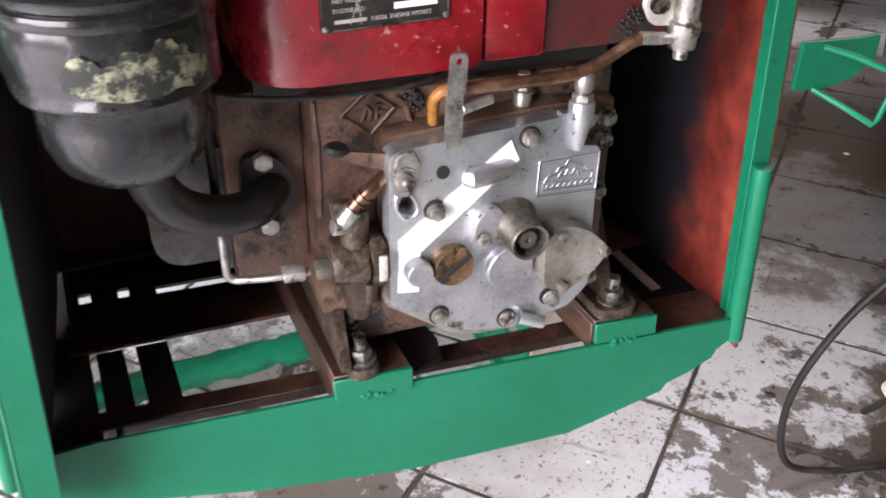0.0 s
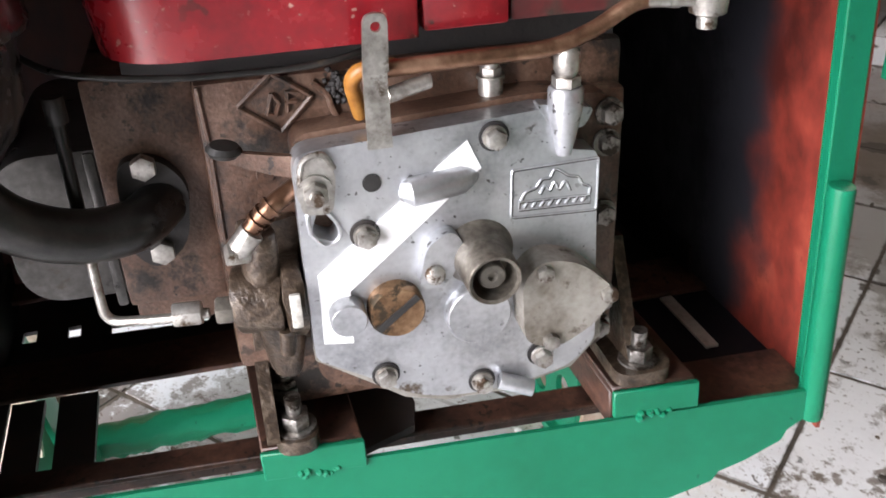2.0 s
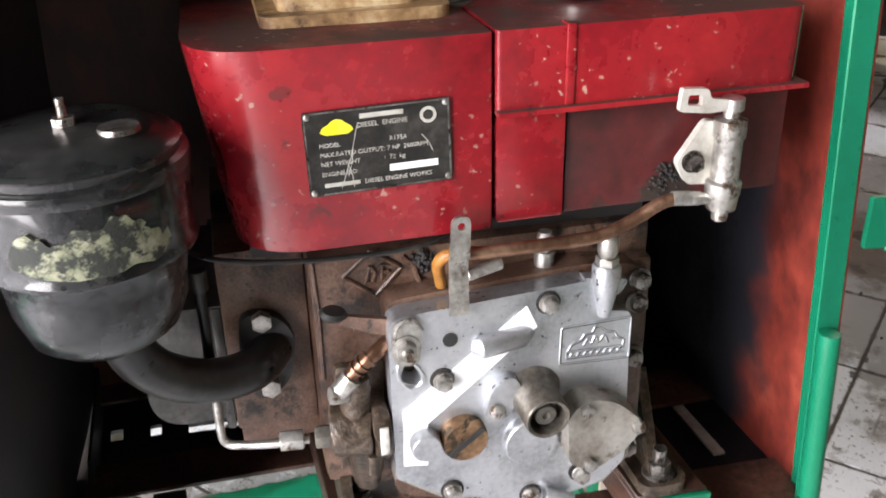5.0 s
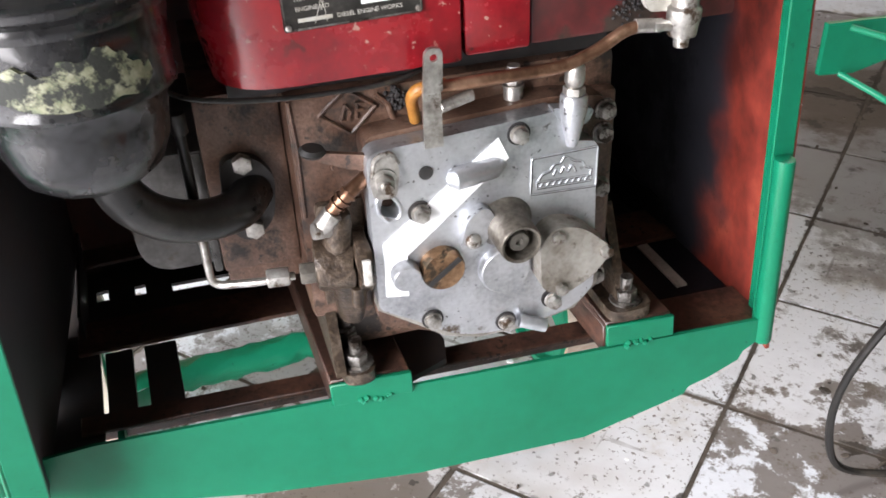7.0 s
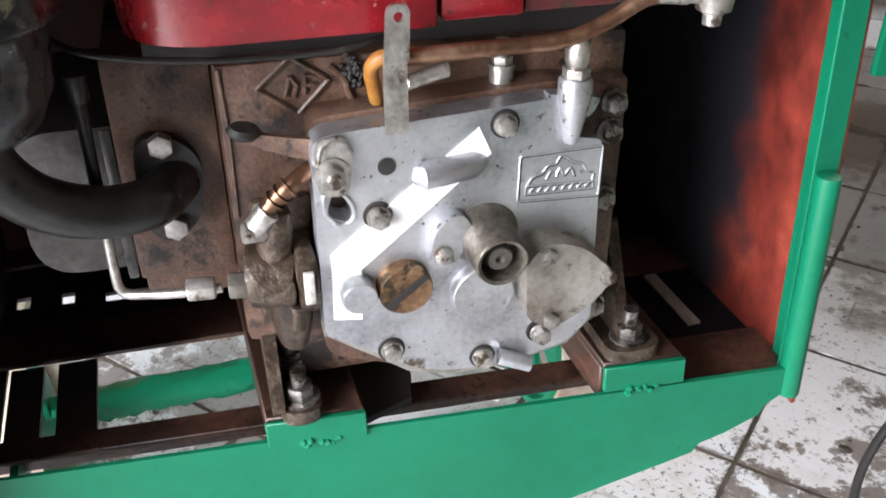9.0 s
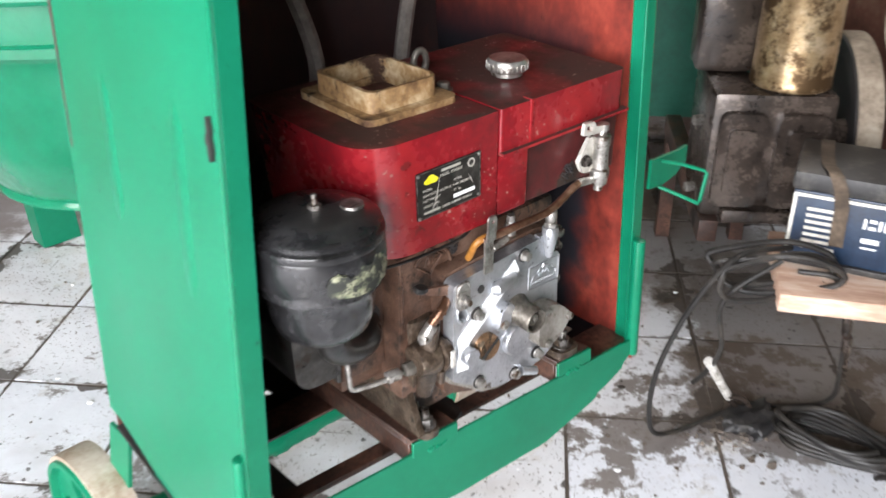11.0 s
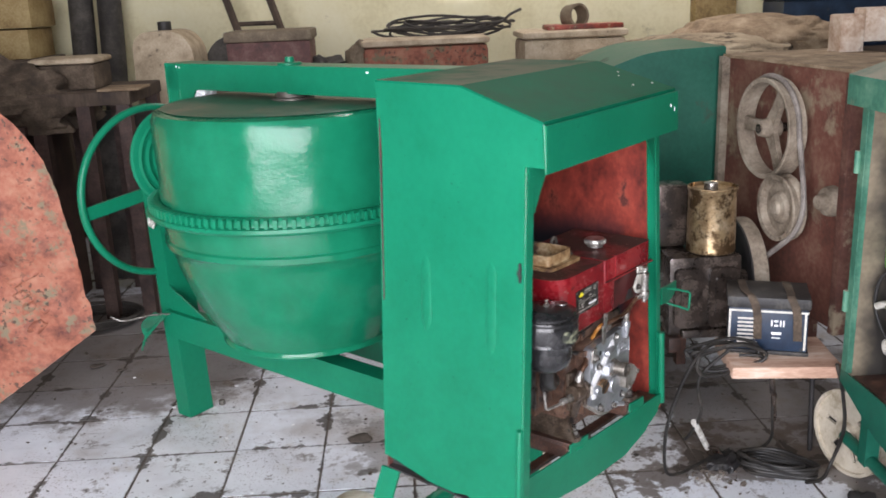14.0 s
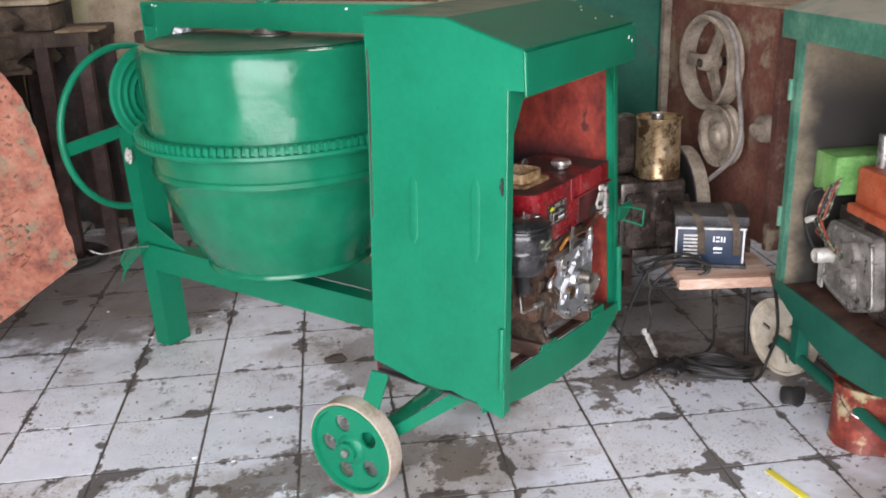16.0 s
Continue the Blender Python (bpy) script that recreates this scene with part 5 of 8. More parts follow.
    tube(bm, smooth_path([(0.206, -0.007, 0.7355), (0.194, -0.007, 0.733), (0.172, -0.006, 0.721), (0.145, -0.007, 0.714), (0.10, -0.006, 0.713), (0.065, -0.004, 0.712), (0.045, 0.0, 0.7105)], 6), 0.0048, seg=12)
    part("fuel_pipe", bm, COPPER, engine, "copper-coloured fuel pipe")
    bm = bmesh.new()
    tube(bm, smooth_path([(0.062, -0.001, 0.712), (0.044, 0.001, 0.711), (0.0385, 0.006, 0.703), (0.041, 0.014, 0.690), (0.044, 0.022, 0.678)], 6), 0.0045, seg=12)
    part("fuel_hose", bm, ORANGE_HOSE, engine, "amber plastic fuel hose")
    # fuel tap and strainer
    bm = bmesh.new()
    turned(bm, [(0.0, 0.716), (0.0055, 0.716), (0.006, 0.723), (0.0105, 0.725), (0.0115, 0.735), (0.0125, 0.737), (0.0125, 0.745), (0.0100, 0.747), (0.0098, 0.776), (0.0112, 0.778), (0.0112, 0.790), (0.006, 0.792), (0.0055, 0.796), (0.0078, 0.797), (0.0078, 0.805), (0.0, 0.806)], Matrix.Translation((0.241, -0.008, 0)), seg=28)
    tap = part("fuel_strainer", bm, STEEL, engine, "bare metal fuel strainer and tap")
    bm = bmesh.new()
    slab(bm, rounded([(0.2065, 0.760), (0.226, 0.789), (0.238, 0.786), (0.238, 0.741), (0.216, 0.743)], 0.004, 4), 0.006, front(0.004))
    soften(bm, 0.001, 1, 1)
    part("tap_flange", bm, PLATE_PALE, tap, "grimy pale mounting flange")
    bm = bmesh.new()
    slab(bm, rounded([(0.1995, 0.8005), (0.221, 0.7975), (0.243, 0.7985), (0.243, 0.804), (0.222, 0.8075), (0.219, 0.8145), (0.2005, 0.816)], 0.002, 3), 0.005, front(-0.008), holes=[rounded([(0.2045, 0.8045), (0.2155, 0.803), (0.215, 0.8105), (0.205, 0.8115)], 0.002, 3)])
    part("tap_handle", bm, PLATE_PALE, tap)
    bm = bmesh.new()
    hexbolt(bm, (0.2185, -0.002, 0.760), FRONTWARD, 0.0062, 0.006, 0.008)
    part("tap_bolt", bm, DARK_BOLT, tap)
    bm = bmesh.new()
    rod(bm, (0.236, -0.008, 0.732), (0.224, -0.008, 0.734), 0.0042, seg=14)
    hexbolt(bm, (0.224, -0.008, 0.734), (-1, 0, 0.1), 0.0055, 0.008)
    rod(bm, (0.216, -0.008, 0.735), (0.203, -0.007, 0.736), 0.0052, seg=14)
    part("pipe_union", bm, STEEL, tap)
    bm = bmesh.new()
    hexbolt(bm, (0.2985, 0.062, 0.738), FRONTWARD, 0.005, 0.005, 0.0065)
    part("panel_bolt", bm, STEEL, engine)
    rng = random.Random(12)
    bm = bmesh.new()
    for k in range(60):
        p = Vector((rng.gauss(0.208, 0.006), 0.0155, rng.gauss(0.742, 0.006)))
        bmesh.ops.create_icosphere(bm, subdivisions=1, radius=rng.uniform(0.0006, 0.0018), matrix=Matrix.Translation(p))
    for k in range(90):
        p = Vector((rng.gauss(0.085, 0.02), 0.071, rng.gauss(0.696, 0.008)))
        bmesh.ops.create_icosphere(bm, subdivisions=1, radius=rng.uniform(0.0006, 0.002), matrix=Matrix.Translation(p))
    for k in range(70):
        p = Vector((rng.gauss(0.034, 0.004), 0.0405, rng.gauss(0.690, 0.005)))
        bmesh.ops.create_icosphere(bm, subdivisions=1, radius=rng.uniform(0.0008, 0.0026), matrix=Matrix.Translation(p))
    for k in range(150):
        f = rng.random()
        p = Vector((0.085 + 0.05 * f + rng.gauss(0, 0.003), 0.062, 0.683 + 0.008 * f + rng.gauss(0, 0.004)))
        bmesh.ops.create_icosphere(bm, subdivisions=1, radius=rng.uniform(0.0006, 0.0019), matrix=Matrix.Translation(p))
    tagged(part("oily_grit", bm, SOOT_AND_SHADE, engine, "crumbs of oily black grit"), kind="stuff")


def bodywork():
    # water hopper casing with a well rounded corner
    bm = bmesh.new()
    ol = rounded([(-0.112, 0.012), (0.079, 0.012), (0.079, 0.235), (-0.112, 0.235)], [0.055, 0.002, 0.004, 0.02], 10)
    slab(bm, ol, 0.135, Matrix.Translation((0, 0, 0.722)))
    soften(bm, 0.019, 1.0, 6)
    for v in bm.verts:
        if v.co.x < 0.0:
            v.co.x += HOPPER_IN * min(1.0, -v.co.x / 0.05) * max(0.0, (0.845 - v.co.z) / 0.123)
    hop = part("hopper_casing", bm, RED, engine, "dark red enamelled water hopper casing")
    # sill coloured black as the shade under the casing
    bm = bmesh.new()
    slab(bm, [(-0.085, 0.060), (0.21, 0.050), (0.21, 0.23), (-0.085, 0.23)], 0.024, Matrix.Translation((0, 0, 0.699)))
    part("sill", bm, SOOT_AND_SHADE, hop)
    bm = bmesh.new()
    tube(bm, smooth_path([(-0.145, 0.045, 0.735), (-0.118, 0.026, 0.722), (-0.091, 0.02, 0.7165), (-0.054, 0.018, 0.7125), (-0.019, 0.018, 0.711), (0.015, 0.018, 0.711), (0.039, 0.02, 0.7135), (0.06, 0.03, 0.716)], 6), 0.002, seg=10)
    part("thin_hose", bm, OILY_PIPE, engine, "thin black hose under the casing")
    bm = bmesh.new()
    o1 = rounded([(-0.060, 0.064), (0.068, 0.064), (0.068, 0.203), (-0.060, 0.203)], 0.014, 5)
    i1 = rounded([(-0.042, 0.082), (0.048, 0.082), (0.048, 0.178), (-0.042, 0.178)], 0.014, 5)
    slab(bm, o1, 0.008, Matrix.Translation((0, 0, 0.857)), holes=[i1])
    o2 = rounded([(-0.048, 0.078), (0.050, 0.078), (0.050, 0.186), (-0.048, 0.186)], 0.016, 5)
    i2 = rounded([(-0.0435, 0.0825), (0.0455, 0.0825), (0.0455, 0.1815), (-0.0435, 0.1815)], 0.014, 5)
    slab(bm, o2, 0.024, Matrix.Translation((0, 0, 0.865)), holes=[i2])
    for v in bm.verts:
        v.co += Vector((1, 1, 0.6)) * noise.noise(v.co * 45) * 0.0016
    part("hopper_neck", bm, RUSTY_CREAM, hop, "scorched cream hopper neck, open")
    # fuel tank with its overhanging lip and the plain cover below it
    bm = bmesh.new()
    slab(bm, rounded([(0.081, 0.010), (0.302, 0.010), (0.302, 0.225), (0.081, 0.225)], [0.004, 0.012, 0.012, 0.004], 4), 0.052, Matrix.Translation((0, 0, 0.806)))
    soften(bm, 0.006, 1.0, 3)
    tank = part("fuel_tank", bm, RED, engine, "dark red steel fuel tank")
    bm = bmesh.new()
    slab(bm, [(0.081, 0.004), (0.306, 0.004), (0.306, 0.228), (0.081, 0.228)], 0.0035, Matrix.Translation((0, 0, 0.8025)))
    soften(bm, 0.001, 1, 1)
    part("tank_lip", bm, RED, tank)
    bm = bmesh.new()
    box(bm, (0.128, 0.0085, 0.806), (0.134, 0.0225, 0.8595), bev=0.001)
    part("tank_strap", bm, RED, tank)
    bm = bmesh.new()
    box(bm, (0.0815, 0.013, 0.724), (0.131, 0.22, 0.802), bev=0.003)
    part("cover_panel", bm, RED, tank)
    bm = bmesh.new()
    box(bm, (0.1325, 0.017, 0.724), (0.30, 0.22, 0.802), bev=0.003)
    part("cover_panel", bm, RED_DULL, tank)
    bm = bmesh.new()
    turned(bm, [(0.019, 0.857), (0.019, 0.862), (0.0235, 0.863), (0.025, 0.865), (0.025, 0.874), (0.0225, 0.8775), (0.0, 0.878)], Matrix.Translation((0.168, 0.088, 0.004)), seg=32)
    cap = part("filler_cap", bm, STEEL, tank, "bright knurled filler cap")
    for k in range(24):
        a = k * math.tau / 24
        bm = bmesh.new()
        box(bm, (0.0244, -0.0012, 0.8655), (0.0262, 0.0012, 0.8735), Matrix.Translation((0.168, 0.088, 0.004)) @ pose(0, 0, 0, 0, 0, math.degrees(a)))
        part("knurl", bm, STEEL, cap)
    bm = bmesh.new()
    eye = [Vector((0.082 + 0.010 * math.cos(a), 0.150, 0.880 + 0.014 * math.sin(a))) for a in [k * math.tau / 20 for k in range(20)]]
    tube(bm, eye, 0.0042, seg=10, closed=True)
    rod(bm, (0.082, 0.150, 0.855), (0.082, 0.150, 0.868), 0.006, seg=14)
    part("lifting_eye", bm, DIRTY_STEEL, engine)
    bm = bmesh.new()
    hexbolt(bm, (0.079, 0.105, 0.857), Z, 0.008, 0.008, 0.012)
    part("casing_bolt", bm, DIRTY_STEEL, engine)
    nameplate(hop)


def letters(bm, text, size, m):
    """Built-in letters as flat mesh in the plane of m."""
    cu = bpy.data.curves.new("text", "FONT")
    cu.body, cu.size, cu.extrude, cu.resolution_u, cu.fill_mode = text, size, 0.00012, 2, "BOTH"
    ob = bpy.data.objects.new("text", cu)
    scene.collection.objects.link(ob)
    dg = bpy.context.evaluated_depsgraph_get()
    me = ob.evaluated_get(dg).to_mesh()
    vs = [bm.verts.new(m @ v.co) for v in me.vertices]
    for p in me.polygons:
        try:
            bm.faces.new([vs[k] for k in p.vertices])
        except ValueError:
            pass
    ob.evaluated_get(dg).to_mesh_clear()
    bpy.data.objects.remove(ob)
    bpy.data.curves.remove(cu)


def nameplate(hop):
    base = front(0.0112, -0.0435, 0.7605) @ pose(0, 0, 0, 0, 0, 1.2)
    bm = bmesh.new()
    slab(bm, rounded([(0, 0), (0.0945, 0), (0.0945, 0.0565), (0, 0.0565)], 0.002, 3), 0.0012, base)
    pl = part("nameplate", bm, PLATE_BLACK, hop, "scratched black maker's plate with pale lettering")
    bm = bmesh.new()
    for x0, y0, x1, y1 in ((0.0006, 0.0006, 0.0939, 0.0016), (0.0006, 0.0549, 0.0939, 0.0559), (0.0006, 0.0016, 0.0016, 0.0549), (0.0929, 0.0016, 0.0939, 0.0549)):
        box(bm, (x0, y0, 0.0012), (x1, y1, 0.0016), base)
    part("plate_border", bm, DARK_BOLT, pl)
    bm = bmesh.new()
    for text, x, y, s in (("DIESEL  ENGINE", 0.034, 0.0435, 0.0046), ("MODEL", 0.009, 0.0325, 0.0040), ("R175A", 0.054, 0.0325, 0.0042), ("MAX.RATED OUTPUT: 7 HP  2600RPM", 0.009, 0.0262, 0.0042), ("NET WEIGHT", 0.009, 0.0200, 0.0042), (":  72  kg", 0.050, 0.0200, 0.0042), ("ENGINE NO", 0.009, 0.0132, 0.0042), ("DIESEL ENGINE WORKS", 0.036, 0.0055, 0.0042)):
        letters(bm, text, s, base @ Matrix.Translation((x, y, 0.0013)))
    # maker's names and the number as plain bars
    box(bm, (0.036, 0.0492, 0.0012), (0.064, 0.0522, 0.0016), base)
    box(bm, (0.010, 0.0057, 0.0012), (0.033, 0.0083, 0.0016), base)
    for a, b in (((0.034, 0.045), (0.021, 0.004)), ((0.026, 0.020), (0.029, 0.004)), ((0.030, 0.030), (0.026, 0.012)), ((0.075, 0.034), (0.082, 0.022))):
        tube(bm, [base @ Vector((*a, 0.0013)), base @ Vector(((a[0] + b[0]) / 2 + 0.001, (a[1] + b[1]) / 2, 0.0013)), base @ Vector((*b, 0.0013))], 0.00025, seg=5)
    part("plate_lettering", bm, PLATE_PALE, pl)
    bm = bmesh.new()
    box(bm, (0.053, 0.0117, 0.0012), (0.085, 0.0162, 0.0017), base)
    part("number_bar", bm, WHITE_STRIP, pl)
    bm = bmesh.new()
    slab(bm, [(0.0105, 0.0425), (0.014, 0.0405), (0.028, 0.0405), (0.0315, 0.043), (0.030, 0.0455), (0.027, 0.0475), (0.025, 0.0495), (0.0215, 0.0505), (0.018, 0.0495), (0.016, 0.0475), (0.012, 0.0455)], 0.0005, base @ Matrix.Translation((0, 0, 0.0012)))
    part("emblem", bm, YELLOW, pl, "yellow emblem")
    bm = bmesh.new()
    turned(bm, [(0.0035, 0.0012), (0.0035, 0.0016), (0.0055, 0.0016), (0.0055, 0.0012)], base @ Matrix.Translation((0.080, 0.0465, 0)), seg=14)
    part("round_mark", bm, PLATE_PALE, pl)
    for x, y in ((0.003, 0.003), (0.0915, 0.003), (0.003, 0.0535), (0.0915, 0.0535)):
        bm = bmesh.new()
        turned(bm, [(0.0022, 0.0012), (0.002, 0.0024), (0.001, 0.003), (0.0, 0.003)], base @ Matrix.Translation((x, y, 0)), seg=12)
        part("rivet", bm, STEEL, pl)


def air_cleaner():
    c = Matrix.Translation((-0.179, 0.0, 0))
    bm = bmesh.new()
    turned(bm, [(0.0, 0.6835), (0.02, 0.6844), (0.034, 0.6890), (0.046, 0.6989), (0.052, 0.7144), (0.0545, 0.7326), (0.0555, 0.7480), (0.059, 0.7515), (0.0635, 0.7525), (0.0645, 0.7560), (0.0630, 0.7595), (0.0645, 0.7650), (0.065, 0.7830), (0.0648, 0.8030), (0.063, 0.8060), (0.0, 0.8060)], c, seg=64)
    for v in bm.verts:
        r = Vector((v.co.x + 0.179, v.co.y, 0))
        if r.length > 0.03:
            v.co += r.normalized() * (noise.noise(v.co * 28) * (0.0042 if v.co.z > 0.755 else 0.002) + noise.noise(v.co * 70) * 0.0012)
    bowl = part("air_cleaner", bm, CLEANER, engine, "dented glossy black air cleaner")
    bm = bmesh.new()
    turned(bm, [(0.0625, 0.7990), (0.0665, 0.8010), (0.0675, 0.8055), (0.0665, 0.8090), (0.0625, 0.8110), (0.0625, 0.8150), (0.0638, 0.8170), (0.0605, 0.8195), (0.054, 0.8210), (0.050, 0.8230), (0.046, 0.8255), (0.034, 0.8270), (0.015, 0.8275), (0.0, 0.8275)], c, seg=64)
    lid = part("cleaner_lid", bm, CLEANER, bowl)
    bm = bmesh.new()
    rod(bm, (-0.179, 0, 0.8265), (-0.179, 0, 0.843), 0.0026, seg=12)
    rod(bm, (-0.179, 0, 0.827), (-0.179, 0, 0.832), 0.0068, seg=6)
    part("lid_stud", bm, STEEL, lid, "bare wing stud")
    bm = bmesh.new()
    turned(bm, [(0.0, 0.8265), (0.012, 0.8265), (0.0115, 0.8295), (0.0, 0.8295)], Matrix.Translation((-0.148, -0.018, 0)) , seg=16)
    part("lid_boss", bm, DARK_BOLT, lid)
    # torn label on the side
    bm = bmesh.new()
    n = 60
    top = [0.789 + 0.012 * noise.noise(Vector((k * 0.09, 0, 0))) + 0.004 * noise.noise(Vector((k * 0.27, 3, 0))) - 0.012 * abs(2 * k / n - 1) ** 3 for k in range(n + 1)]
    bot = [0.7605 + 0.004 * noise.noise(Vector((k * 0.11, 7, 0))) + 0.008 * abs(2 * k / n - 1) ** 3 for k in range(n + 1)]
    lo, hi = [], []
    for k in range(n + 1):
        a = radians(-118 + 82 * k / n)
        for lst, z in ((lo, bot[k]), (hi, top[k])):
            lst.append(bm.verts.new(c @ Vector((0.0668 * math.cos(a), 0.0668 * math.sin(a), z))))
    for k in range(n):
        bm.faces.new((lo[k], lo[k + 1], hi[k + 1], hi[k]))
    r = bmesh.ops.extrude_face_region(bm, geom=list(bm.faces))
    for v in r["geom"]:
        if isinstance(v, bmesh.types.BMVert):
            d = Vector((v.co.x + 0.179, v.co.y, 0)).normalized()
            v.co -= d * 0.0045
    part("torn_label", bm, TORN, bowl, "torn yellowed paper label")
    # intake elbow and its flange
    bm = bmesh.new()
    tube(bm, smooth_path([(-0.172, 0.002, 0.702), (-0.170, 0.006, 0.672), (-0.158, 0.014, 0.647), (-0.138, 0.022, 0.630), (-0.115, 0.032, 0.620), (-0.092, 0.044, 0.618), (-0.078, 0.066, 0.620)], 6), 0.016, seg=20)
    el = part("intake_elbow", bm, OILY_PIPE, engine, "black curved intake pipe")
    bm = bmesh.new()
    slab(bm, rounded([(-0.105, 0.594), (-0.088, 0.574), (-0.066, 0.592), (-0.060, 0.632), (-0.076, 0.652), (-0.10, 0.652)], 0.012, 4), 0.010, front(0.0705))
    soften(bm, 0.0012, 0.9, 1)
    fl = part("intake_flange", bm, SOOT_AND_SHADE, el)
    for u, z in ((-0.084, 0.648), (-0.083, 0.590)):
        bm = bmesh.new()
        hexbolt(bm, (u, 0.0605, z), FRONTWARD, 0.0080, 0.008, 0.0)
        part("flange_bolt", bm, STEEL, fl, "bright hex bolt")


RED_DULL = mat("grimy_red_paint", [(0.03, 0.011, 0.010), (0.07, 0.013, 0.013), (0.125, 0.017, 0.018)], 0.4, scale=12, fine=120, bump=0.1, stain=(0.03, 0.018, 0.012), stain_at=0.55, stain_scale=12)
crankcase()
gear_cover()
pump_and_pipes()
bodywork()
air_cleaner()

# ---- bits on and in the mixer ----
def mixer_bits():
    bm = bmesh.new()
    slab(bm, [(0.672, 0.660), (0.707, 0.656), (0.739, 0.662), (0.763, 0.677), (0.762, 0.701), (0.738, 0.700), (0.672, 0.704)], 0.005, front(0.040))
    soften(bm, 0.0012, 1, 1)
    br = part("side_bracket", bm, GREEN, mixer)
    bm = bmesh.new()
    tube(bm, [(0.692, 0.032, 0.699), (0.712, 0.012, 0.694), (0.734, -0.010, 0.685), (0.739, -0.014, 0.680), (0.723, -0.018, 0.645), (0.718, -0.018, 0.641), (0.702, 0.004, 0.652), (0.688, 0.030, 0.661)], 0.0028, seg=10)
    part("wire_hook", bm, GREEN, br, "bent green wire hook")
    # pale strip added in place of a slit that shows the lit floor
    bm = bmesh.new()
    box(bm, (0.6245, 0.124, 0.3946), (0.6365, 0.207, 0.3970))
    part("loose_strip", bm, PLATE_PALE, mixer, "pale strip in place of a slit onto the floor")
    # drive belt that runs up the cabinet's back
    m = CAB.inverted() @ ENG
    for u0, u1 in ((0.175, 0.205), (0.03, -0.02)):
        bm = bmesh.new()
        pts = smooth_path([m @ Vector(p) for p in ((u0 - 0.012, 0.30, 0.74), (u0, 0.295, 0.86), (u1, 0.29, 1.02), (u1 + 0.01, 0.285, 1.15))], 6)
        tube(bm, pts, 0.011, seg=8)
        part("drive_belt", bm, BELT, mixer, "dusty grey drive belt")
    # twist of wire and a green rag tied to the leg
    bm = bmesh.new()
    tube(bm, smooth_path([(0.335, 1.70, 0.43), (0.30, 1.76, 0.425), (0.25, 1.84, 0.405), (0.23, 1.87, 0.412), (0.222, 1.885, 0.42)], 5), 0.003, seg=8)
    part("tie_wire", bm, STEEL, mixer, "bent bright tie wire")
    for k in range(7):
        bm = bmesh.new()
        tube(bm, smooth_path([(0.32, 1.70 + 0.01 * k, 0.43), (0.29, 1.73 + 0.012 * k, 0.39), (0.262 + 0.006 * k, 1.76 + 0.008 * k, 0.345), (0.25 + 0.012 * k, 1.765, 0.31 + 0.012 * k)], 5), 0.0022, seg=6)
        part("rag_strip", bm, GREEN, mixer, "frayed green cord")
    # paint chips on the beam
    rng = random.Random(3)
    for v, z in ((1.50, 1.284), (1.515, 1.287), (0.72, 1.284)):
        bm = bmesh.new()
        slab(bm, [(rng.uniform(0.002, 0.007) * math.cos(a), rng.uniform(0.001, 0.004) * math.sin(a)) for a in [k * math.tau / 9 for k in range(9)]], 0.0012, sideways(0.3435, v, z - 0.008))
        part("paint_chip", bm, WHITE_STRIP, mixer, "white paint chip")
    # drops of white paint on the roof's slope and fascia
    tilt = math.degrees(math.atan2(0.061, 0.203))
    for u, v in ((0.50, 0.045), (0.537, 0.10), (0.581, 0.035), (0.569, 0.118)):
        bm = bmesh.new()
        m = Matrix.Translation((u, v, 1.2300 + (v + 0.008) * 0.3005)) @ pose(0, 0, 0, tilt, 0, 0)
        slab(bm, [(rng.uniform(0.001, 0.0035) * math.cos(a), rng.uniform(0.001, 0.003) * math.sin(a)) for a in [k * math.tau / 9 for k in range(9)]], 0.0012, m)
        part("paint_chip", bm, WHITE_STRIP, mixer, "white paint drop")
    for u, z in ((0.577, 1.192), (0.598, 1.182)):
        bm = bmesh.new()
        slab(bm, [(rng.uniform(0.0008, 0.0015) * math.cos(a), rng.uniform(0.003, 0.007) * math.sin(a)) for a in [k * math.tau / 9 for k in range(9)]], 0.0012, front(-0.0155, u, z))
        part("paint_chip", bm, WHITE_STRIP, mixer, "white paint drop")


BLOTCHED_BEIGE = mat("blotched_beige_primer", [(0.15, 0.12, 0.08), (0.27, 0.22, 0.15), (0.38, 0.32, 0.22)], 0.7, scale=2.0, fine=70, bump=0.15, stain=(0.05, 0.04, 0.03), stain_at=0.6, stain_scale=4.0)
# beige goes near-black towards the back and foot of the panel
darkened_along(BLOTCHED_BEIGE, 0, 0.08, 0.19, (1.22, 0.92), (0.022, 0.019, 0.016))
BELT = mat("dusty_belt", [(0.10, 0.085, 0.075), (0.2, 0.175, 0.155), (0.3, 0.27, 0.24)], 0.7, scale=14, fine=120, bump=0.2)
DUST_CREAM = mat("dusty_cream_paint", [(0.11, 0.085, 0.06), (0.27, 0.22, 0.165), (0.42, 0.365, 0.285)], 0.75, scale=10, fine=100, bump=0.25, stain=(0.12, 0.09, 0.06), stain_at=0.6, stain_scale=9)
BROWN_RUST = mat("dusty_rusted_sheet", [(0.04, 0.02, 0.015), (0.12, 0.047, 0.034), (0.20, 0.115, 0.078)], 0.75, scale=6, fine=70, bump=0.3, stain=(0.30, 0.24, 0.165), stain_at=0.55, stain_scale=5)
DUSTY_PANEL = mat("dust_caked_rusty_panel", [(0.07, 0.028, 0.02), (0.17, 0.062, 0.042), (0.26, 0.15, 0.10)], 0.75, scale=4, fine=60, bump=0.3, stain=(0.29, 0.22, 0.145), stain_at=0.54, stain_scale=3.2)
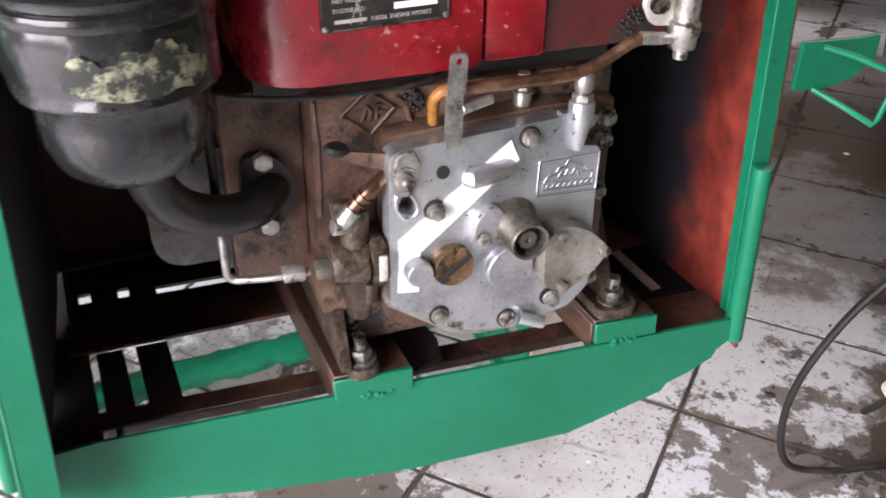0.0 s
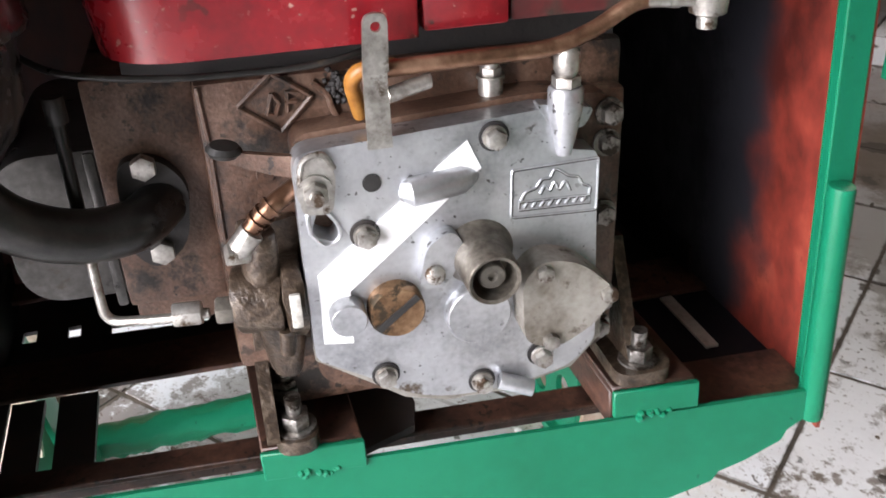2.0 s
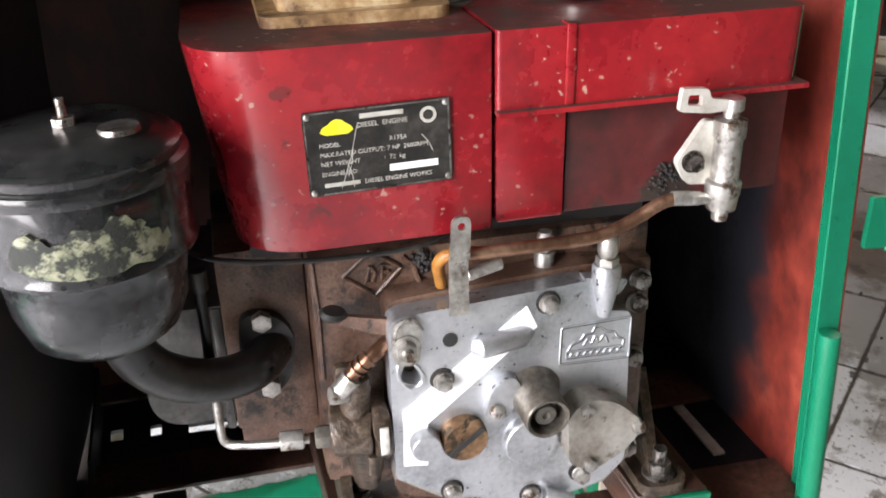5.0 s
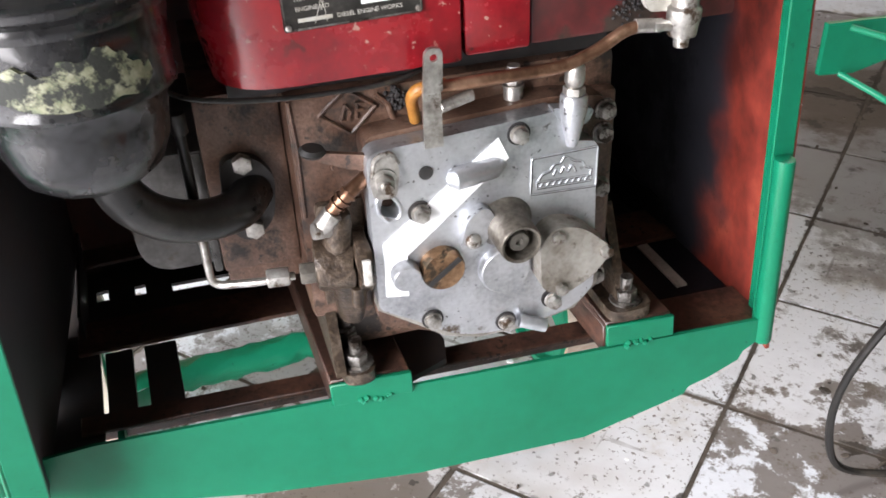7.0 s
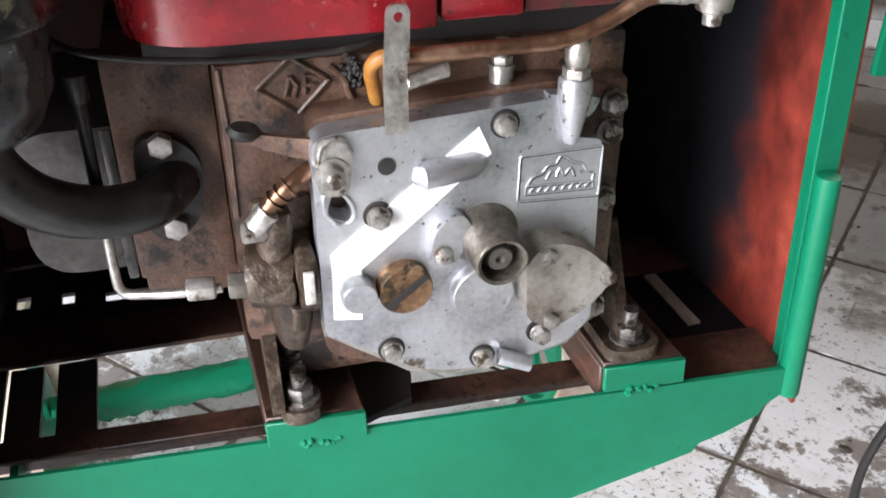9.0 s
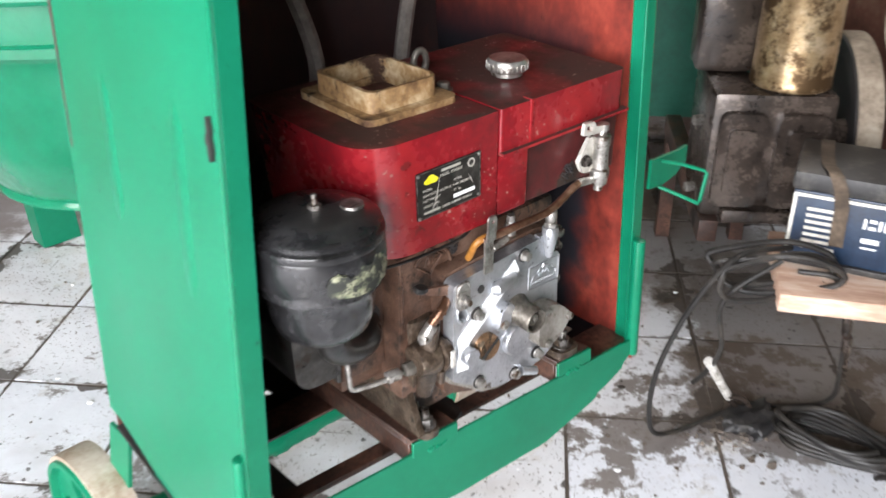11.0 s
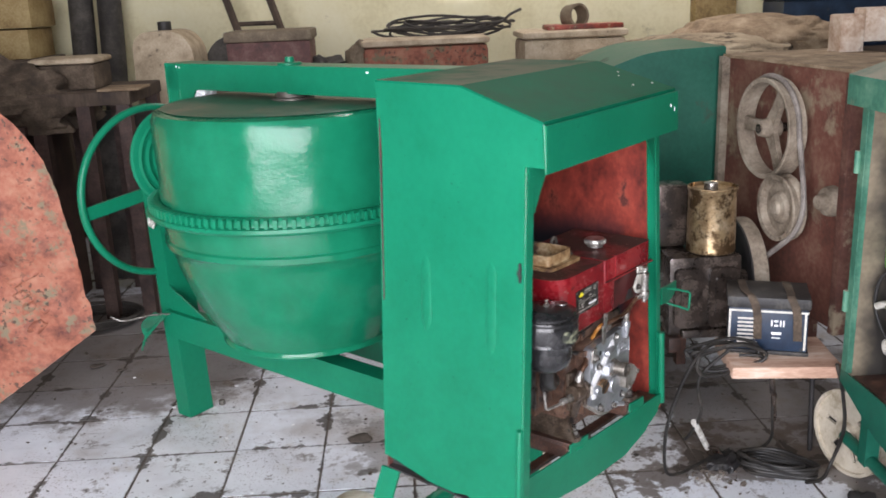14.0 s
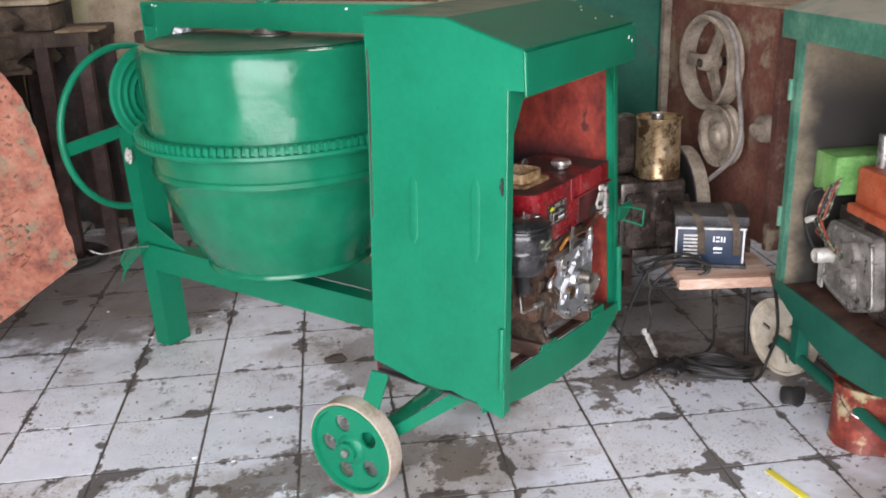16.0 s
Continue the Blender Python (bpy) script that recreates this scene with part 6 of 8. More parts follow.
OLD_GREEN = mat("faded_green_paint", [(0.02, 0.11, 0.07), (0.05, 0.19, 0.125), (0.14, 0.30, 0.20)], 0.6, scale=6, fine=80, bump=0.15, stain=(0.25, 0.22, 0.15), stain_at=0.6)
DARK_GREEN = mat("shop_green_paint", [(0.0, 0.07, 0.045), (0.0, 0.10, 0.062), (0.01, 0.125, 0.08)], 0.5, scale=5, fine=80, bump=0.1, stain=(0.05, 0.07, 0.05), stain_at=0.62)
GOLD = mat("oily_gilt_tin", [(0.22, 0.13, 0.06), (0.52, 0.37, 0.205), (0.74, 0.60, 0.40)], 0.3, metal=0.75, scale=18, fine=140, bump=0.2, stain=(0.11, 0.065, 0.03), stain_at=0.5, stain_scale=11)
GREY_IRON = mat("grey_oily_iron", [(0.017, 0.013, 0.011), (0.058, 0.044, 0.036), (0.145, 0.112, 0.092)], 0.25, coat=0.3, metal=0.35, scale=14, fine=160, bump=0.25)
BLUE = mat("navy_enamel", [(0.006, 0.014, 0.03), (0.010, 0.026, 0.056), (0.022, 0.045, 0.085)], 0.38, scale=12, fine=120, bump=0.08, stain=(0.06, 0.055, 0.05), stain_at=0.62, stain_scale=14)
DUSTY_BLACK = mat("dusty_black_plastic", [(0.009, 0.009, 0.010), (0.019, 0.018, 0.018), (0.075, 0.07, 0.062)], 0.5, scale=16, fine=140, bump=0.15)
PLANK = mat("raw_reddish_plank", [(0.30, 0.15, 0.10), (0.56, 0.37, 0.27), (0.78, 0.68, 0.58)], 0.75, scale=6, fine=90, bump=0.25, stretch=(0.4, 2, 2))
ORANGE = mat("cement_crusted_orange_paint", [(0.10, 0.026, 0.017), (0.30, 0.10, 0.058), (0.39, 0.18, 0.115)], 0.7, scale=11, fine=55, bump=0.9, stain=(0.19, 0.155, 0.10), stain_at=0.53, stain_scale=13)
RED_TIN = mat("red_paint_tin", [(0.06, 0.02, 0.014), (0.23, 0.035, 0.02), (0.40, 0.08, 0.045)], 0.5, scale=14, fine=100, bump=0.2, stain=(0.46, 0.38, 0.22), stain_at=0.53, stain_scale=10)
flecked(ORANGE, (0.05, 0.035, 0.025), 60.0, 0.6, 0.85, 5.0)
ORANGE_RED = mat("orange_red_paint", [(0.30, 0.05, 0.02), (0.48, 0.10, 0.04), (0.56, 0.17, 0.09)], 0.5, scale=12, fine=100, bump=0.1)
TANK_GREEN = mat("apple_green_paint", [(0.08, 0.24, 0.06), (0.16, 0.36, 0.10), (0.26, 0.45, 0.17)], 0.5, scale=12, fine=100, bump=0.1, stain=(0.12, 0.1, 0.06), stain_at=0.6)
SACK = mat("dusty_brown_sacking", [(0.15, 0.10, 0.06), (0.28, 0.20, 0.125), (0.44, 0.34, 0.23)], 0.9, scale=10, fine=160, bump=0.5)
DARK_TARP = mat("dark_grey_tarpaulin", [(0.018, 0.016, 0.014), (0.045, 0.040, 0.035), (0.10, 0.09, 0.078)], 0.8, scale=7, fine=100, bump=0.3)
GREY_DUST = mat("dusty_grey_machine", [(0.085, 0.062, 0.040), (0.18, 0.138, 0.092), (0.31, 0.25, 0.172)], 0.75, scale=6, fine=90, bump=0.2)
OLD_WOOD = mat("old_brown_timber", [(0.03, 0.02, 0.015), (0.075, 0.052, 0.037), (0.15, 0.11, 0.078)], 0.8, scale=6, fine=80, bump=0.3, stretch=(1, 1, 0.3))
CRATE = mat("yellowed_crate_wood", [(0.16, 0.10, 0.04), (0.32, 0.22, 0.09), (0.46, 0.35, 0.17)], 0.75, scale=5, fine=80, bump=0.2)
MAROON = mat("dusty_maroon_paint", [(0.06, 0.03, 0.027), (0.12, 0.05, 0.045), (0.2, 0.12, 0.10)], 0.7, scale=12, fine=90, bump=0.2)
GREASY_ALU = mat("greasy_dull_aluminium", [(0.10, 0.09, 0.08), (0.27, 0.25, 0.225), (0.46, 0.44, 0.41)], 0.4, metal=0.45, scale=16, fine=180, bump=0.3, stain=(0.05, 0.04, 0.03), stain_at=0.58, stain_scale=18)
CABLE = mat("dusty_black_cable", [(0.008, 0.0075, 0.007), (0.018, 0.016, 0.014), (0.055, 0.047, 0.039)], 0.5, scale=14, fine=120, bump=0.15)
PALE_WOOD = mat("splashed_pale_timber", [(0.34, 0.2, 0.12), (0.58, 0.46, 0.36), (0.74, 0.68, 0.6)], 0.75, scale=9, fine=90, bump=0.25, stain=(0.2, 0.11, 0.06), stain_at=0.6)
TARP_BROWN = mat("dusty_brown_tarpaulin", [(0.028, 0.020, 0.013), (0.075, 0.053, 0.036), (0.17, 0.128, 0.09)], 0.85, scale=9, fine=110, bump=0.4)
PALE_DUST = mat("pale_dusty_sheet", [(0.26, 0.20, 0.13), (0.45, 0.36, 0.25), (0.6, 0.51, 0.38)], 0.85, scale=7, fine=100, bump=0.3, stain=(0.08, 0.06, 0.045), stain_at=0.6)
WHEEL_CREAM = mat("worn_cream_casting", [(0.30, 0.25, 0.17), (0.52, 0.46, 0.36), (0.62, 0.57, 0.47)], 0.7, scale=12, fine=100, bump=0.2, stain=(0.14, 0.1, 0.065), stain_at=0.62, stain_scale=10)
WORN_BROWN = mat("scratched_brown_paint", [(0.022, 0.013, 0.011), (0.06, 0.034, 0.028), (0.12, 0.075, 0.06)], 0.5, scale=9, fine=110, bump=0.25, stain=(0.22, 0.18, 0.14), stain_at=0.66, stain_scale=9)
STAINED_DUST = mat("stained_dusty_cloth", [(0.06, 0.04, 0.025), (0.32, 0.25, 0.165), (0.52, 0.43, 0.30)], 0.9, scale=3.5, fine=100, bump=0.4, stretch=(0.7, 2.0, 1), stain=(0.05, 0.033, 0.02), stain_at=0.56, stain_scale=4)
YELLOW_TAPE = mat("yellow_rule", [(0.7, 0.55, 0.03), (0.8, 0.68, 0.06), (0.82, 0.72, 0.1)], 0.5, scale=20, fine=100, bump=0.05)
dusted(OLD_GREEN, (0.40, 0.36, 0.28), 0.5, 0.95, 0.9, 6.0, 0.25)
mixer_bits()


# ---- the second mixer at the edge of the row ----
def second_mixer():
    th = thing("concrete_mixer", Matrix.Translation((2.43, 0.0, 0.0)), "older green concrete mixer with a faded open cabinet", "concrete mixer")
    def pm(y, z):
        return Matrix(((0, 0, 1, 0), (1, 0, 0, y), (0, 1, 0, z), (0, 0, 0, 1)))
    bm = bmesh.new()
    box(bm, (-0.003, 0.085, 0.38), (0.0, 0.115, 1.15))
    box(bm, (0.0, 0.111, 0.38), (0.028, 0.115, 1.15))
    soften(bm, 0.001, 1, 1)
    post = part("post", bm, OLD_GREEN, th)
    for z in (0.99, 0.60):
        bm = bmesh.new()
        rod(bm, (-0.008, 0.112, z - 0.03), (-0.008, 0.112, z + 0.03), 0.008, seg=12)
        part("hinge", bm, OLD_GREEN, post)
    bm = bmesh.new()
    box(bm, (-0.003, -0.70, 0.38), (0.0, -0.67, 1.15))
    part("post", bm, OLD_GREEN, th)
    bm = bmesh.new()
    box(bm, (0.0, 0.115, 0.36), (0.46, 0.119, 1.24))
    part("side_panel", bm, BLOTCHED_BEIGE, th, "sheet panel, beige inside, near-black to the back and foot")
    bm = bmesh.new()
    box(bm, (0.0, -0.704, 0.36), (0.46, -0.70, 1.24))
    part("side_panel", bm, OLD_GREEN, th)
    # coloured black to put the shade into this cabinet's inside
    bm = bmesh.new()
    box(bm, (0.456, -0.70, 0.36), (0.46, 0.115, 1.26))
    part("back_panel", bm, SOOT_AND_SHADE, th, "back sheet coloured black to darken the inside")
    bm = bmesh.new()
    slab(bm, [(-0.045, 1.145), (-0.045, 1.222), (0.16, 1.285), (0.47, 1.285), (0.47, 1.281), (0.162, 1.281), (-0.041, 1.219), (-0.041, 1.145)], 0.84, Matrix(((1, 0, 0, 0), (0, 0, 1, -0.72), (0, 1, 0, 0), (0, 0, 0, 1))))
    part("roof", bm, OLD_GREEN, th, "chipped green roof sheet")
    bm = bmesh.new()
    slab(bm, [(0.115, 0.395), (0.115, 0.36), (-0.09, 0.285), (-0.28, 0.255), (-0.46, 0.28), (-0.70, 0.36), (-0.70, 0.395)], 0.004, pm(0, 0) @ Matrix.Translation((0, 0, -0.004)))
    part("front_apron", bm, DARK_GREEN, th, "dark green front apron")
    bm = bmesh.new()
    box(bm, (0.03, -0.69, 0.36), (0.45, 0.11, 0.372))
    part("bed_pan", bm, RUST, th)
    for y in (0.06, -0.5):
        bm = bmesh.new()
        box(bm, (0.05, y - 0.02, 0.12), (0.09, y + 0.02, 0.36))
        part("axle_bracket", bm, DARK_GREEN, th)
    bm = bmesh.new()
    rod(bm, (0.07, -0.64, 0.135), (0.07, 0.20, 0.135), 0.018, seg=16)
    part("axle", bm, DARK_GREEN, th)
    for cy in (0.22, -0.66):
        m = Matrix.Translation((0.10, cy, 0.135)) @ pose(0, 0, 0, 0, -90, 18 if cy > 0 else 0)
        bm = bmesh.new()
        hol = []
        for k in range(6):
            a = radians(20 + 60 * k)
            c, s = math.cos(a), math.sin(a)
            hol.append([(c * x - s * y, s * x + c * y) for x, y in ((0.052, -0.008), (0.092, -0.008), (0.092, 0.008), (0.052, 0.008))])
        slab(bm, ring2d(0, 0, 0.126, 56), 0.01, m, holes=hol)
        turned(bm, [(0.124, -0.02), (0.134, -0.02), (0.135, -0.014), (0.135, 0.014), (0.134, 0.02), (0.124, 0.02)], m, seg=56, close=True)
        turned(bm, [(0.034, 0.0), (0.03, 0.03), (0.012, 0.032), (0.0, 0.032)], m, seg=24)
        wh = part("wheel", bm, WHEEL_CREAM, th, "cream cast wheel with slots")
        # black disc added behind the wheel so that its slots look dark
        bm = bmesh.new()
        slab(bm, ring2d(0, 0, 0.122, 40), 0.003, m @ Matrix.Translation((0, 0, -0.012)))
        part("wheel_back", bm, SOOT_AND_SHADE, wh)
    # its engine
    en = thing("diesel_engine", Matrix.Translation((2.50, -0.02, 0.372)), "worn diesel engine with green tank and orange hood", "engine")
    bm = bmesh.new()
    box(bm, (0.06, -0.42, 0.0), (0.28, 0.04, 0.29), bev=0.012)
    part("crankcase", bm, GREY_IRON, en)

    def out(x, y, z):
        return Matrix(((0, 0, -1, x), (1, 0, 0, y), (0, 1, 0, z), (0, 0, 0, 1)))

    bm = bmesh.new()
    slab(bm, rounded([(0.02, 0.03), (0.045, 0.05), (0.05, 0.20), (0.02, 0.245), (-0.20, 0.25), (-0.24, 0.05), (-0.12, 0.0)], 0.02, 4), 0.03, out(0.06, 0, 0))
    soften(bm, 0.005, 0.8, 2)
    cov = part("gear_cover", bm, GREASY_ALU, en, "greasy aluminium gear cover")
    bm = bmesh.new()
    rim = rounded([(0.012, 0.04), (0.035, 0.055), (0.040, 0.195), (0.014, 0.235), (-0.19, 0.24), (-0.228, 0.055), (-0.12, 0.012)], 0.02, 4)
    tube(bm, [out(0.029, 0, 0) @ Vector((y, z, 0)) for y, z in rim], 0.004, seg=8, closed=True)
    part("cover_rim", bm, GREASY_ALU, cov)
    for y, z in ((0.030, 0.06), (0.034, 0.19), (0.0, 0.225), (-0.10, 0.235), (-0.19, 0.23), (-0.21, 0.08), (-0.12, 0.022)):
        bm = bmesh.new()
        hexbolt(bm, (0.030, y, z), (-1, 0, 0), 0.008, 0.008, 0.011)
        part("cover_bolt", bm, STEEL, cov)
    bm = bmesh.new()
    turned(bm, [(0.030, 0.0), (0.027, 0.012), (0.023, 0.014), (0.022, 0.062), (0.020, 0.065), (0.015, 0.064), (0.014, 0.03), (0.0, 0.03)], out(0.03, -0.015, 0.145), seg=28)
    part("shaft_socket", bm, PLATE_PALE, cov, "pale metal shaft socket")
    bm = bmesh.new()
    turned(bm, [(0.045, 0.0), (0.043, 0.012), (0.036, 0.016), (0.0, 0.016)], out(0.03, -0.095, 0.09), seg=32)
    part("round_cover", bm, GREASY_ALU, cov)
    bm = bmesh.new()
    slab(bm, rounded([(-0.075, 0.12), (-0.04, 0.11), (-0.055, 0.19), (-0.12, 0.22), (-0.15, 0.17)], 0.014, 4), 0.018, out(0.03, 0, 0))
    soften(bm, 0.004, 0.8, 2)
    part("raised_boss", bm, GREASY_ALU, cov)
    bm = bmesh.new()
    slab(bm, rounded([(0.040, 0.015), (0.065, 0.02), (0.072, 0.13), (0.046, 0.13)], 0.006, 3), 0.006, out(0.035, 0, 0), holes=[ring2d(0.054, 0.04, 0.006, 12)])
    part("stay_plate", bm, PLATE_PALE, cov, "bare metal stay plate with a hole")
    bm = bmesh.new()
    tube(bm, smooth_path([(0.02, 0.06, 0.235), (0.0, 0.075, 0.232), (-0.012, 0.09, 0.222)], 5), 0.010, seg=12)
    part("spout", bm, PLATE_PALE, en, "short pale spout")
    bm = bmesh.new()
    box(bm, (0.02, 0.012, 0.315), (0.25, 0.135, 0.435), bev=0.014)
    part("fuel_tank", bm, TANK_GREEN, en, "apple green fuel tank")
    bm = bmesh.new()
    box(bm, (0.05, -0.36, 0.30), (0.27, -0.045, 0.425), bev=0.018)
    part("hood", bm, ORANGE_RED, en, "orange-red hopper hood")
    bm = bmesh.new()
    box(bm, (0.025, -0.36, 0.290), (0.06, -0.055, 0.318), bev=0.006)
    part("hood_flange", bm, ORANGE_RED, en)
    bm = bmesh.new()
    rod(bm, (0.10, -0.09, 0.42), (0.10, -0.09, 0.52), 0.02, seg=18, bev=0.003)
    part("filler_neck", bm, STEEL, en)
    for k, mtl in enumerate((RED_TIN, DUSTY_BLACK, TORN, RED_TIN, TORN)):
        bm = bmesh.new()
        tube(bm, smooth_path([(0.02, 0.04 - 0.015 * k, 0.34 + 0.01 * k), (-0.01, 0.03 - 0.012 * k, 0.27), (-0.005, 0.01 + 0.02 * (k % 3), 0.23), (0.0, 0.05 - 0.035 * k, 0.20 - 0.01 * k), (0.01, -0.02 * k, 0.18)], 6), 0.0038, seg=8)
        part("loose_wire", bm, mtl, en, "loose taped wire")
    bm = bmesh.new()
    tube(bm, smooth_path([(0.03, 0.07, 0.33), (0.0, 0.10, 0.30), (-0.005, 0.11, 0.22), (0.02, 0.10, 0.14), (0.05, 0.08, 0.10)], 6), 0.005, seg=8)
    part("fuel_line", bm, RUBBER, en, "black hanging fuel line")


second_mixer()


# ---- old pulley machine ----
def pulley_machine():
    th = thing("pulley_machine", Matrix.Translation((2.551, 0.683, 0)) @ pose(0, 0, 0, 0, 0, 8.4), "old rusty machine cabinet with dusty belt pulleys", "machine")
    bm = bmesh.new()
    box(bm, (0.0, -0.21, 0.36), (0.006, 0.55, 1.185))
    gridded(bm, 0.08)
    for v in bm.verts:
        v.co.x += noise.noise(v.co * 4) * 0.006
    part("front_panel", bm, DUSTY_PANEL, th, "rusty sheet panel caked with dust")
    bm = bmesh.new()
    slab(bm, [(-0.03, 0.551), (0.03, 0.551), (0.03, 0.577), (-0.03, 0.577)], 0.77, Matrix.Translation((0, 0, 0.42)))
    soften(bm, 0.003, 1, 1)
    part("edge_flange", bm, DUST_CREAM, th)
    bm = bmesh.new()
    box(bm, (-0.03, -0.245, 0.36), (0.02, -0.212, 1.175), bev=0.003)
    part("edge_post", bm, BROWN_RUST, th)
    bm = bmesh.new()
    box(bm, (-0.012, -0.25, 1.187), (0.45, 0.58, 1.197))
    part("top_sheet", bm, SACK, th, "dust-covered top sheet")
    bm = bmesh.new()
    box(bm, (0.34, -0.24, 0.30), (0.45, 0.57, 1.185))
    part("back_panel", bm, BROWN_RUST, th)
    for y in (-0.1, 0.5):
        bm = bmesh.new()
        box(bm, (0.38, y, 0.0), (0.42, y + 0.04, 0.30))
        part("leg", bm, BROWN_RUST, th)
    bm = bmesh.new()
    m = Matrix.Translation((-0.075, 0.117, 0.982)) @ pose(0, 0, 0, 0, -90, 0)
    turned(bm, [(0.154, -0.03), (0.17, -0.03), (0.164, -0.009), (0.164, 0.009), (0.17, 0.03), (0.166, 0.033), (0.154, 0.03)], m, seg=56, close=True)
    p1 = part("large_pulley", bm, DUST_CREAM, th, "dusty three-spoked belt pulley")
    bm = bmesh.new()
    turned(bm, [(0.0, 0.042), (0.024, 0.042), (0.028, 0.03), (0.034, 0.01), (0.034, -0.01), (0.03, -0.03), (0.0, -0.03)], m, seg=24)
    part("hub", bm, DUST_CREAM, p1)
    for k in range(3):
        bm = bmesh.new()
        slab(bm, [(0.024, -0.026), (0.09, -0.019), (0.160, -0.024), (0.160, 0.024), (0.09, 0.019), (0.024, 0.026)], 0.018, m @ pose(0, 0, 0, 0, 0, 90 + 120 * k) @ Matrix.Translation((0, 0, -0.009)))
        soften(bm, 0.003, 1, 1)
        part("spoke", bm, DUST_CREAM, p1)
    bm = bmesh.new()
    rod(bm, (-0.12, 0.117, 0.982), (0.0, 0.117, 0.982), 0.016, seg=18)
    part("shaft", bm, GREY_IRON, p1)
    bm = bmesh.new()
    m = Matrix.Translation((-0.09, -0.005, 0.735)) @ pose(0, 0, 0, 0, -90, 0)
    turned(bm, [(0.0, 0.03), (0.02, 0.03), (0.024, 0.018), (0.045, 0.016), (0.055, 0.004), (0.085, 0.004), (0.095, 0.024), (0.11, 0.026), (0.112, 0.02), (0.104, 0.0), (0.112, -0.02), (0.108, -0.026), (0.0, -0.026)], m, seg=48)
    p2 = part("small_pulley", bm, DUST_CREAM, th, "dusty dished belt pulley")
    bm = bmesh.new()
    turned(bm, [(0.0, 0.062), (0.02, 0.062), (0.024, 0.056), (0.026, 0.036), (0.044, 0.032), (0.048, 0.022), (0.05, 0.0)], Matrix.Translation((0.0, -0.155, 0.782)) @ pose(0, 0, 0, 0, -90, 0), seg=28)
    part("bearing_block", bm, DUST_CREAM, p2)
    bm = bmesh.new()
    box(bm, (-0.002, -0.20, 0.755), (0.004, -0.10, 0.81), bev=0.001)
    part("bearing_plate", bm, DUST_CREAM, p2)
    # belt: over the large pulley, down past the small one to the flywheel
    bm = bmesh.new()
    pts = [(-0.075, 0.117 - 0.174 * math.cos(a), 0.982 + 0.174 * math.sin(a)) for a in [radians(150 - 15 * k) for k in range(11)]]
    pts += [(-0.078, -0.088, 0.88), (-0.085, -0.118, 0.80), (-0.09, -0.122, 0.73), (-0.10, -0.095, 0.665), (-0.13, -0.04, 0.60), (-0.175, 0.02, 0.53)]
    tube(bm, smooth_path(pts, 3), 0.009, seg=8)
    part("belt", bm, BELT, th, "dusty slack belt")
    # the bare engine in front of it, with its flywheel
    en = thing("diesel_engine", Matrix.Translation((2.20, 0.66, 0.34)), "grimy grey bare engine under a gilt tin tank", "engine")
    bm = bmesh.new()
    box(bm, (-0.14, -0.10, 0.0), (0.10, 0.14, 0.27), bev=0.014)
    box(bm, (-0.10, -0.13, 0.0), (0.07, 0.10, 0.03), bev=0.008)
    part("crankcase", bm, GREY_IRON, en)
    for x0, x1 in ((-0.125, -0.035), (-0.012, 0.085)):
        bm = bmesh.new()
        slab(bm, rounded([(x0, 0.035), (x1, 0.035), (x1, 0.235), (x0, 0.235)], 0.022, 4), 0.022, front(-0.10))
        soften(bm, 0.008, 0.8, 3)
        c = part("inspection_cover", bm, GREY_IRON, en)
        bm = bmesh.new()
        slab(bm, rounded([(x0 + 0.018, 0.065), (x1 - 0.018, 0.065), (x1 - 0.018, 0.205), (x0 + 0.018, 0.205)], 0.014, 4), 0.010, front(-0.1222))
        soften(bm, 0.003, 0.8, 2)
        part("raised_panel", bm, GREY_IRON, c)
    bm = bmesh.new()
    turned(bm, [(0.0, 0.274), (0.078, 0.274), (0.08, 0.279), (0.078, 0.286), (0.077, 0.474), (0.081, 0.480), (0.081, 0.488), (0.076, 0.489), (0.074, 0.478), (0.0, 0.476)], Matrix.Translation((0.016, -0.03, 0)), seg=40)
    for v in bm.verts:
        v.co += Vector((1, 1, 0)) * noise.noise(v.co * 25) * 0.004
    tin = part("tin_tank", bm, GOLD, en, "dented oily gilt tin")
    bm = bmesh.new()
    rod(bm, (0.010, -0.03, 0.475), (0.010, -0.03, 0.500), 0.022, seg=20, bev=0.003)
    part("tin_cap", bm, STEEL, tin)
    bm = bmesh.new()
    box(bm, (-0.165, 0.02, 0.272), (-0.045, 0.12, 0.485), bev=0.016)
    part("air_box", bm, GREY_IRON, en)
    bm = bmesh.new()
    rod(bm, (0.10, 0.0, 0.15), (0.19, 0.03, 0.15), 0.03, seg=20, bev=0.004)
    part("crank_boss", bm, GREY_IRON, en)
    bm = bmesh.new()
    m = Matrix.Translation((0.165, 0.10, 0.135)) @ pose(0, 0, 0, 0, -90, 0)
    turned(bm, [(0.0, 0.006), (0.15, 0.01), (0.165, 0.024), (0.196, 0.024), (0.2, 0.02), (0.2, -0.03), (0.194, -0.034), (0.0, -0.03)], m, seg=64)
    part("flywheel", bm, SOOT_AND_SHADE, en)
    bm = bmesh.new()
    turned(bm, [(0.2005, 0.02), (0.2035, 0.018), (0.2035, -0.028), (0.2005, -0.03)], m, seg=64, close=True)
    part("flywheel_rim", bm, DUST_CREAM, en, "pale dusty flywheel rim")
    for x, z in ((-0.15, 0.05), (-0.15, 0.20), (0.02, 0.285)):
        bm = bmesh.new()
        hexbolt(bm, (x, -0.06, z), (-1, -0.3, 0), 0.012, 0.02)
        part("side_nut", bm, STEEL, en)
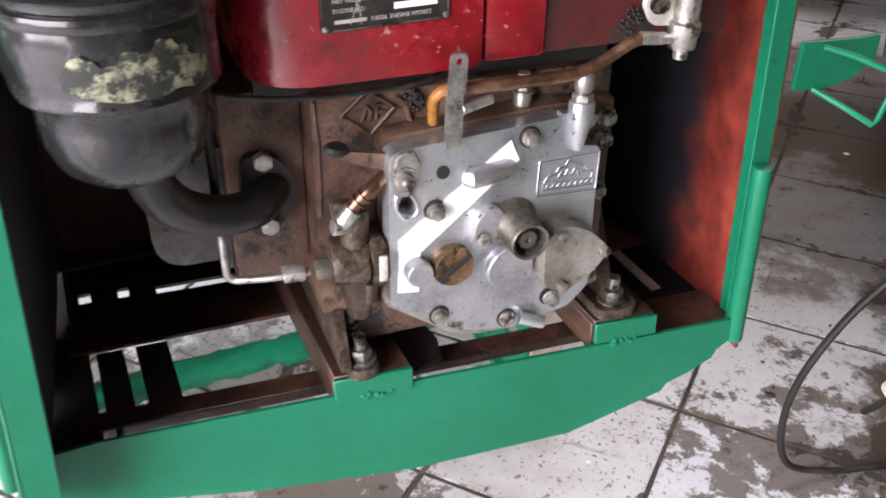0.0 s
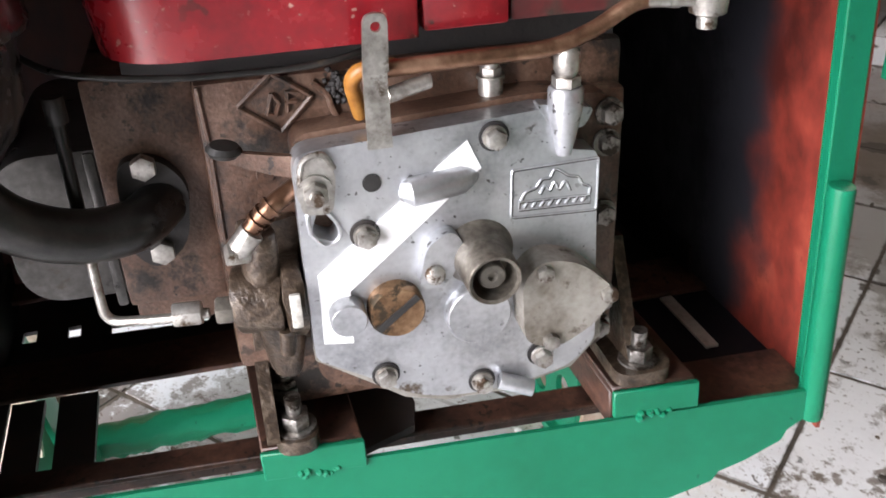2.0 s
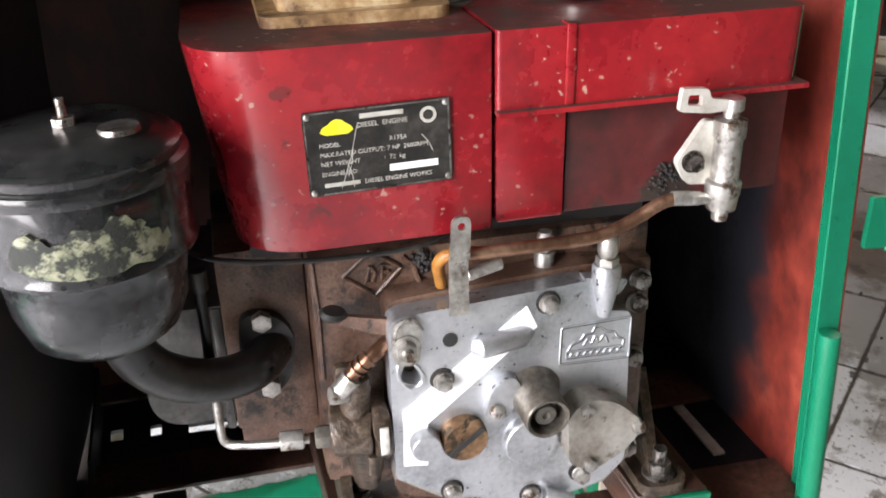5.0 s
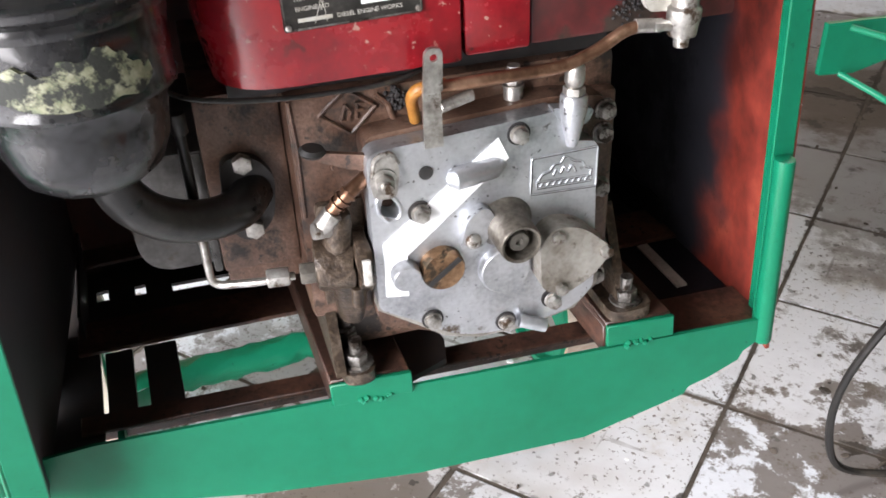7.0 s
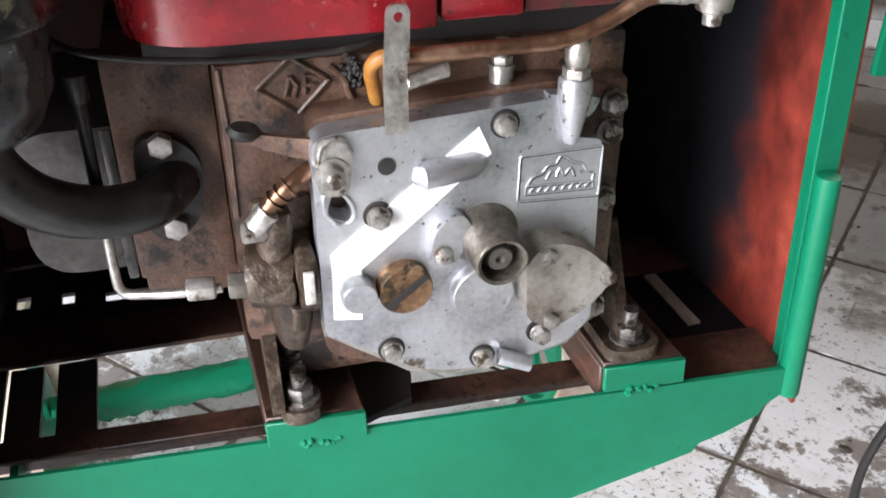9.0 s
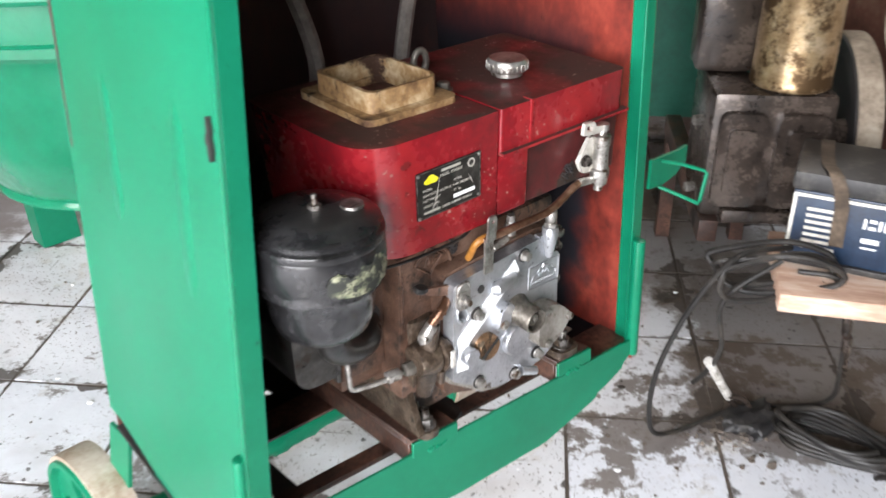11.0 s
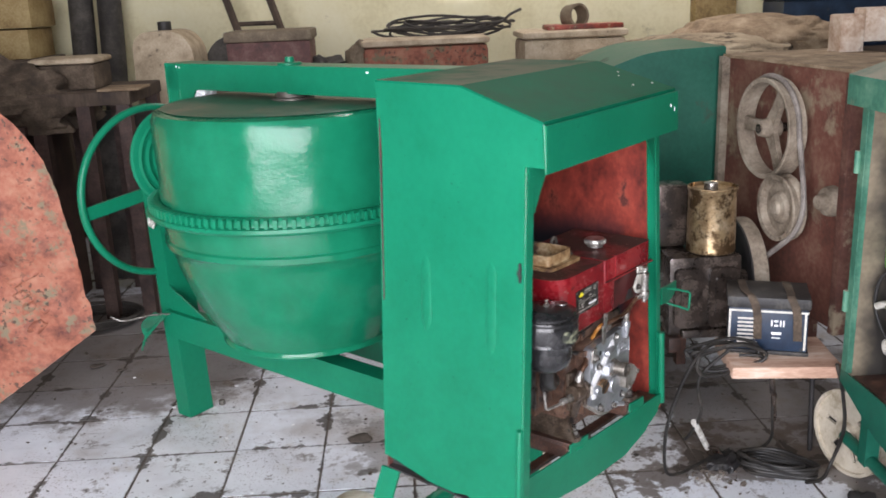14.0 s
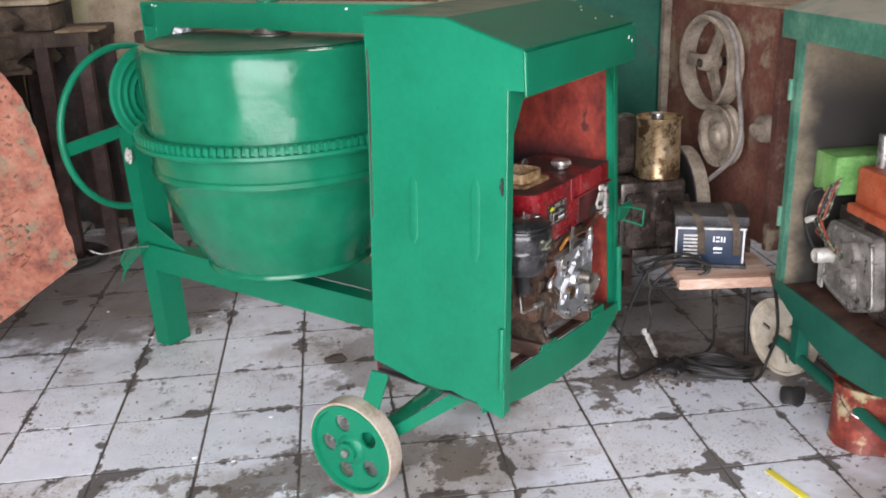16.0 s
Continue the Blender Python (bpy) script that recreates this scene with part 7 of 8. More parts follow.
    sk = thing("engine_skid", Matrix.Translation((2.20, 0.66, 0)), "dark steel skid under the bare engine", "stand")
    for x in (-0.12, 0.08):
        bm = bmesh.new()
        box(bm, (x - 0.02, -0.12, 0.29), (x + 0.02, 0.5, 0.34), bev=0.004)
        part("skid_rail", bm, RUST, sk)
        for y in (0.44,):
            bm = bmesh.new()
            box(bm, (x - 0.018, y, 0.0), (x + 0.018, y + 0.04, 0.29))
            part("leg", bm, RUST, sk)


pulley_machine()


# ---- welding set on its plank ----
def welder():
    pk = thing("plank_stand", Matrix.Translation((2.14, 0.185, 0)) @ pose(0, 0, 0, 0, 0, -7), "reddish raw timber plank on a thin black trestle", "stand")
    bm = bmesh.new()
    box(bm, (0.0, 0.0, 0.348), (0.315, 0.24, 0.385), bev=0.006)
    part("plank", bm, PLANK, pk)
    bm = bmesh.new()
    rod(bm, (0.312, 0.222, 0.0), (0.300, 0.22, 0.351), 0.008, seg=10)
    part("trestle", bm, SOOT_AND_SHADE, pk)
    th = thing("welding_machine", Matrix.Translation((2.272, 0.272, 0.385)) @ pose(0, 0, 0, 0, 0, -19) @ Matrix.Diagonal((0.88, 0.8, 0.95, 1)), "navy blue welding machine with dusty black top", "welding machine")
    bm = bmesh.new()
    box(bm, (-0.125, 0.0, 0.012), (0.13, 0.20, 0.15), bev=0.006)
    part("case", bm, BLUE, th)
    bm = bmesh.new()
    box(bm, (-0.132, -0.006, 0.150), (0.137, 0.206, 0.188), bev=0.01)
    part("top_cover", bm, DUSTY_BLACK, th, "scuffed dusty black top cover")
    bm = bmesh.new()
    box(bm, (-0.13, -0.008, 0.0), (0.135, 0.206, 0.013), bev=0.003)
    part("base", bm, DUSTY_BLACK, th)
    for x in (-0.121, 0.121):
        bm = bmesh.new()
        box(bm, (x - 0.0035, -0.004, 0.02), (x + 0.0035, -0.001, 0.138))
        part("edge_trim", bm, PLATE_PALE, th)
    bm = bmesh.new()
    box(bm, (-0.125, -0.0035, 0.139), (0.13, -0.001, 0.145))
    part("edge_trim", bm, PLATE_PALE, th)
    for k in range(7):
        bm = bmesh.new()
        box(bm, (-0.095, -0.0025, 0.035 + 0.013 * k), (-0.03, -0.0005, 0.041 + 0.013 * k))
        part("vent_bar", bm, PLATE_PALE, th)
    # maker's lettering as plain bars
    for x0, x1, z0, z1 in ((0.012, 0.017, 0.094, 0.114), (0.022, 0.035, 0.108, 0.114), (0.022, 0.035, 0.094, 0.100), (0.040, 0.045, 0.094, 0.114), (0.050, 0.055, 0.094, 0.114), (0.100, 0.105, 0.094, 0.114), (0.014, 0.046, 0.066, 0.075), (0.094, 0.106, 0.064, 0.074), (0.016, 0.044, 0.054, 0.057)):
        bm = bmesh.new()
        box(bm, (x0, -0.002, z0), (x1, -0.0005, z1))
        part("lettering_bar", bm, WHITE_STRIP, th)
    for x0, x1 in ((-0.085, -0.035), (0.062, 0.092)):
        bm = bmesh.new()
        path = smooth_path([(x0, 0.20, 0.189), (x0 + 0.01, 0.06, 0.190), (x1 - 0.02, -0.004, 0.189), (x1, -0.0095, 0.14), (x1 + 0.006, -0.0075, 0.05)], 6)
        vs = [[bm.verts.new(q + Vector((0.0135 * s + 0.0015 * noise.noise(q * 60), 0.0, 0.0015 * noise.noise(q * 40 + Vector((s, 0, 0)))))) for s in (-1, 1)] for q in path]
        for a, b in zip(vs, vs[1:]):
            bm.faces.new((a[0], a[1], b[1], b[0]))
        ext = bmesh.ops.extrude_face_region(bm, geom=list(bm.faces))
        bmesh.ops.translate(bm, verts=[v for v in ext["geom"] if isinstance(v, bmesh.types.BMVert)], vec=(0, -0.002, 0.002))
        part("strap", bm, TARP_BROWN, th, "dirty grey-brown carrying strap")
    cb = thing("welding_cable", Matrix.Translation((0, 0, 0)), "tangled black welding cables looped to the floor", "cable")
    bm = bmesh.new()
    pts = []
    for k in range(34):
        a = k / 34 * math.tau * 3
        pts.append((2.135 + (0.105 + 0.014 * math.sin(3.1 * a)) * math.cos(a), 0.245 + 0.03 * math.sin(a * 0.7) - 0.02 * (k / 34), 0.398 + (0.042 + 0.010 * math.sin(2 * a)) * math.sin(a)))
    tube(bm, smooth_path(pts, 4), 0.0055, seg=8)
    part("hung_coil", bm, CABLE, cb)
    bm = bmesh.new()
    tube(bm, smooth_path([(2.17, 0.27, 0.43), (2.07, 0.215, 0.44), (2.0, 0.185, 0.36), (1.955, 0.175, 0.24), (1.945, 0.18, 0.14), (1.965, 0.215, 0.04), (2.02, 0.26, 0.008), (2.08, 0.30, 0.008), (2.13, 0.33, 0.012)], 7), 0.0052, seg=8)
    part("cable", bm, CABLE, cb)
    bm = bmesh.new()
    tube(bm, smooth_path([(2.15, 0.24, 0.42), (2.06, 0.23, 0.34), (2.075, 0.25, 0.22), (2.06, 0.28, 0.14), (2.045, 0.30, 0.10)], 7), 0.005, seg=8)
    part("cable", bm, CABLE, cb)
    bm = bmesh.new()
    tube(bm, smooth_path([(2.18, 0.24, 0.40), (2.25, 0.23, 0.39), (2.285, 0.24, 0.30), (2.30, 0.26, 0.19), (2.315, 0.29, 0.10), (2.30, 0.33, 0.04), (2.24, 0.36, 0.008), (2.18, 0.36, 0.008)], 7), 0.005, seg=8)
    part("cable", bm, CABLE, cb)
    bm = bmesh.new()
    pts = []
    for k in range(84):
        a = k / 84 * math.tau * 7
        p, q = (0.105 + 0.014 * math.sin(1.7 * a)) * math.cos(a), (0.048 + 0.012 * math.sin(2.1 * a)) * math.sin(a)
        pts.append((2.315 + 0.86 * p + 0.5 * q, 0.235 - 0.5 * p + 0.86 * q, 0.008 + 0.0035 * a / math.tau * 2))
    tube(bm, smooth_path(pts, 3), 0.0058, seg=8)
    part("floor_coil", bm, CABLE, cb)
    bm = bmesh.new()
    tube(bm, smooth_path([(2.37, 0.155, 0.012), (2.43, 0.175, 0.010), (2.47, 0.20, 0.06), (2.475, 0.16, 0.18), (2.455, 0.145, 0.30), (2.425, 0.135, 0.40)], 7), 0.0055, seg=8)
    part("cable", bm, CABLE, cb)
    for a, b in (((2.29, 0.235, 0.27), (2.315, 0.285, 0.16)), ((2.28, 0.235, 0.33), (2.29, 0.245, 0.27))):
        bm = bmesh.new()
        rod(bm, a, b, 0.009, seg=10, bev=0.002)
        part("cable_lug", bm, GREY_IRON, cb)
    hd = thing("electrode_holder", Matrix.Translation((0, 0, 0)), "white-handled welding electrode holder lying on rags", "tool")
    bm = bmesh.new()
    rod(bm, (2.060, 0.268, 0.178), (2.125, 0.318, 0.055), 0.0100, 0.0090, seg=18, bev=0.003)
    part("handle", bm, RAG, hd)
    bm = bmesh.new()
    rod(bm, (2.124, 0.317, 0.057), (2.150, 0.336, 0.015), 0.009, 0.006, seg=14)
    tube(bm, smooth_path([(2.120, 0.31, 0.065), (2.155, 0.32, 0.05), (2.175, 0.33, 0.02)], 4), 0.006, seg=8)
    part("jaw", bm, GREY_IRON, hd)
    rag = bmesh.new()
    bmesh.ops.create_icosphere(rag, subdivisions=4, radius=0.055, matrix=Matrix.Translation((2.175, 0.305, 0.014)) @ Matrix.Diagonal((1.0, 0.9, 0.36, 1)))
    for v in rag.verts:
        v.co += Vector((1, 1, 0.5)) * (noise.noise(v.co * 30) * 0.03 + noise.noise(v.co * 80) * 0.014)
        v.co.z = max(v.co.z, 0.001)
    solid("oily_rag", rag, DUSTY_BLACK, "oily black rag bundle on the floor", "rag")


welder()


# ---- floor clutter ----
def clutter():
    th = thing("paint_can", Matrix.Translation((2.565, -0.235, 0)), "rusty red paint can with pale drips", "can")
    bm = bmesh.new()
    turned(bm, [(0.0, 0.0), (0.098, 0.0), (0.102, 0.004), (0.099, 0.01), (0.098, 0.185), (0.102, 0.19), (0.102, 0.198), (0.092, 0.198), (0.09, 0.185), (0.0, 0.17)], seg=40)
    for v in bm.verts:
        v.co += Vector((1, 1, 0)) * noise.noise(v.co * 18) * 0.006
    part("body", bm, RED_TIN, th)
    bm = bmesh.new()
    tube(bm, smooth_path([(-0.103, 0, 0.165), (-0.09, -0.07, 0.13), (0.0, -0.115, 0.11), (0.09, -0.07, 0.13), (0.103, 0, 0.165)], 6), 0.0022, seg=6)
    part("handle", bm, STEEL, th)
    bm = bmesh.new()
    m = Matrix.Translation((2.235, -0.41, 0.0)) @ pose(0, 0, 0, 0, 0, -75)
    box(bm, (-0.075, -0.011, 0.001), (0.075, 0.011, 0.004), m, bev=0.0008)
    solid("folding_rule", bm, YELLOW_TAPE, "yellow rule lying on the floor", "rule")
    dark = bmesh.new()
    bmesh.ops.create_icosphere(dark, subdivisions=3, radius=0.036, matrix=Matrix.Translation((2.47, 0.02, 0.022)) @ Matrix.Diagonal((1.2, 1.0, 0.65, 1)))
    for v in dark.verts:
        v.co += Vector((1, 1, 0.7)) * (noise.noise(v.co * 24) * 0.03 + noise.noise(v.co * 70) * 0.012)
        v.co.z = max(v.co.z, 0.001)
    solid("rubber_lump", dark, RUBBER, "black rubber lump beside the wheel", "scrap")
    rng = random.Random(21)
    crumbs = bmesh.new()
    for k in range(420):
        x, y = (rng.gauss(2.13, 0.05), rng.gauss(0.27, 0.04)) if k % 5 == 0 else (rng.uniform(-0.6, 2.6), rng.uniform(-1.0, 2.2))
        r = rng.uniform(0.0015, 0.005) * (2 if rng.random() < 0.06 else 1)
        bmesh.ops.create_icosphere(crumbs, subdivisions=1, radius=r, matrix=Matrix.Translation((x, y, r * 0.4)) @ pose(0, 0, 0, rng.uniform(0, 360), rng.uniform(0, 360), 0) @ Matrix.Diagonal((1.6, 1.0, 0.6, 1)))
    solid("floor_crumbs", crumbs, GROUT, "black crumbs of dirt scattered on the tiles", "dirt", "stuff")
    chips = bmesh.new()
    for k in range(40):
        x, y = rng.uniform(0.0, 2.4), rng.uniform(-0.6, 1.6)
        r = rng.uniform(0.003, 0.007)
        bmesh.ops.create_icosphere(chips, subdivisions=1, radius=r, matrix=Matrix.Translation((x, y, r * 0.3)) @ Matrix.Diagonal((1.4, 1.0, 0.4, 1)))
    solid("plaster_chips", chips, WHITE_STRIP, "white plaster chips on the tiles", "dirt", "stuff")
    for x, y, w in ((1.02, 0.62, 0.07), (-0.12, 1.42, 0.05), (0.0, 1.36, 0.03)):
        bm = bmesh.new()
        bmesh.ops.create_icosphere(bm, subdivisions=3, radius=w / 2, matrix=Matrix.Translation((x, y, 0.006)) @ Matrix.Diagonal((1.3, 0.8, 0.35, 1)))
        for v in bm.verts:
            v.co += Vector((1, 1, 0.4)) * noise.noise(v.co * 40) * 0.012
            v.co.z = max(v.co.z, 0.0005)
        solid("dirt_clod", bm, GROUT, "dark clod of dirt on the floor", "dirt")


clutter()


# ---- orange crusted drum ----
def orange_drum():
    th = thing("orange_drum", Matrix.Translation((-0.25, 0.75, 0)), "orange mixing drum crusted with dried cement", "drum")
    ol = rounded([(-0.58, 0.006), (-0.20, 0.006), (0.40, 0.415), (0.367, 0.712), (0.333, 0.947), (0.25, 1.13), (0.05, 1.25), (-0.30, 1.28), (-0.58, 1.15)], [0.01, 0.03, 0.012, 0.1, 0.08, 0.1, 0.1, 0.1, 0.1], 6)
    bm = bmesh.new()
    slab(bm, ol, 0.42, front(0.40))
    soften(bm, 0.008, 0.9, 2)
    gridded(bm, 0.028, "xz")
    for v in bm.verts:
        rim = noise.noise(Vector((v.co.x, 5, v.co.z)) * 30) * 0.005
        n = noise.noise(v.co * 6) * 0.012 + max(0, noise.noise(v.co * 14 + Vector((3, 1, 7)))) * (0.034 if v.co.z < 0.8 else 0.010) + noise.noise(v.co * 45) * 0.004
        if v.co.y < 0.2:
            v.co += Vector((rim, -n, 0 if v.co.z < 0.03 else rim))
        v.co.x -= 0.62 * max(0.0, v.co.y)
    part("shell", bm, ORANGE, th)
    rng = random.Random(4)
    spots = [(0.16, 0.60, 14), (0.175, 0.555, 14), (0.19, 0.51, 14), (0.02, 0.73, 0), (0.05, 0.70, 20), (0.25, 0.50, 30), (0.12, 0.40, 40), (0.02, 0.50, 0), (0.10, 0.66, -10), (0.20, 0.62, 10), (0.0, 0.38, 20), (0.21, 0.44, 35)]
    for x, z, a in spots:
        bm = bmesh.new()
        bmesh.ops.create_icosphere(bm, subdivisions=3, radius=1, matrix=Matrix.Translation((x, -0.024, z)) @ pose(0, 0, 0, 0, -a, 0) @ Matrix.Diagonal((rng.uniform(0.025, 0.048), 0.010, rng.uniform(0.012, 0.022), 1)))
        for v in bm.verts:
            v.co += Vector((1, 0.5, 1)) * (noise.noise(v.co * 40) * 0.016 + noise.noise(v.co * 90) * 0.006)
        part("cement_crust", bm, ORANGE, th)


orange_drum()


# ---- stored machines and junk along the back ----
def lump(name, c, s, material, label, category, rough=0.18, seed=0, flat=True, sub=5):
    bm = bmesh.new()
    bmesh.ops.create_icosphere(bm, subdivisions=sub, radius=1)
    off = Vector((seed * 3.7, seed * 1.9, 0))
    for v in bm.verts:
        d = v.co.normalized()
        q = Vector((d.x * 1.6, d.y * 1.6, d.z * 3.0))
        v.co += d * (noise.noise(d * 2.2 + off) * rough * 2 + noise.noise(d * 6 + off) * rough * 0.7 - abs(noise.noise(q * 2.2 + off)) * rough * 0.9)
        if flat:
            v.co.z = max(v.co.z, -0.35)
        v.co = Vector((v.co.x * s[0], v.co.y * s[1], v.co.z * s[2]))
    return solid(name, bm, material, label, category, m=Matrix.Translation(c))


def trunk(name, lo, hi, material, lid, label, category, bev=0.012, inset=0.01):
    """A box-shaped case with a lid of its own."""
    lo, hi = Vector(lo), Vector(hi)
    base = Vector(((lo.x + hi.x) / 2, (lo.y + hi.y) / 2, lo.z))
    th = thing(name, Matrix.Translation(base), label, category)
    a, b = lo - base, hi - base
    h = b.z
    bm = bmesh.new()
    box(bm, (a.x + inset, a.y + inset, 0), (b.x - inset, b.y - inset, h * 0.8), bev=bev)
    part("body", bm, material, th)
    bm = bmesh.new()
    box(bm, (a.x, a.y, h * 0.8), (b.x, b.y, h), bev=bev)
    part("lid", bm, lid, th)
    return th


def back_row():
    bench = thing("long_bench", Matrix.Translation((1.6, 2.85, 0)), "long dark bench loaded with old machine parts", "bench")
    bm = bmesh.new()
    box(bm, (-1.5, -0.35, 0.98), (2.3, 0.40, 1.04), bev=0.006)
    part("benchtop", bm, OLD_WOOD, bench)
    for x in (-1.4, -0.4, 0.7, 1.7, 2.2):
        for y in (-0.28, 0.33):
            bm = bmesh.new()
            box(bm, (x - 0.04, y - 0.04, 0.0), (x + 0.04, y + 0.04, 0.98))
            part("leg", bm, OLD_WOOD, bench)
    bm = bmesh.new()
    box(bm, (-1.5, 0.36, 0.1), (2.3, 0.38, 0.97))
    part("back_board", bm, DARK_TARP, bench)
    trunk("engine_case", (0.33, 2.60, 1.04), (0.78, 2.95, 1.31), MAROON, GREY_DUST, "dusty dark red engine case on the bench", "case")
    lump("bundle", (0.80, 2.75, 1.07), (0.16, 0.14, 0.09), DARK_TARP, "dark bundle on the bench", "bundle", seed=2)
    trunk("hood_case", (1.03, 2.58, 1.04), (1.70, 2.95, 1.24), ORANGE, PALE_DUST, "orange engine hood with a dusty grey top", "hood", bev=0.03)
    lump("small_block", (1.02, 2.85, 1.09), (0.09, 0.09, 0.14), GREY_DUST, "small dusty casting on the bench", "casting", 0.1, 5)
    coil = bmesh.new()
    rng = random.Random(8)
    for k in range(8):
        pts = []
        ph, wide = rng.uniform(0, 6), rng.uniform(0.24, 0.37)
        cx = 1.50 + rng.uniform(-0.07, 0.07)
        for j in range(30):
            a = j / 30 * math.tau
            pts.append((cx + wide * math.cos(a), 2.98 + 0.17 * math.sin(a), 1.252 + 0.007 * k + (0.010 + 0.012 * rng.random()) * math.sin(2 * a + ph) + 0.022 * math.sin(a)))
        tube(coil, pts, 0.0075, seg=6, closed=True)
    tube(coil, smooth_path([(1.72, 2.9, 1.27), (1.80, 2.88, 1.30), (1.84, 2.86, 1.335), (1.90, 2.86, 1.36)], 6), 0.0075, seg=6)
    solid("rope_coil", coil, DARK_TARP, "coil of dark wire rope on the hoods", "coil")
    trunk("pale_case", (1.86, 2.55, 1.04), (2.42, 2.95, 1.25), PALE_DUST, PALE_DUST, "pale dusty sheet metal case", "case", bev=0.03)
    bm = bmesh.new()
    turned(bm, [(0.05, -0.045), (0.062, -0.045), (0.062, 0.045), (0.05, 0.045)], Matrix.Translation((2.16, 2.70, 1.315)) @ pose(0, 0, 0, 84, 0, 25), seg=32, close=True)
    solid("pipe_ring", bm, GREY_DUST, "short rusty pipe ring standing on the case", "pipe")
    bm = bmesh.new()
    box(bm, (2.0, 2.60, 1.251), (2.40, 2.78, 1.275), bev=0.004)
    solid("red_plate", bm, RED_TIN, "red painted plate lying on the case", "plate")
    lump("folded_sack", (2.75, 2.55, 1.10), (0.52, 0.34, 0.11), STAINED_DUST, "flattened pale sack with dark oil streaks", "sack", 0.07, 9)
    lump("folded_sack", (3.15, 2.75, 1.14), (0.46, 0.32, 0.15), SACK, "slumped dusty brown sack", "sack", 0.08, 13)
    lump("folded_sack", (2.35, 2.30, 1.06), (0.36, 0.28, 0.11), STAINED_DUST, "low flattened pale sack with dark oil streaks", "sack", 0.07, 17)
    # green stored cabinet behind the pulley machine
    sc = thing("stored_cabinet", Matrix.Translation((2.20, 1.62, 0)), "dull green stored machine cabinet", "cabinet")
    bm = bmesh.new()
    slab(bm, rounded([(-0.245, 0.28), (0.28, 0.28), (0.28, 1.225), (-0.02, 1.215), (-0.20, 1.15), (-0.30, 1.06)], [0, 0, 0.01, 0.08, 0.06, 0.06], 6), 0.62, front(0.30))
    soften(bm, 0.003, 0.9, 1)
    part("shell", bm, DARK_GREEN, sc)
    for x in (0.02, 0.24):
        bm = bmesh.new()
        box(bm, (x - 0.02, 0.10, 0.0), (x + 0.02, 0.28, 0.28))
        part("leg", bm, RUST, sc)
    tb = thing("timber_post", Matrix.Translation((2.90, 1.15, 1.2)), "pale timber block and rail across the machines", "timber")
    bm = bmesh.new()
    box(bm, (-0.07, -0.05, -0.12), (0.02, 0.05, 0.13), bev=0.008)
    part("block", bm, PALE_WOOD, tb)
    bm = bmesh.new()
    box(bm, (0.022, -0.04, 0.03), (1.2, 0.05, 0.15), bev=0.006)
    part("rail", bm, PALE_WOOD, tb)
    # left end: black frame bench, tarpaulin and a grey tank
    lb = thing("frame_bench", Matrix.Translation((-0.25, 2.3, 0)), "scratched brown frame bench in the dark corner", "bench")
    bm = bmesh.new()
    box(bm, (-0.22, -0.28, 1.03), (0.24, 0.30, 1.09), bev=0.006)
    part("benchtop", bm, OLD_WOOD, lb)
    for x in (-0.19, 0.02, 0.20):
        for y in (-0.24, 0.26):
            bm = bmesh.new()
            box(bm, (x - 0.03, y - 0.03, 0.0), (x + 0.03, y + 0.03, 1.03))
            part("leg", bm, WORN_BROWN, lb)
    bm = bmesh.new()
    box(bm, (-0.2, 0.24, 0.05), (0.22, 0.27, 0.95))
    part("back_board", bm, DARK_TARP, lb)
    lb2 = thing("dark_cabinet", Matrix.Translation((-0.85, 2.25, 0)), "dark brown cabinet under a brown tarpaulin", "cabinet")
    bm = bmesh.new()
    box(bm, (-0.5, -0.25, 0.0), (0.36, 0.3, 0.95), bev=0.01)
    part("body", bm, WORN_BROWN, lb2)
    lump("tarpaulin", (-0.80, 2.2, 1.0), (0.50, 0.30, 0.26), TARP_BROWN, "crumpled brown tarpaulin on the cabinet", "tarpaulin", 0.16, 21)
    trunk("tool_box", (-0.50, 2.16, 1.09), (-0.19, 2.45, 1.24), TARP_BROWN, PALE_DUST, "dusty brown tool box on the bench", "box", bev=0.02)
    bm = bmesh.new()
    box(bm, (-0.16, 2.04, 1.0905), (0.03, 2.24, 1.102), m=None, bev=0.002)
    solid("loose_board", bm, SACK, "small brown board lying on the bench", "board")
    coil = bmesh.new()
    rng = random.Random(17)
    for k in range(5):
        ph = rng.uniform(0, 6)
        tube(coil, [(-0.30 + (0.17 + 0.014 * k) * math.cos(j / 28 * math.tau), 1.98 + (0.12 + 0.01 * k) * math.sin(j / 28 * math.tau), 0.012 + 0.009 * k + 0.004 * math.sin(j / 28 * math.tau * 2 + ph)) for j in range(28)], 0.009, seg=6, closed=True)
    solid("hose_coil", coil, DARK_TARP, "coil of black hose lying on the floor", "coil")
    # bent dark sheet beside the tank
    bm = bmesh.new()
    arc = [(0.30 + 0.16 * math.cos(radians(a)), 1.08 + 0.20 * math.sin(radians(a))) for a in range(0, 181, 15)]
    slab(bm, [(0.46, 0.0)] + arc + [(0.14, 0.0)], 0.03, front(3.02))
    soften(bm, 0.004, 0.9, 1)
    solid("dark_sheet", bm, DARK_TARP, "dark round-topped sheet leaning beside the tank", "sheet")
    tank = thing("grey_tank", Matrix.Translation((0.02, 2.95, 0)), "dusty beige tank with a black cap", "tank")
    bm = bmesh.new()
    slab(bm, rounded([(-0.17, 0.0), (0.20, 0.0), (0.15, 1.25), (0.08, 1.33), (-0.10, 1.33), (-0.15, 1.28)], [0, 0, 0.06, 0.05, 0.05, 0.05], 5), 0.35, front(0.0))
    soften(bm, 0.015, 0.9, 2)
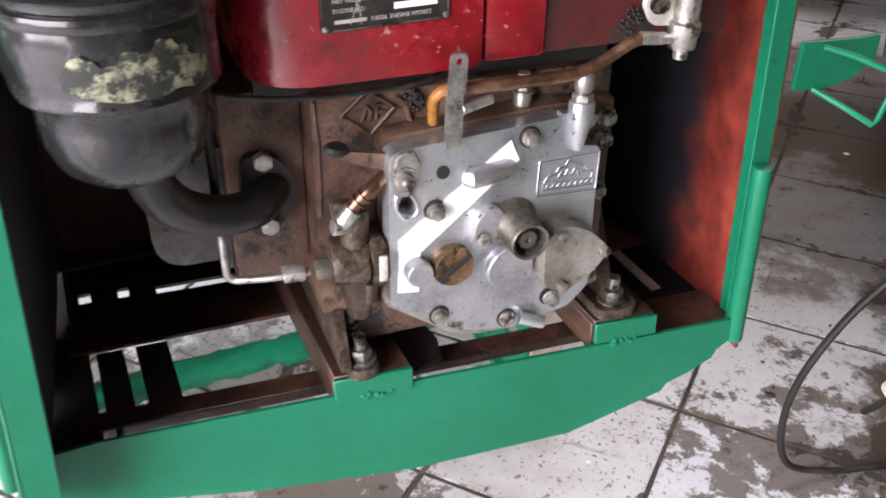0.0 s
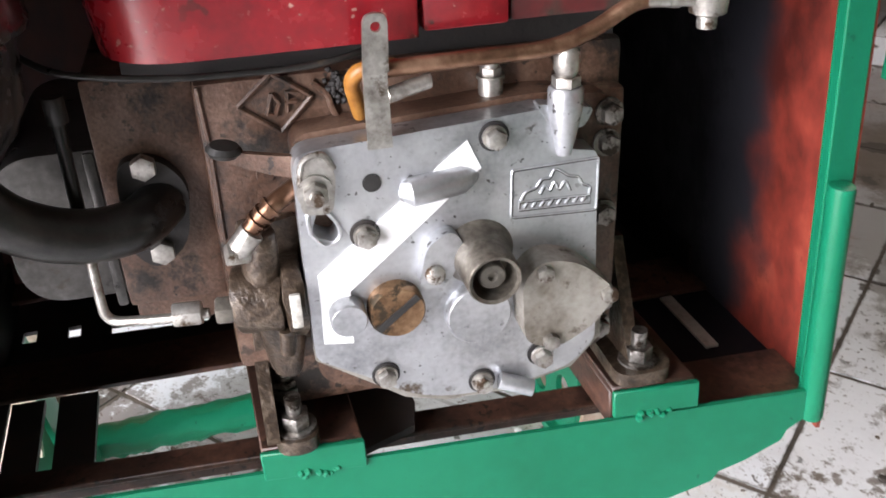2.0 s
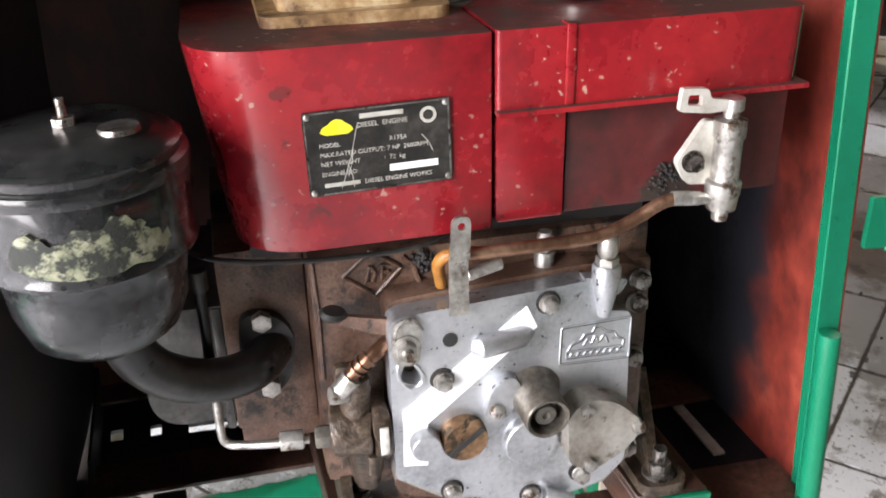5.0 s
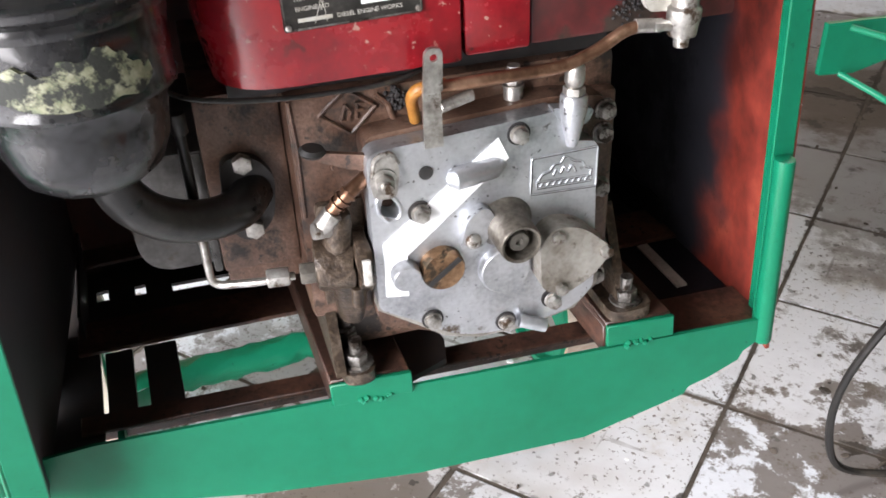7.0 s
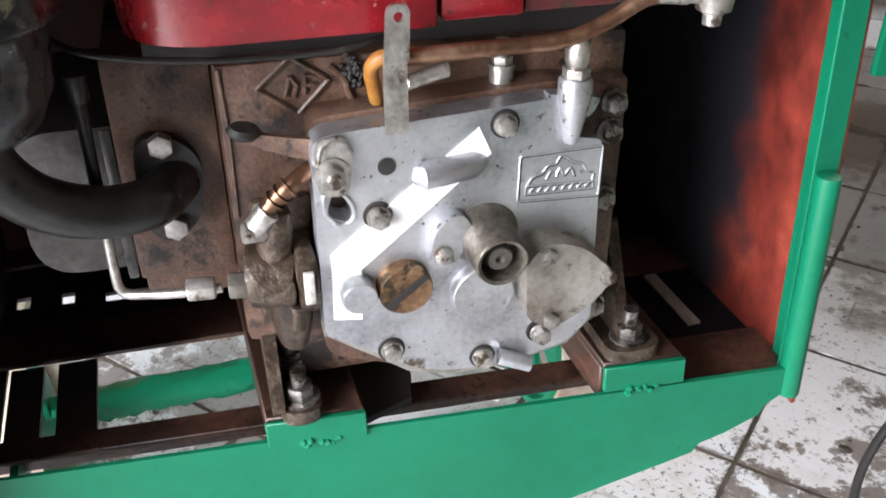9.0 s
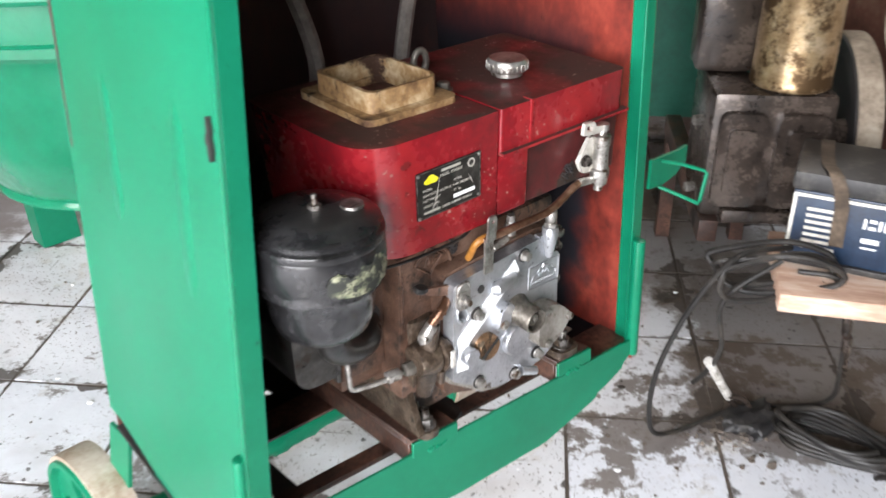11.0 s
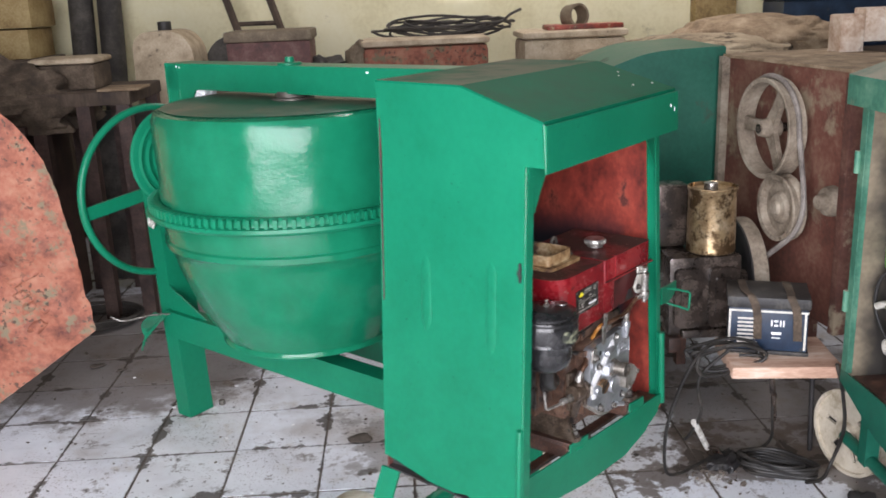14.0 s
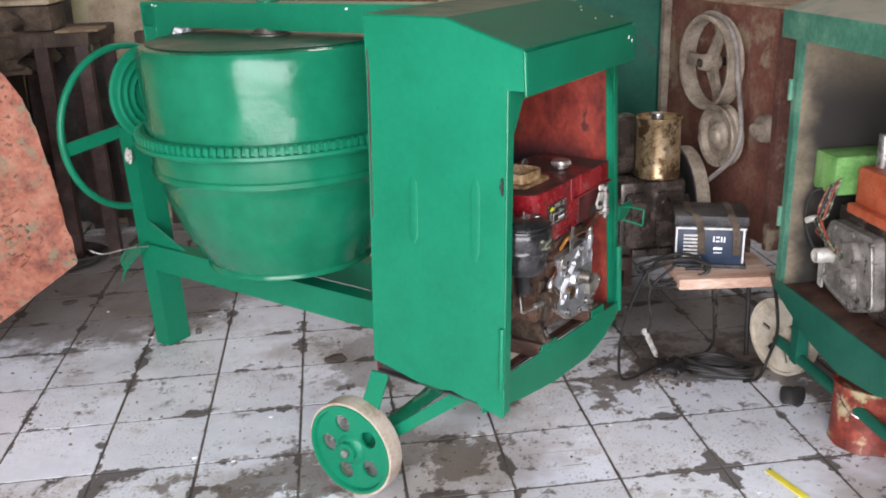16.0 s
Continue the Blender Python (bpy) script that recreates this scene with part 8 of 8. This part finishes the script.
    part("body", bm, PALE_DUST, tank)
    bm = bmesh.new()
    rod(bm, (-0.02, -0.17, 1.325), (-0.02, -0.17, 1.375), 0.035, seg=18, bev=0.006)
    part("cap", bm, RUBBER, tank)
    for k, (x, z) in enumerate(((-1.25, 1.18), (-1.22, 1.36))):
        bm = bmesh.new()
        box(bm, (-0.30, -0.2, 0.0), (0.30, 0.2, 0.17), bev=0.006)
        solid("wooden_crate", bm, CRATE, "yellowed wooden crate in a stack", "crate", m=Matrix.Translation((x, 3.6, z)), group="stacked crates")
    st = thing("crate_stand", Matrix.Translation((-1.24, 3.6, 0)), "dark stand beneath the stacked crates", "stand")
    bm = bmesh.new()
    box(bm, (-0.34, -0.24, 0.0), (0.34, 0.24, 1.18), bev=0.01)
    part("body", bm, OLD_WOOD, st)
    for x in (-0.80, -0.62):
        bm = bmesh.new()
        tube(bm, [(x, 3.7, 0.0), (x + 0.02, 3.85, 1.2), (x + 0.03, 3.95, 2.2)], 0.075, seg=12)
        solid("dark_pipe", bm, DARK_TARP, "thick dark pipe leaning on the wall", "pipe", group="leaning pipes")
    # ladder rails on the wall
    ld = thing("ladder", Matrix.Translation((0.6, 3.6, 0)), "brown timber ladder leaning against the wall", "ladder")
    for x0, x1 in ((-0.15, -0.75), (0.12, -0.48)):
        bm = bmesh.new()
        d0, d1 = Vector((x0, -0.05, 0.6)), Vector((x1, 0.40, 2.4))
        tube(bm, [d0 + Vector((0.12, -0.1, -0.6)), d0, d1], 0.026, seg=6)
        part("rail", bm, OLD_WOOD, ld)
    for k in range(4):
        f = 0.2 + 0.2 * k
        bm = bmesh.new()
        a = Vector((-0.15, -0.05, 0.6)).lerp(Vector((-0.75, 0.40, 2.4)), f)
        b = Vector((0.12, -0.05, 0.6)).lerp(Vector((-0.48, 0.40, 2.4)), f)
        rod(bm, a, b, 0.014, seg=10)
        part("rung", bm, OLD_WOOD, ld)
    bm = bmesh.new()
    box(bm, (3.22, 3.98, 0.0), (3.50, 4.09, 3.2), bev=0.004)
    solid("yellow_pillar", bm, CRATE, "yellow painted pillar on the wall", "pillar", "structure")
    trunk("green_case", (2.95, 3.0, 1.04), (3.9, 3.3, 1.20), DARK_GREEN, DARK_GREEN, "dark green long case", "case")
    trunk("navy_case", (3.55, 3.35, 1.04), (4.5, 3.7, 1.40), BLUE, BLUE, "navy blue long case", "case")
    bm = bmesh.new()
    box(bm, (2.9, 2.9, 0.0), (4.5, 3.8, 1.04), bev=0.01)
    solid("side_cupboard", bm, OLD_WOOD, "dark wooden cupboard by the wall", "cupboard")


back_row()

# ---- floor tiles, last ----
def tile_mesh(seed):
    rng = random.Random(seed)
    h, gap = 0.15, 0.0024
    bm = bmesh.new()
    pts = [(sx * (h - gap - rng.uniform(0, 0.0025)), sy * (h - gap - rng.uniform(0, 0.0025))) for sx, sy in ((-1, -1), (1, -1), (1, 1), (-1, 1))]
    inner = [(x * 0.993, y * 0.993) for x, y in pts]
    a = [bm.verts.new((x, y, -0.006)) for x, y in pts]
    b = [bm.verts.new((x, y, -0.0005)) for x, y in pts]
    c = [bm.verts.new((x, y, 0.0 + rng.uniform(-0.0006, 0.0006))) for x, y in inner]
    for lo, hi in ((a, b), (b, c)):
        for k in range(4):
            j = (k + 1) % 4
            bm.faces.new((lo[k], lo[j], hi[j], hi[k]))
    bm.faces.new(c)
    return mesh_of(bm, TILE, smooth=False)


TILES = [tile_mesh(k) for k in range(12)]
rng = random.Random(7)
rest = bmesh.new()
count = 0
for j in range(int(math.floor(Y0 / 0.3)) + 1, int(Y1 / 0.3)):
    for i in range(int(math.floor(X0 / 0.3)) + 1, int(X1 / 0.3)):
        m = Matrix.Translation((0.3 * i + 0.15, 0.3 * j + 0.15, rng.uniform(-0.0006, 0.0003))) @ pose(0, 0, 0, rng.uniform(-0.25, 0.25), rng.uniform(-0.25, 0.25), rng.uniform(-0.3, 0.3))
        me = TILES[rng.randrange(12)]
        if -4 <= i <= 10 and -6 <= j <= 12 and count < 300:
            ob = new("tile", me)
            ob.parent = floor
            ob.matrix_world = m
            count += 1
        else:
            n0 = len(rest.verts)
            vs = [rest.verts.new(m @ v.co) for v in me.vertices]
            for p in me.polygons:
                rest.faces.new([vs[k] for k in p.vertices])
tagged(part("outer_tiles", rest, TILE, floor), kind="stuff")
